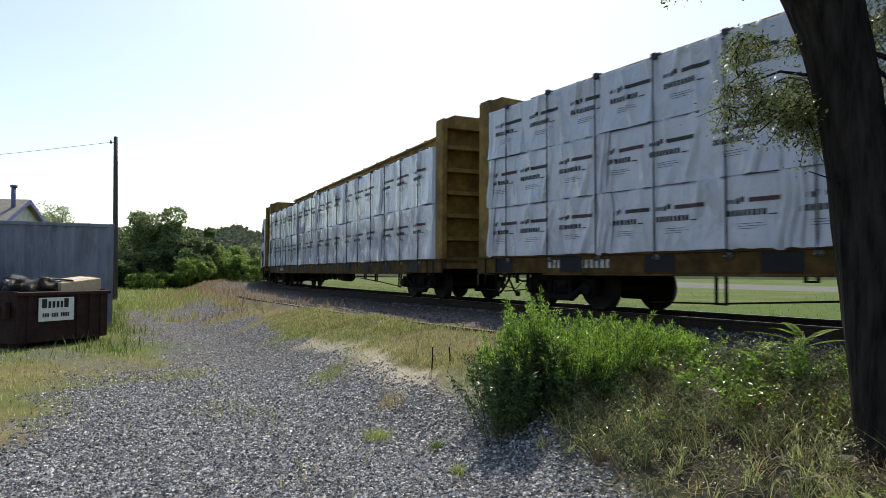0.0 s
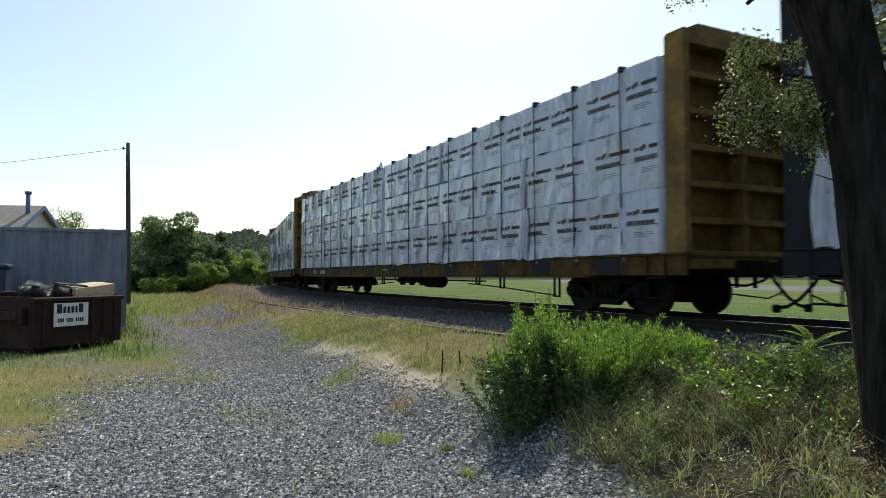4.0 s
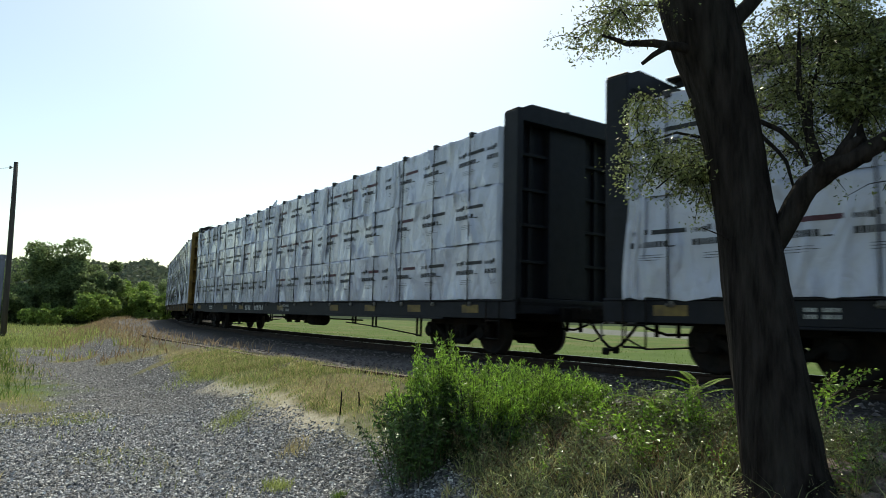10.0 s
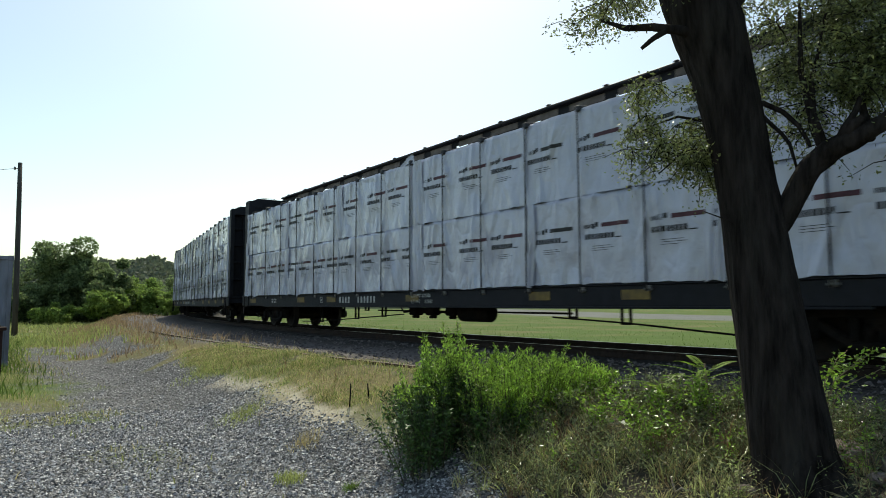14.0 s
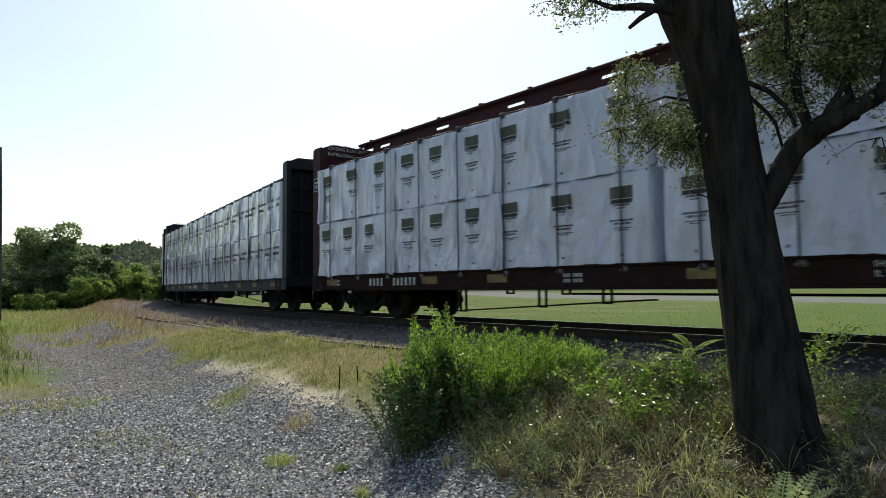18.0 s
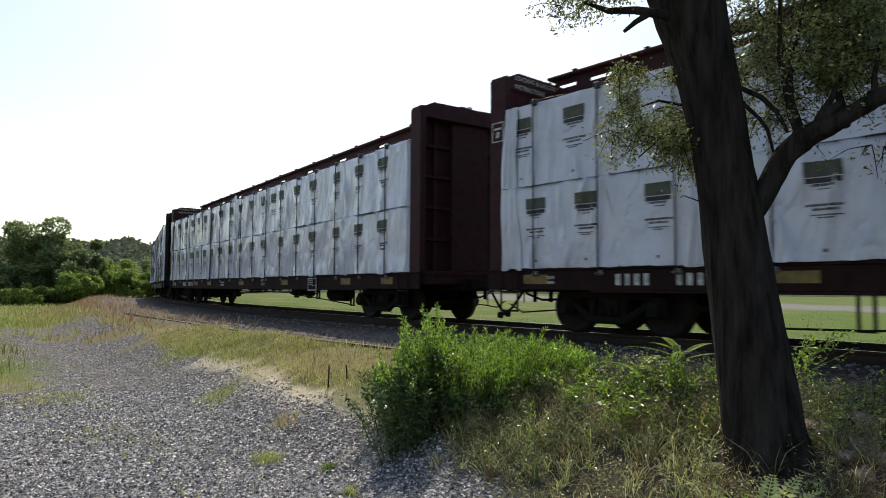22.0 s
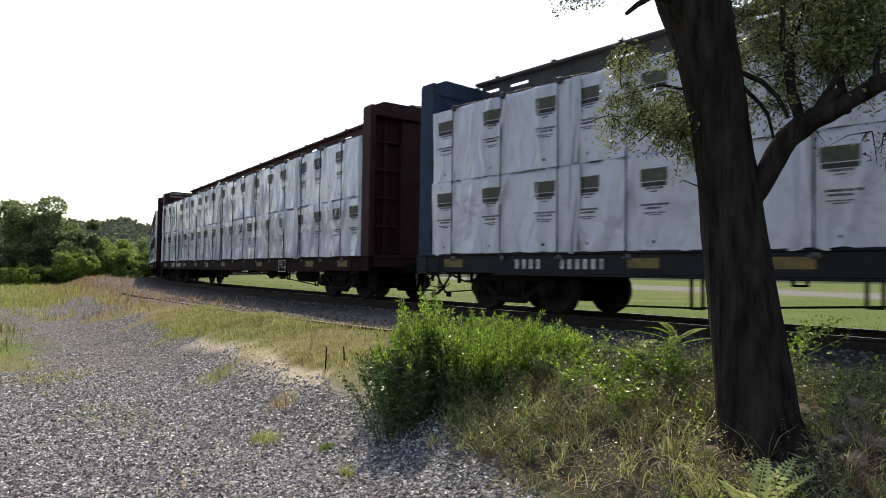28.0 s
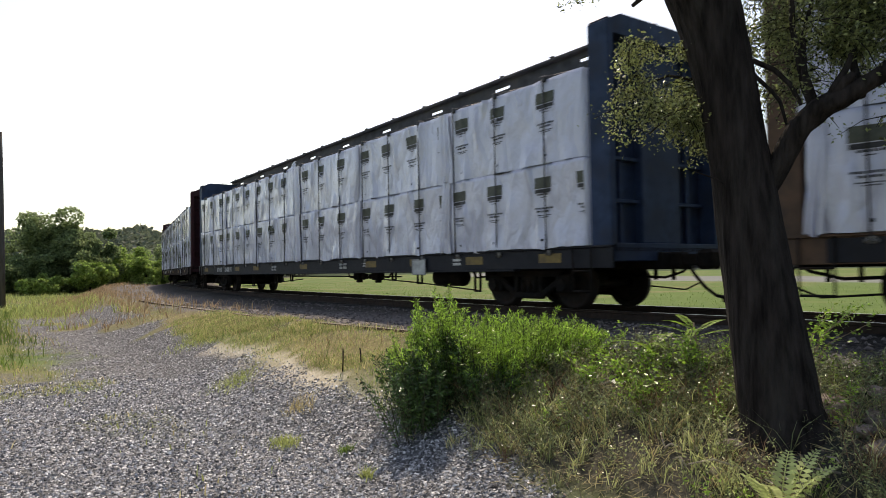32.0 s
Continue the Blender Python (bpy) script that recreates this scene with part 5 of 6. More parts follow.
def hedge_tree(x, y, h, w, kind):
    """One of the hedgerow's trees and bushes; each has its own seed from its place."""
    build_far_tree("tree" if h > 3.4 else "bush", ("dense dark green tree in the hedgerow", "broad dark green tree standing above the hedge", "light green leafy bush at the drive's end")[kind],
                   x, y, h, w, 2000 + int(-x * 10 + y), leaf_far_light if kind == 2 else leaf_far, 26000 if kind == 1 else 8500, 0.22 if kind == 1 else 0.19, low=0.0)


hedge_tree(-26.8, 62.0, 8.0, 6.2, 1)
hedge_tree(-23.9, 61.6, 5.9, 5.2, 1)
hedge_tree(-22.6, 67.0, 3.6, 4.4, 2)
hedge_tree(-31.0, 61.0, 4.4, 5.0, 0)
hedge_tree(-29.6, 66.5, 5.2, 5.2, 0)
hedge_tree(-20.6, 64.5, 3.5, 4.6, 2)
hedge_tree(-18.9, 62.0, 2.7, 3.8, 2)
hedge_tree(-22.4, 58.5, 2.6, 4.0, 2)
hedge_tree(-25.4, 56.5, 1.7, 3.0, 2)
hedge_tree(-19.0, 72.0, 3.9, 5.0, 0)
hedge_tree(-34.5, 62.5, 5.4, 5.6, 0)
hedge_tree(-24.0, 82.0, 4.0, 6.5, 0)
hedge_tree(-20.4, 86.0, 3.8, 6.0, 2)
hedge_tree(-38.6, 64.0, 6.0, 6.0, 0)
hedge_tree(-44.0, 66.0, 6.4, 6.4, 0)
hedge_tree(-49.4, 84.0, 10.4, 5.0, 0)
hedge_tree(-50.0, 68.0, 5.6, 6.4, 2)
hedge_tree(-28.6, 86.0, 5.0, 6.5, 0)
hedge_tree(-28.4, 57.0, 2.4, 3.6, 0)
hedge_tree(-17.6, 66.0, 3.5, 4.2, 0)
hedge_tree(-24.6, 60.0, 3.6, 4.6, 0)
hedge_tree(-26.8, 59.4, 3.4, 4.6, 0)
hedge_tree(-29.2, 60.0, 3.4, 4.4, 0)
hedge_tree(-23.2, 61.5, 4.6, 4.4, 0)
hedge_tree(-28.4, 63.0, 5.6, 4.6, 0)
hedge_tree(-22.9, 60.2, 3.0, 3.4, 2)


def build_far_woods():
    """A wooded ridge on the skyline."""
    rng = np.random.default_rng(77)
    n = 60000
    a = np.radians(rng.uniform(-62, 62, n))
    r = rng.uniform(215, 338, n)
    deg = np.degrees(a)
    h = 18.8 + 3.2 * np.exp(-((deg + 17.2) / 2.6) ** 2) + 1.8 * np.exp(-((deg + 24) / 5) ** 2) + 1.2 * np.sin(deg * 1.7)
    z = np.interp(r, (200, 250, 300, 335), (0.0, 0.42, 0.8, 1.0)) * h + rng.uniform(-0.6, 1.1, n) + 0.7 * np.sin(deg * 4.1 + r * 0.2) * np.sin(r * 0.31)
    p = np.stack([np.sin(a) * r, np.cos(a) * r, z], 1)
    leafy = leaves(rng, p, 1.7, 0.75, "far_woods", 0.0)
    tagged(mesh_part("far_woods", leafy, leaf_woods, None), "dark wooded ridge along the skyline", "woods", kind="stuff")
    ang = np.radians(np.linspace(-70, 70, 141))
    verts, faces = [], []
    for i, b in enumerate(ang):
        h = 18.8 + 3.2 * math.exp(-((math.degrees(b) + 17.2) / 2.6) ** 2) + 1.8 * math.exp(-((math.degrees(b) + 24) / 5) ** 2) + 1.2 * math.sin(math.degrees(b) * 1.7)
        for rr, zz in ((200, -0.5), (250, h * 0.42), (300, h * 0.8), (335, h), (420, h * 0.6)):
            verts.append((math.sin(b) * rr, math.cos(b) * rr, zz))
    for i in range(len(ang) - 1):
        for j in range(4):
            faces.append((i * 5 + j, i * 5 + j + 1, i * 5 + j + 6, i * 5 + j + 5))
    tagged(mesh_part("hill", raw_mesh("hill", verts, faces, True), hill_mat, None), "low green hill under the far woods", "hill", kind="structure")


build_far_woods()


# ---- the tree beside the drive ----
def build_tree():
    rng = np.random.default_rng(11)
    t = empty("tree", "dark rough-barked leaning tree with drooping leafy twigs", "tree", at=pose(2.62, 3.82, 0.0))
    o = Vector((2.62, 3.82, 0.0))

    def local(points):
        return [Vector(p) - o for p in points]

    path = [(2.60, 3.74, 0.28), (2.575, 3.76, 0.44), (2.565, 3.80, 0.62), (2.545, 3.83, 0.90), (2.52, 3.87, 1.25), (2.49, 3.92, 1.67), (2.462, 3.95, 2.05), (2.432, 3.98, 2.38), (2.398, 4.01, 2.70), (2.355, 4.04, 3.0), (2.28, 4.07, 3.35), (2.185, 4.10, 3.72), (2.05, 4.15, 4.8), (2.0, 4.3, 6.2)]
    rad = [0.34, 0.27, 0.238, 0.226, 0.212, 0.200, 0.186, 0.178, 0.182, 0.194, 0.228, 0.235, 0.15, 0.06]
    bm = bmesh.new()
    rod(bm, local(path), rad, 22)
    bmesh.ops.subdivide_edges(bm, edges=list(bm.edges), cuts=2, use_grid_fill=True)
    for v in bm.verts:
        c = v.co
        ang = math.atan2(c.y, c.x)
        ridge = noise.noise((math.cos(ang) * 7, math.sin(ang) * 7, c.z * 1.3)) + 0.6 * noise.noise((c.x * 30, c.y * 30, c.z * 5))
        v.co = c + Vector((math.cos(ang), math.sin(ang), 0)) * 0.010 * ridge
    part("trunk", bm, bark_mat, t)

    def limb(pts, r):
        bm = bmesh.new()
        rod(bm, local(pts), r, 10)
        if max(r) > 0.06:
            bmesh.ops.subdivide_edges(bm, edges=list(bm.edges), cuts=2, use_grid_fill=True)
            for v in bm.verts:
                v.co += Vector((noise.noise(v.co * 9), noise.noise(v.co * 9 + Vector((5, 0, 0))), noise.noise(v.co * 9 + Vector((0, 7, 0))))) * 0.016
        part("limb", bm, bark_mat, t)

    limb([(2.50, 3.92, 1.90), (2.60, 3.87, 2.05), (2.66, 3.82, 2.20), (2.73, 3.75, 2.36), (2.81, 3.68, 2.455), (2.89, 3.60, 2.50), (2.98, 3.52, 2.56), (3.08, 3.44, 2.63), (3.3, 3.3, 2.74), (3.7, 3.1, 3.05), (4.2, 2.95, 3.5)], [0.080, 0.076, 0.070, 0.066, 0.074, 0.060, 0.052, 0.052, 0.048, 0.04, 0.02])
    limb([(2.80, 3.69, 2.44), (2.78, 3.76, 2.60), (2.77, 3.80, 2.81), (2.77, 3.85, 3.01), (2.81, 3.90, 3.25), (2.86, 3.95, 3.6)], [0.034, 0.026, 0.021, 0.018, 0.014, 0.008])
    limb([(2.80, 3.69, 2.46), (2.79, 3.78, 2.72), (2.84, 3.85, 2.96), (2.93, 3.90, 3.15), (3.05, 3.95, 3.5)], [0.024, 0.018, 0.015, 0.012, 0.007])
    limb([(2.50, 3.98, 2.84), (2.58, 3.96, 2.83), (2.67, 3.90, 2.76), (2.725, 3.83, 2.65), (2.74, 3.75, 2.50)], [0.018, 0.017, 0.016, 0.014, 0.012])
    limb([(2.50, 3.98, 2.77), (2.57, 3.96, 2.74), (2.65, 3.90, 2.62), (2.67, 3.85, 2.54), (2.68, 3.80, 2.36)], [0.015, 0.014, 0.012, 0.011, 0.008])
    limb([(2.84, 3.65, 2.48), (2.86, 3.60, 2.58), (2.95, 3.62, 2.69), (3.07, 3.65, 2.92), (3.12, 3.7, 3.2)], [0.034, 0.024, 0.018, 0.012, 0.007])
    limb([(2.86, 3.62, 2.50), (2.90, 3.56, 2.60), (2.93, 3.54, 2.63)], [0.040, 0.032, 0.022])
    limb([(3.08, 3.44, 2.63), (3.14, 3.5, 2.80), (3.24, 3.55, 3.05)], [0.022, 0.016, 0.008])
    # Unseen limb, added to carry the shading clumps overhead.
    limb([(2.15, 4.10, 3.9), (2.35, 4.9, 4.9), (2.7, 5.9, 5.7), (3.1, 7.0, 6.2)], [0.12, 0.09, 0.06, 0.02])
    limb([(2.22, 4.03, 3.28), (2.05, 3.99, 3.31), (1.86, 4.02, 3.34), (1.70, 4.08, 3.35), (1.55, 4.13, 3.42)], [0.04, 0.033, 0.026, 0.02, 0.008])
    limb([(1.94, 4.0, 3.31), (1.86, 4.02, 3.26), (1.79, 4.04, 3.20)], [0.022, 0.018, 0.012])
    limb([(2.28, 4.05, 3.3), (2.5, 4.1, 3.6), (2.8, 4.1, 3.95), (3.2, 4.0, 4.5)], [0.07, 0.055, 0.045, 0.02])
    limb([(2.16, 4.08, 3.8), (1.95, 4.1, 4.0), (1.7, 4.2, 4.15)], [0.06, 0.04, 0.015])
    limb([(2.38, 4.08, 2.66), (2.3, 4.22, 2.78), (2.14, 4.27, 2.82), (1.92, 4.28, 2.74)], [0.016, 0.012, 0.009, 0.004])
    limb([(2.40, 4.06, 2.50), (2.34, 4.22, 2.58), (2.16, 4.28, 2.56), (2.0, 4.3, 2.42)], [0.014, 0.011, 0.008, 0.004])
    limb([(2.42, 3.92, 1.95), (2.25, 3.88, 2.05), (2.1, 3.88, 2.1)], [0.007, 0.005, 0.003])
    limb([(2.97, 3.54, 2.50), (3.05, 3.7, 2.8), (3.2, 3.9, 3.1)], [0.03, 0.02, 0.01])

    def clump(centre, size, n, lumps):
        cs = rng.uniform(-1, 1, (lumps, 3)) * np.asarray(size) + centre
        tw = bmesh.new()
        pts = []
        for c in cs:
            ends = c + rng.normal(size=(4, 3)) * [0.10, 0.10, 0.05] * (1 + max(size)) - [0, 0, 0.10]
            for e in ends:
                rod(tw, local([tuple(c), tuple((c + e) / 2 + [0, 0, 0.03]), tuple(e)]), [0.004, 0.003, 0.0015], 4)
                m = max(4, int(n * 2.0) // (lumps * 4))
                k = rng.uniform(0, 1.05, m)[:, None]
                pts.append(c + (e - c) * k + rng.normal(size=(m, 3)) * 0.028 * (1 + max(size)))
        tagged(part("twig", tw, bark_mat, t), kind="stuff")
        tagged(mesh_part("foliage", leaves(rng, np.concatenate(pts) - np.array(o), 0.027 if centre[2] < 5 else 0.07, 0.0062 if centre[2] < 5 else 0.02, "foliage", 0.5), leaf_tree, t), kind="stuff")

    clump((2.1, 4.26, 2.76), (0.27, 0.16, 0.27), 3000, 24)
    clump((2.34, 4.32, 2.56), (0.16, 0.14, 0.22), 1200, 10)
    clump((1.58, 4.11, 3.52), (0.22, 0.3, 0.18), 1300, 11)
    clump((1.8, 4.2, 4.0), (0.3, 0.4, 0.25), 900, 6)
    clump((3.08, 3.95, 3.22), (0.38, 0.4, 0.4), 3600, 26)
    clump((3.45, 3.7, 3.1), (0.36, 0.4, 0.36), 4200, 24)
    clump((2.78, 4.05, 2.8), (0.2, 0.25, 0.3), 700, 10)
    clump((3.3, 4.3, 3.4), (0.55, 0.4, 0.42), 3000, 20)
    clump((3.1, 4.3, 4.5), (0.9, 0.9, 0.5), 4500, 26)
    clump((3.7, 3.5, 3.6), (0.7, 0.8, 0.55), 6500, 32)
    clump((3.25, 4.0, 3.75), (0.5, 0.5, 0.4), 3800, 24)
    clump((3.35, 3.55, 2.45), (0.2, 0.2, 0.09), 220, 7)
    # Two unseen high clumps, added to shade the ground right of the trunk.
    clump((3.9, 7.4, 6.4), (0.7, 0.8, 0.4), 7000, 30)
    clump((4.9, 6.8, 6.3), (0.7, 0.9, 0.5), 6000, 28)
    clump((3.05, 3.62, 3.06), (0.16, 0.14, 0.2), 2600, 12)
    for a in (200, 250, 300, 350, 30):
        bm = bmesh.new()
        ca, sa2 = math.cos(radians(a)), math.sin(radians(a))
        rod(bm, [(ca * 0.1, sa2 * 0.1, 0.52), (ca * 0.3, sa2 * 0.3, 0.40), (ca * 0.55, sa2 * 0.55 , 0.32 - 0.06 * (a > 180))], [0.09, 0.055, 0.02], 8)
        part("root", bm, bark_mat, t)


build_tree()


# ---- the bush and the weeds round it ----
def build_bush():
    """Clumps of upright leafy shoots: bright tips, the inside coloured dark as shade."""
    rng = np.random.default_rng(3)
    b = empty("bush", "bright green upright leafy bush at the edge of the gravel", "bush", at=pose(1.2, 5.95, 0.0))
    bm = bmesh.new()
    young, old = [], []
    clumps = [(rng.uniform(0.42, 2.10), rng.uniform(0, 1)) for _ in range(100)]
    clumps += [(0.73, 0.45), (0.80, 0.5), (0.86, 0.55), (0.70, 0.6), (0.62, 0.4)]
    for cx, v in clumps:
        near = float(np.interp(cx, (0.2, 0.4, 0.9, 1.3, 1.7, 2.2), (5.58, 5.42, 5.36, 5.45, 5.55, 5.75)))
        far = float(np.interp(cx, (0.2, 0.5, 1.6, 2.2), (6.0, 6.35, 6.45, 6.1)))
        cy = near + (far - near) * v
        outline = float(np.interp(cx, (0.3, 0.42, 0.58, 0.70, 0.80, 0.90, 1.0, 1.25, 1.6, 1.82, 2.04, 2.2), (0.74, 0.98, 1.12, 1.22, 1.34, 1.22, 1.12, 1.10, 1.13, 1.05, 0.95, 0.80)))
        crest = outline * (0.60 + 0.40 * math.sin(math.pi * min(1.0, 0.22 + 0.5 * v))) * rng.uniform(0.80, 1.05)
        for j in range(7):
            x, y = cx + rng.normal() * 0.055, cy + rng.normal() * 0.055
            z = float(ground_height(np.array([x]), np.array([y]))[0])
            h = max(0.22, (crest - z) * (rng.uniform(0.55, 0.92) if j else 1.0))
            lean = np.array([(x - cx) * 1.2 + (cx - 1.15) * 0.10, (y - cy) * 1.2 + (cy - 5.9) * 0.18])
            p = np.array([[x - 1.2, y - 5.95, z - 0.03], [x - 1.2 + lean[0] * 0.4, y - 5.95 + lean[1] * 0.4, z + h * 0.5], [x - 1.2 + lean[0], y - 5.95 + lean[1], z + h]])
            rod(bm, [tuple(q) for q in p], [0.006, 0.0045, 0.002], 4)
            m = int(230 * h) + 36
            k = (rng.uniform(0.01, 1.0, m) ** 0.72)[:, None]
            line = np.where(k < 0.5, p[0] + (p[1] - p[0]) * k * 2, p[1] + (p[2] - p[1]) * (k * 2 - 1))
            line = line + rng.normal(size=(m, 3)) * (0.010 + 0.045 * (1 - k))
            # young holds the sunlit tops, old the lower leaves painted as shaded.
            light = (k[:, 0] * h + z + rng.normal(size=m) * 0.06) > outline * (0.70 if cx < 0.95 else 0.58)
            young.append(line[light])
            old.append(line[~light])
    part("stem", bm, stem_mat, b)
    mesh_part("foliage", leaves(rng, np.concatenate(young), 0.036, 0.0046, "foliage", -0.8, 0.8), leaf_bush, b, "bright yellow-green upper leaves, coloured as sunlit")
    mesh_part("foliage", leaves(rng, np.concatenate(old), 0.040, 0.0062, "foliage", -0.35, 0.9), leaf_bush_shade, b, "dull dark green lower leaves, coloured as in shade")


build_bush()


def frond(bm, base, tip, arch, n, size, mat=0):
    """A feathered leaf: a midrib with paired pointed leaflets."""
    a, b = Vector(base), Vector(tip)
    mid = (a + b) / 2 + Vector((0, 0, arch))
    pts = [(1 - k) ** 2 * a + 2 * k * (1 - k) * mid + k * k * b for k in [i / 10 for i in range(11)]]
    rod(bm, pts, [0.003] * 10 + [0.001], 4)
    side = (b - a).cross(Vector((0, 0, 1))).normalized()
    for i in range(n):
        k = 0.12 + 0.86 * i / (n - 1)
        p = (1 - k) ** 2 * a + 2 * k * (1 - k) * mid + k * k * b
        along = ((b - a) * 0.35).normalized()
        s = size * math.sin(math.pi * (0.12 + 0.8 * k)) + 0.004
        for sign in (-1, 1):
            d = (side * sign + along * 0.35 + Vector((0, 0, -0.12))).normalized()
            w = along * s * 0.20
            bm.faces.new([bm.verts.new(v) for v in (p, p + d * s * 0.5 + w, p + d * s, p + d * s * 0.5 - w)])


def build_fern():
    x, y = 2.10, 3.14
    z = float(ground_height(np.array([x]), np.array([y]))[0])
    t = empty("fern", "pale green fern fronds at the foot of the tree", "fern", at=pose(x, y, z))
    for tip, arch in (((-0.20, 0.06, 0.10), 0.06), ((0.22, 0.02, 0.14), 0.06), ((-0.14, -0.12, 0.03), 0.06), ((0.14, -0.14, 0.07), 0.07), ((0.25, -0.08, 0.09), 0.07), ((0.10, 0.06, 0.13), 0.05), ((-0.20, -0.04, 0.06), 0.06)):
        bm = bmesh.new()
        frond(bm, (0, 0, 0.02), (tip[0] * 1.1, tip[1] * 1.1, tip[2] + 0.22), arch * 1.6, 14, 0.065)
        part("frond", bm, leaf_fern, t)


def build_sumac(x, y, leaves_at, seed, label):
    """A low shoot with long feathered leaves that arch outward."""
    rng = random.Random(seed)
    z = float(ground_height(np.array([x]), np.array([y]))[0])
    t = empty("sumac_shoot", label, "shrub", "shoots by the old rail", at=pose(x, y, z))
    bm = bmesh.new()
    top = max(h for _, _, h in leaves_at) * 0.9
    rod(bm, [(0, 0, -0.04), (0.01, 0, top * 0.5), (0.0, 0.02, top)], [0.011, 0.009, 0.006], 6)
    part("stem", bm, twig_mat, t)
    for a, reach, h in leaves_at:
        bm = bmesh.new()
        base = top * rng.uniform(0.7, 1.0)
        frond(bm, (0, 0.01, base), (math.cos(radians(a)) * reach, math.sin(radians(a)) * reach, h), 0.05, 15, 0.045)
        part("leaf", bm, leaf_shoot, t, "feathered light green leaf")


def build_rubble():
    """Broken pale wood and stone in the dark hollow behind the trunk's foot."""
    rng = random.Random(31)
    for x, y, r in ((2.92, 3.72, 0.13), (3.05, 3.55, 0.10), (2.86, 3.48, 0.07), (3.18, 3.75, 0.11), (3.0, 3.36, 0.08), (2.80, 3.30, 0.06), (2.05, 3.62, 0.05), (2.22, 3.78, 0.06)):
        z = float(ground_height(np.array([x]), np.array([y]))[0])
        me = shared("broken_rock", lambda b: bmesh.ops.create_icosphere(b, subdivisions=2, radius=1))
        for v in me.vertices:
            v.co = v.co * (1 + 0.35 * noise.noise(v.co * 1.7 + Vector((x * 9, y * 7, 0))) + 0.15 * noise.noise(v.co * 4 + Vector((y * 5, x, 1))))
        ob = tagged(mesh_part("broken_rock", me, rubble_mat, None), "rough pinkish grey broken rock under the tree", "rock", "rocks under the tree")
        ob.matrix_world = pose(x, y, z + r * 0.15, rng.uniform(-20, 20), rng.uniform(-20, 20), rng.uniform(0, 360)) @ Matrix.Diagonal((r * 1.4, r, r * 0.6, 1))


rubble_mat = material("broken rock", (0.24, 0.19, 0.17), 0.9, 0, 14, 0.4, (0.09, 0.07, 0.06), 5, 0.5, 0.6, 25)
build_rubble()


def build_sapling(x, y, seed, stems, high, lean, label):
    """Thin arching stems with small leaves set along them."""
    rng = np.random.default_rng(seed)
    z = float(ground_height(np.array([x]), np.array([y]))[0])
    t = empty("sapling", label, "sapling", "saplings by the old rail", at=pose(x, y, z))
    for i in range(stems):
        h = high * rng.uniform(0.6, 1.0)
        e = np.array([lean * h + rng.normal() * 0.12, rng.normal() * 0.12, h])
        mid = e * [0.35, 0.4, 0.6]
        bm = bmesh.new()
        rod(bm, [(0, 0, -0.03), tuple(mid), tuple(e)], [0.006, 0.004, 0.0015], 5)
        stem = part("stem", bm, twig_mat, t)
        m = int(140 * h)
        k = rng.uniform(0.25, 1.0, m)[:, None]
        line = np.where(k < 0.5, mid * k * 2, mid + (e - mid) * (k * 2 - 1))
        tagged(mesh_part("foliage", leaves(rng, line + rng.normal(size=(m, 3)) * 0.025, 0.038, 0.0085, "foliage", -0.1), leaf_bush, stem), kind="stuff")


build_fern()
for i, (x, y, stems, high, lean) in enumerate(((2.40, 4.62, 10, 0.42, 0.1), (2.20, 4.78, 8, 0.32, -0.2), (2.05, 4.9, 7, 0.30, -0.4), (1.95, 4.5, 7, 0.32, 0.2), (1.75, 5.0, 8, 0.36, 0.1))):
    build_sapling(x, y, 40 + i, stems, high, lean, "young bright green sapling beside the old rail")
build_sumac(2.52, 4.72, ((165, 0.40, 0.40), (195, 0.30, 0.44), (20, 0.32, 0.42), (100, 0.22, 0.46), (235, 0.34, 0.32), (330, 0.30, 0.36), (140, 0.34, 0.30)), 3, "bright green shoot with feathered leaves over the old rail")
build_sapling(3.18, 4.42, 61, 5, 0.62, 0.62, "leaning light green sapling beyond the tree")
build_sapling(3.14, 4.44, 62, 4, 0.58, -0.35, "light green sapling with forked stems beyond the tree")
build_sumac(2.28, 4.95, ((170, 0.30, 0.30), (30, 0.28, 0.34), (270, 0.26, 0.26), (220, 0.3, 0.3)), 7, "low bright shoot with feathered leaves in the ballast")


def build_sticks():
    rng = random.Random(12)
    for i in range(26):
        x, y = (1.7 + rng.uniform(0, 1.3), 3.0 + rng.uniform(0, 1.1)) if i < 18 else (1.75 + rng.uniform(-0.2, 0.3), 4.9 + rng.uniform(-0.3, 0.3))
        z = float(ground_height(np.array([x]), np.array([y]))[0])
        n, a = rng.uniform(0.12, 0.38), rng.uniform(0, 6.28)
        bm = bmesh.new()
        rod(bm, [(0, 0, 0.012), (n * 0.5, 0.03 * rng.uniform(-1, 1), 0.03 + 0.04 * rng.random()), (n, 0, 0.02 + 0.08 * rng.random())], [0.007, 0.006, 0.003], 5)
        ob = tagged(part("stick", bm, stick_mat, None), "bare grey dead stick lying among the weeds", "stick", "dead sticks under the tree")
        ob.matrix_world = pose(x, y, z, 0, 0, math.degrees(a))


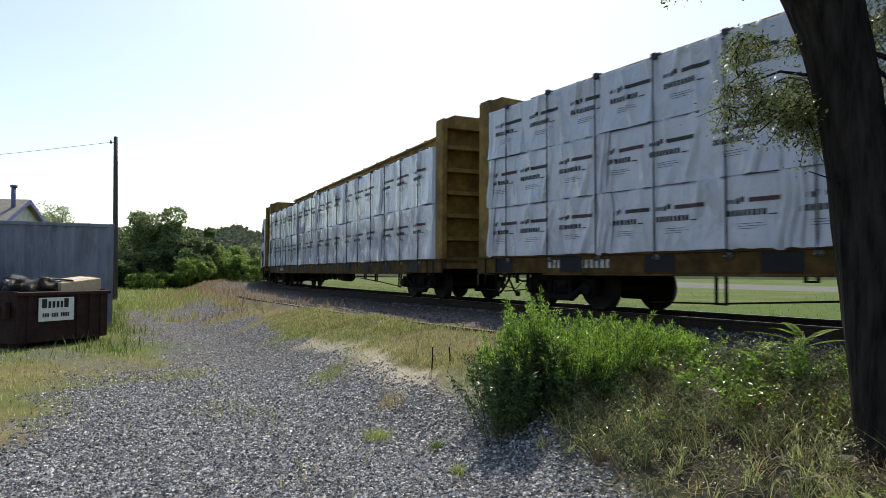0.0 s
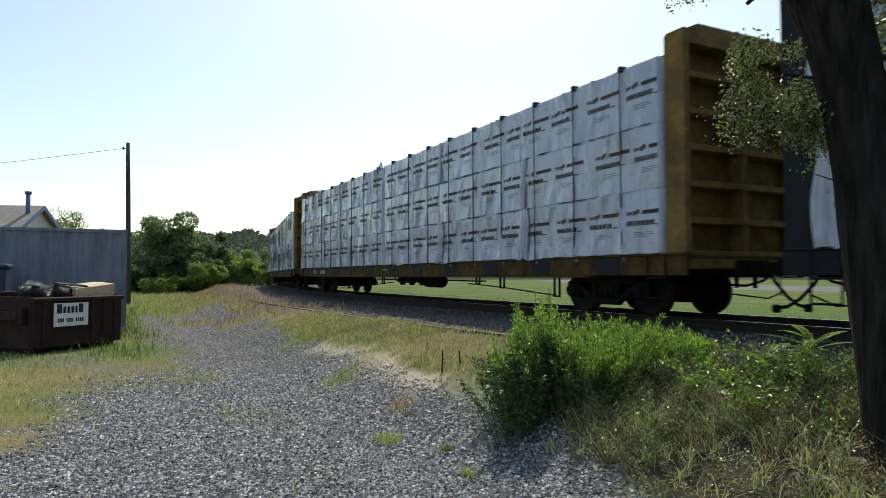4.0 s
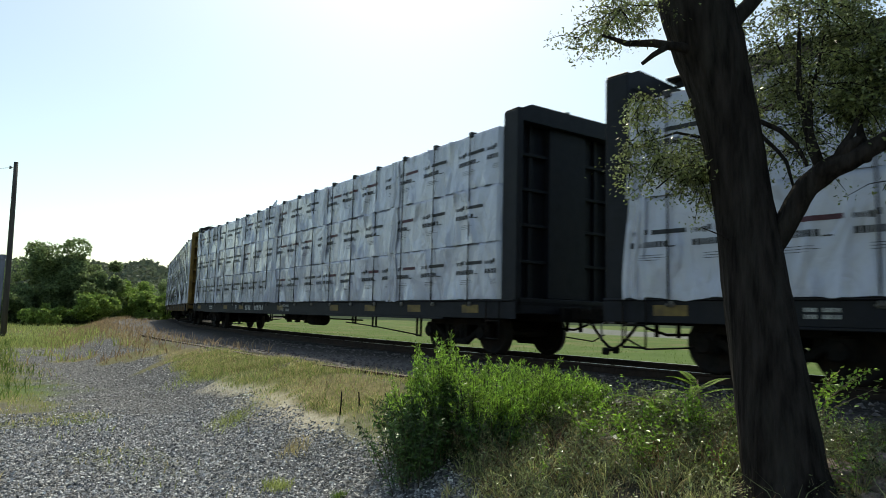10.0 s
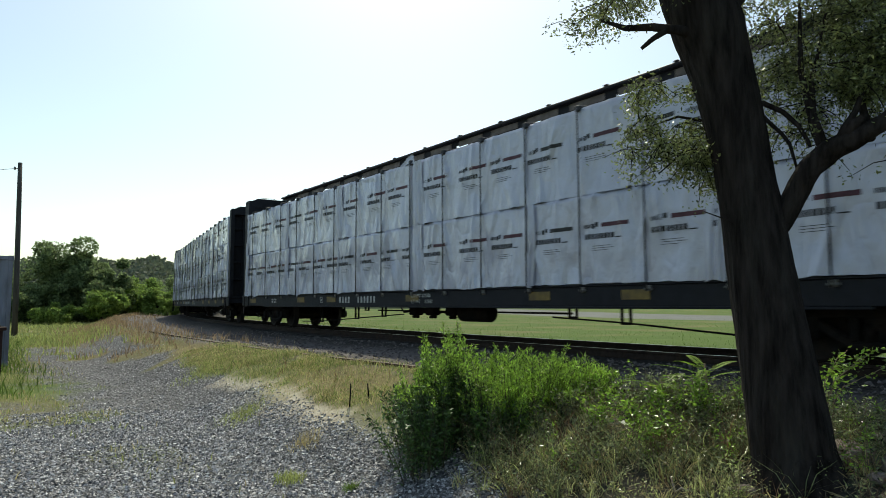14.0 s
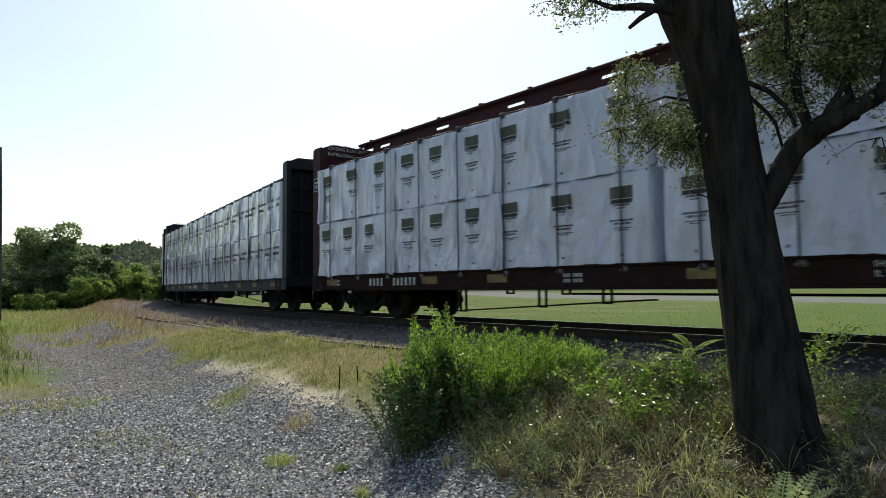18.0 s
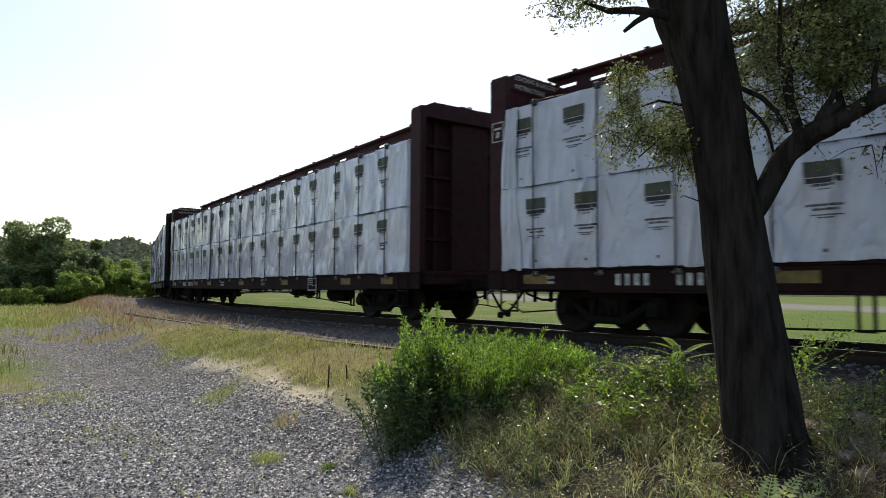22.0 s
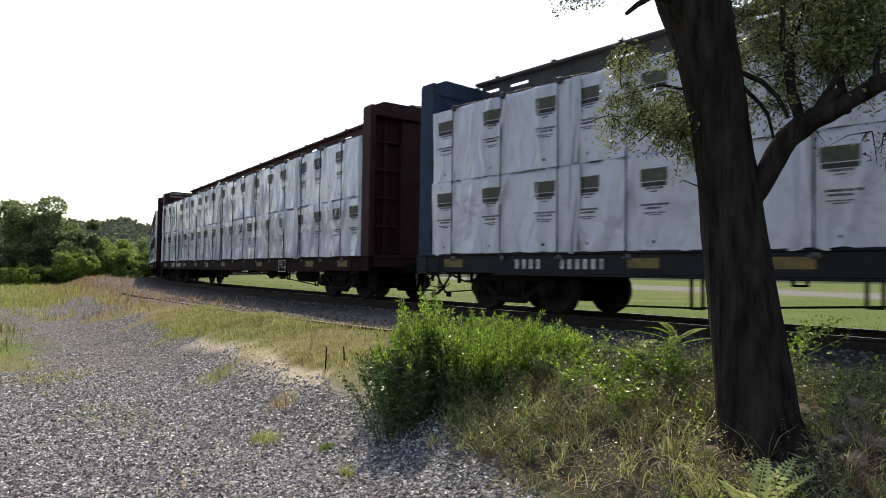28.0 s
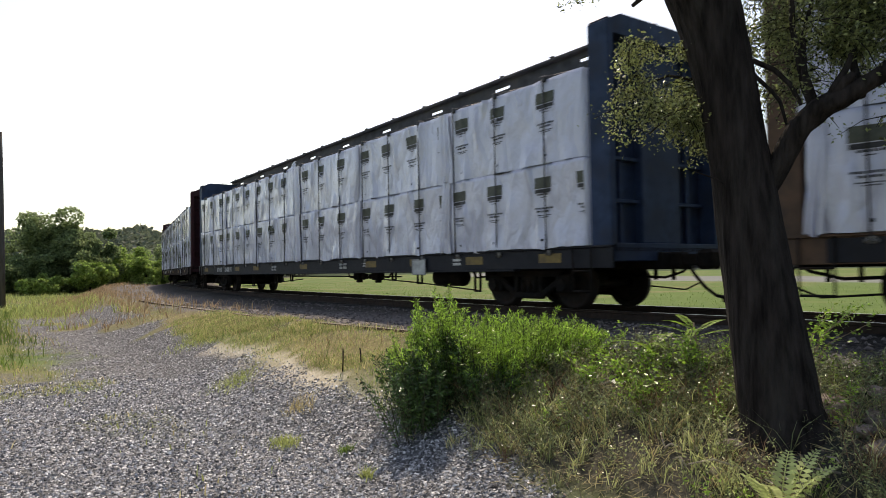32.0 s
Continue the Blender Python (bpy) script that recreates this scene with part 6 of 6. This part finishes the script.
def build_scraps():
    for x, y, a, w in ((1.98, 5.0, 20, 0.07), (1.62, 4.62, -35, 0.05), (1.28, 5.1, 60, 0.045), (0.75, 5.25, 10, 0.04)):
        z = float(ground_height(np.array([x]), np.array([y]))[0])
        verts = [(w * (i / 4 - 0.5), 0.6 * w * (j / 3 - 0.5), 0.3 * w * noise.noise((i * 0.8, j * 0.9, x * 5))) for j in range(4) for i in range(5)]
        faces = [(j * 5 + i, j * 5 + i + 1, j * 5 + i + 6, j * 5 + i + 5) for j in range(3) for i in range(4)]
        ob = tagged(mesh_part("paper_scrap", raw_mesh("paper_scrap", verts, faces, True), board_white, None), "crumpled white scrap of paper among the weeds", "litter", "scraps of paper")
        ob.matrix_world = pose(x, y, z + 0.05, 25, 10, a)


build_scraps()
stick_mat = material("dead wood", (0.34, 0.29, 0.24), 0.9, 0, 20, 0.3)
build_sticks()


def scatter(rng, n, x0, x1, y0, y1, keep):
    x, y = rng.uniform(x0, x1, n), rng.uniform(y0, y1, n)
    q, s = off_track(x, y)
    k = keep(x, y, q, s) > rng.uniform(0, 1, n)
    x, y = x[k], y[k]
    return np.stack([x, y, ground_height(x, y) - 0.01], 1)


def stuff(name, me, mat, label, category):
    return tagged(mesh_part(name, me, mat, None), label, category, kind="stuff")


grass_brown = leaf_material("brown grass", (0.36, 0.26, 0.16), 0.4, 0.35)


def build_weeds():
    rng = np.random.default_rng(8)

    def bank(x, y, q, s):
        clear = 0.08 + 0.92 * smooth(0.2, 0.45, np.hypot(x - 2.45, y - 3.6)) * smooth(0.08, 0.2, np.hypot(x - 1.75, y - 4.2))
        return smooth(6.6, 6.25, q + 0.2 * wobble(x, y, 2, 3)) * (0.1 + 0.9 * smooth(0.75, 1.0, x)) * smooth(4.95, 5.25, q) * smooth(-6.6, -7.6, s) * clear * np.clip(0.22 + 0.78 * smooth(-0.4, 0.25, wobble(x, y, 3.6, 12)), 0, 1)

    for mat, n, lo, hi, wide, label in ((leaf_weed, 17000, 0.04, 0.22, 0.0030, "tangled green weeds and grass on the bank"), (leaf_weed_dark, 10000, 0.05, 0.24, 0.0034, "dark green grass among the weeds"),
                                        (grass_pale, 15000, 0.04, 0.21, 0.0030, "pale grass tufts along the gravel's edge"), (weed_red, 5000, 0.08, 0.34, 0.0024, "reddish dry stalks among the weeds"), (grass_dry, 11000, 0.03, 0.18, 0.0026, "dry straw stalks among the weeds")):
        root = scatter(rng, n // 11, 0.2, 5.2, 1.4, 7.2, bank)
        p = np.repeat(root, 16, 0)
        p[:, :2] += rng.normal(size=(len(p), 2)) * 0.026
        p[:, 2] = ground_height(p[:, 0], p[:, 1]) - 0.01
        stuff("weeds", blades(rng, p, rng.uniform(lo, hi, len(p)) * np.repeat(rng.uniform(0.45, 1.25, len(root)), 16), wide, 1.3), mat, label, "weeds")
    lush = scatter(rng, 2200, 2.1, 3.4, 4.3, 6.0, lambda x, y, q, s: smooth(4.72, 4.9, q) * smooth(5.75, 5.45, q) * smooth(5.6, 5.2, y))
    lush = np.concatenate([lush, scatter(rng, 1700, 2.85, 4.4, 2.5, 4.3, lambda x, y, q, s: smooth(4.3, 4.6, q) * smooth(5.7, 5.3, q) * (0.2 + 0.8 * smooth(-0.3, 0.3, wobble(x, y, 3.1, 4))))])
    p = np.concatenate([scatter(rng, 4200, 0.3, 4.5, 2.2, 7.0, bank), lush])
    pts, stems = ([], [], []), bmesh.new()
    for i, (x, y, z) in enumerate(p):
        kind = 0 if wobble(x, y, 1.7, 31) > (0.1 if i < len(p) - len(lush) else 0.5) else 1
        if rng.uniform() < 0.1:
            kind = 2
        h = rng.uniform(0.08, 0.30) * (1.0 + 0.35 * float(smooth(4.2, 5.2, np.array(y)))) * (0.75 if kind == 1 else 1.0)
        e = np.array([x, y, z]) + [rng.normal() * 0.06, rng.normal() * 0.06, h]
        rod(stems, [(x, y, z), tuple(e)], [0.003, 0.0015], 3, cap=False)
        m = int(130 * h) + 10
        k = rng.uniform(0.15, 1, m)[:, None]
        pts[kind].append(np.array([x, y, z]) + (e - [x, y, z]) * k + rng.normal(size=(m, 3)) * 0.022)
    me = bpy.data.meshes.new("weed_stems")
    stems.to_mesh(me)
    stems.free()
    stuff("weed_stems", me, twig_mat, "thin brown weed stems on the bank", "weeds")
    for got, mat, big, label in zip(pts, (leaf_weed, leaf_weed_dark, leaf_bush), (0.023, 0.027, 0.026), ("small dull green weed leaves on the bank", "dark weed leaves on the bank", "bright young weed leaves on the bank")):
        stuff("weed_leaves", leaves(rng, np.concatenate(got), big, big * 0.19, "weed_leaves", -0.1), mat, label, "weeds")
    p = scatter(rng, 22000, 0.9, 4.8, 1.8, 6.0, lambda x, y, q, s: smooth(6.7, 6.3, q) * smooth(4.8, 5.0, q) * (0.3 + 0.7 * smooth(0.0, 0.5, wobble(x, y, 1.9, 5))))
    straw = scatter(rng, 9000, 0.9, 4.2, 1.8, 5.2, lambda x, y, q, s: smooth(6.75, 6.4, q) * smooth(5.1, 5.4, q))
    stuff("straw", leaves(rng, straw + [0, 0, 0.02], 0.09, 0.0022, "straw", 0.0), grass_dry, "pale broken straw lying among the weeds", "litter")
    stuff("litter", leaves(rng, p + [0, 0, 0.015], 0.035, 0.007, "litter", 0.0), twig_mat, "dead leaves and bark litter under the tree", "litter")

    for x, y, r, n, mat, label in ((-0.65, 6.03, 0.13, 260, grass_mixed, "small yellowing grass tuft in the gravel"), (-0.12, 5.62, 0.05, 70, grass_green, "small green weed tuft in the gravel"),
                                   (-0.62, 7.10, 0.16, 200, grass_dry, "patch of dry straw in the gravel"), (-1.55, 8.75, 0.26, 420, grass_mixed, "thin grass patch in the gravel"),
                                   (0.05, 4.95, 0.06, 80, grass_mixed, "small grass tuft beside the weeds"), (-2.9, 12.4, 0.45, 700, grass_mixed, "low grass patch in the middle of the drive")):
        p = np.stack([rng.normal(x, r * 0.5, n), rng.normal(y, r * 0.7, n), np.zeros(n)], 1)
        p[:, 2] = ground_height(p[:, 0], p[:, 1])
        stuff("grass_tuft", blades(rng, p, rng.uniform(0.02, 0.09, n), 0.0035, 1.2), mat, label, "grass")

    def verge(x, y, q, s):
        return (1 - road_mask(x, y)) * smooth(6.15, 5.8, q + 0.2 * wobble(x, y, 1.9, 9)) * smooth(4.45, 4.75, q) * smooth(-9.8, -9.0, s) * (1 - sand_mask(x, y)) * (0.18 + 0.82 * smooth(-0.30, 0.25, wobble(x, y, 1.4, 3) * 0.6 + wobble(x, y, 4.1, 13) * 0.6))

    for mat, n, lo, hi, label in ((grass_mixed, 46000, 0.02, 0.09, "yellowing grass on the verge by the rail"), (grass_green, 18000, 0.02, 0.10, "green grass tufts on the verge"), (grass_dry, 22000, 0.02, 0.12, "dry seeding grass on the verge")):
        p = np.concatenate([scatter(rng, n, -14, 2, 4.5, 42, verge), scatter(rng, n * 3, -4, 1.6, 5, 15, verge)])
        tall = 0.55 + 0.75 * smooth(-0.2, 0.6, wobble(p[:, 0], p[:, 1], 3.3, 23)) * smooth(-0.7, 0.4, wobble(p[:, 0], p[:, 1], 0.9, 5))
        stuff("verge_grass", blades(rng, p, rng.uniform(lo, hi, len(p)) * tall, 0.0038, 1.0), mat, label, "grass")
    p = scatter(rng, 24000, -7, 2.6, 5, 22, lambda x, y, q, s: smooth(4.5, 4.8, q) * smooth(6.0, 5.5, q + 0.2 * wobble(x, y, 2, 6)) * smooth(-9.6, -8.8, s) * smooth(9, 4, s) * (0.2 + 0.8 * smooth(-0.2, 0.4, wobble(x, y, 1.7, 19))))
    for mat, pick, label in ((grass_mixed, 0, "tall yellowing grass over the old rail"), (grass_dry, 1, "tall dry grass over the old rail"), (weed_red, 2, "brown seeding weeds over the old rail")):
        sel = p[pick::3]
        stuff("tall_grass", blades(rng, sel, rng.uniform(0.04, 0.19, len(sel)), 0.0026, 0.8), mat, label, "grass")
    p = scatter(rng, 5000, -22, 4, 4.0, 60, lambda x, y, q, s: smooth(5.2, 4.6, q) * smooth(1.8, 3.2, q) * 0.5 * smooth(0.1, 0.6, wobble(x, y, 1.0, 14)))
    stuff("track_weeds", blades(rng, p, rng.uniform(0.08, 0.35, len(p)), 0.005, 0.6), grass_dry, "brown weeds in the ballast", "weeds")

    def yard(x, y, q, s):
        free = 1 - road_mask(x, y) * (1 - 0.14 * smooth(7.0, 7.8, q) * smooth(-0.2, 0.3, wobble(x, y, 1.6, 17)))
        return free * smooth(6.4, 6.9, q) * (0.28 + 0.72 * smooth(-0.25, 0.3, 0.6 * wobble(x, y, 0.7, 21) + 0.7 * wobble(x, y, 2.6, 15)))

    for mat, n, lo, hi, lush, label in ((grass_mixed, 90000, 0.03, 0.13, 0, "short patchy yard grass beside the gravel"), (grass_dry, 46000, 0.03, 0.13, 0, "dry yellow grass patches in the yard"), (grass_green, 70000, 0.08, 0.42, 1, "tall green grass round the dumpster")):
        p = scatter(rng, n, -16, 1.5, 3.8, 30, (lambda x, y, q, s: yard(x, y, q, s) * (smooth(7.9, 8.7, q + 0.5 * wobble(x, y, 0.8, 2)) * smooth(12.0, 14.0, np.hypot(x, y)) * np.maximum(smooth(-7.3, -6.6, x), smooth(14.8, 15.6, y)))) if lush else yard)
        stuff("yard_grass", blades(rng, p, rng.uniform(lo, hi, len(p)) * rng.uniform(0.6, 1.0, len(p)), 0.005 if not lush else 0.008, 0.6), mat, label, "grass")
    p = np.concatenate([scatter(rng, 26000, -48, -6, 26, 72, lambda x, y, q, s: (1 - road_mask(x, y)) * smooth(5.0, 7.0, q)), scatter(rng, 9000, -16, -3, 19, 34, lambda x, y, q, s: (1 - road_mask(x, y)) * smooth(5.0, 6.0, q))])
    stuff("far_grass", blades(rng, p, rng.uniform(0.08, 0.34, len(p)), 0.014, 0.6), grass_mixed, "long pale grass at the end of the drive", "grass")
    p = scatter(rng, 46000, -24, -2, 14, 62, lambda x, y, q, s: (1 - road_mask(x, y)) * (0.25 * smooth(2.4, 3.0, q) + 0.75 * smooth(4.2, 4.9, q)) * smooth(8.4, 6.2, q) * smooth(0, 4, s))
    stuff("far_grass", blades(rng, p, rng.uniform(0.06, 0.30, len(p)), 0.010, 0.7), grass_brown, "brown dry grass between the drive's end and the rail", "grass")
    p = scatter(rng, 40000, -18, 45, -6, 75, lambda x, y, q, s: smooth(-2.3, -3.2, q) * smooth(-44, -20, q) * (1.0 - 0.5 * smooth(-6, -20, q)))
    stuff("field_grass", blades(rng, p, rng.uniform(0.03, 0.10, len(p)), 0.008, 0.9), grass_field, "green meadow grass beyond the track", "grass")


build_weeds()


def stones(rng, p, size, name):
    """Angular stones, eight faces each."""
    n = len(p)
    base = np.array([[1, 0, 0], [-1, 0, 0], [0, 1, 0], [0, -1, 0], [0, 0, 1], [0, 0, -1]], float)
    tri = np.array([[0, 2, 4], [2, 1, 4], [1, 3, 4], [3, 0, 4], [2, 0, 5], [1, 2, 5], [3, 1, 5], [0, 3, 5]])
    a = rng.uniform(0, 6.28, n)
    sc = size[:, None, None] * rng.uniform(0.55, 1.35, (n, 6, 1)) * np.array([1.25, 0.9, 0.65])
    v = base[None] * sc + rng.normal(size=(n, 6, 3)) * size[:, None, None] * 0.22
    c, s = np.cos(a)[:, None], np.sin(a)[:, None]
    v = np.stack([v[..., 0] * c - v[..., 1] * s, v[..., 0] * s + v[..., 1] * c, v[..., 2]], -1) + p[:, None]
    f = (tri[None] + (np.arange(n) * 6)[:, None, None]).reshape(-1, 3)
    return raw_mesh(name, v.reshape(-1, 3).tolist(), f.tolist())


def build_stones():
    rng = np.random.default_rng(2)

    def drive(x, y, q, s):
        r = np.hypot(x, y)
        return smooth(2.6, 3.4, y + 0.3 * wobble(x, y, 2, 2)) * (road_mask(x, y) * 0.85 + 0.3 * (1 - road_mask(x, y)) * smooth(6.4, 6.9, q) * smooth(10.2, 8.0, q)) * np.clip(5.2 / np.maximum(r, 1), 0, 1) ** 1.2

    p = scatter(rng, 230000, -6.5, 1.6, 2.6, 10, drive)
    size = rng.uniform(0.005, 0.014, len(p)) * (1 + 0.05 * np.hypot(p[:, 0], p[:, 1]))
    more = scatter(rng, 120000, -12, 1.0, 7.0, 30, lambda x, y, q, s: road_mask(x, y) * np.clip(9 / np.maximum(np.hypot(x, y), 1), 0, 1) ** 1.5)
    p = np.concatenate([p, more])
    size = np.concatenate([size, rng.uniform(0.008, 0.018, len(more))])
    stuff("gravel", stones(rng, p + [0, 0, 0.012], size, "gravel"), stone_mat, "loose grey crushed stone on the drive", "gravel")
    p = scatter(rng, 26000, -6, 7, 1, 24, lambda x, y, q, s: smooth(4.9, 4.5, q) * smooth(1.0, 1.5, q) * np.clip(9 / np.maximum(np.hypot(x, y), 1), 0, 1))
    stuff("ballast", stones(rng, p + [0, 0, 0.015], rng.uniform(0.018, 0.04, len(p)), "ballast"), ballast_mat, "grey-brown ballast stones between the rails", "gravel")


build_stones()


def build_stakes():
    for x, y, h, lean in ((-0.19, 7.64, 0.26, 2), (0.02, 7.66, 0.18, -3)):
        bm = bmesh.new()
        rod(bm, [(0, 0, -0.05), (0.004, 0, h * 0.5), (0, 0, h)], 0.008, 6)
        z = float(ground_height(np.array([x]), np.array([y]))[0])
        ob = tagged(part("stake", bm, running_gear, None), "thin rusty metal stake in the gravel's edge", "stake", "stakes by the drive")
        ob.matrix_world = pose(x, y, z, lean, lean, 0)


build_stakes()


# ---- what moves ----
def motions():
    for thing, k, place in KEYED:
        walk(thing, [(t, car_pose(k, t) @ place) for t in TIMES])
    for truck, k, end in SWUNG:
        rows = []
        for t in TIMES[::4]:
            x, y, a = on_track(car_place(k, t) + end * TRUCK)
            rows.append((t, car_pose(k, t).inverted() @ pose(x, y, RAIL, 0, 0, math.degrees(a))))
        walk(truck, rows)
    spin = [round(i * 4 / 30, 4) for i in range(241)]
    for wheel, k, x in SPUN:
        walk(wheel, [(t, pose(x, 0, 0.42, 0, math.degrees(car_place(k, t) / 0.42), 0)) for t in spin])


motions()
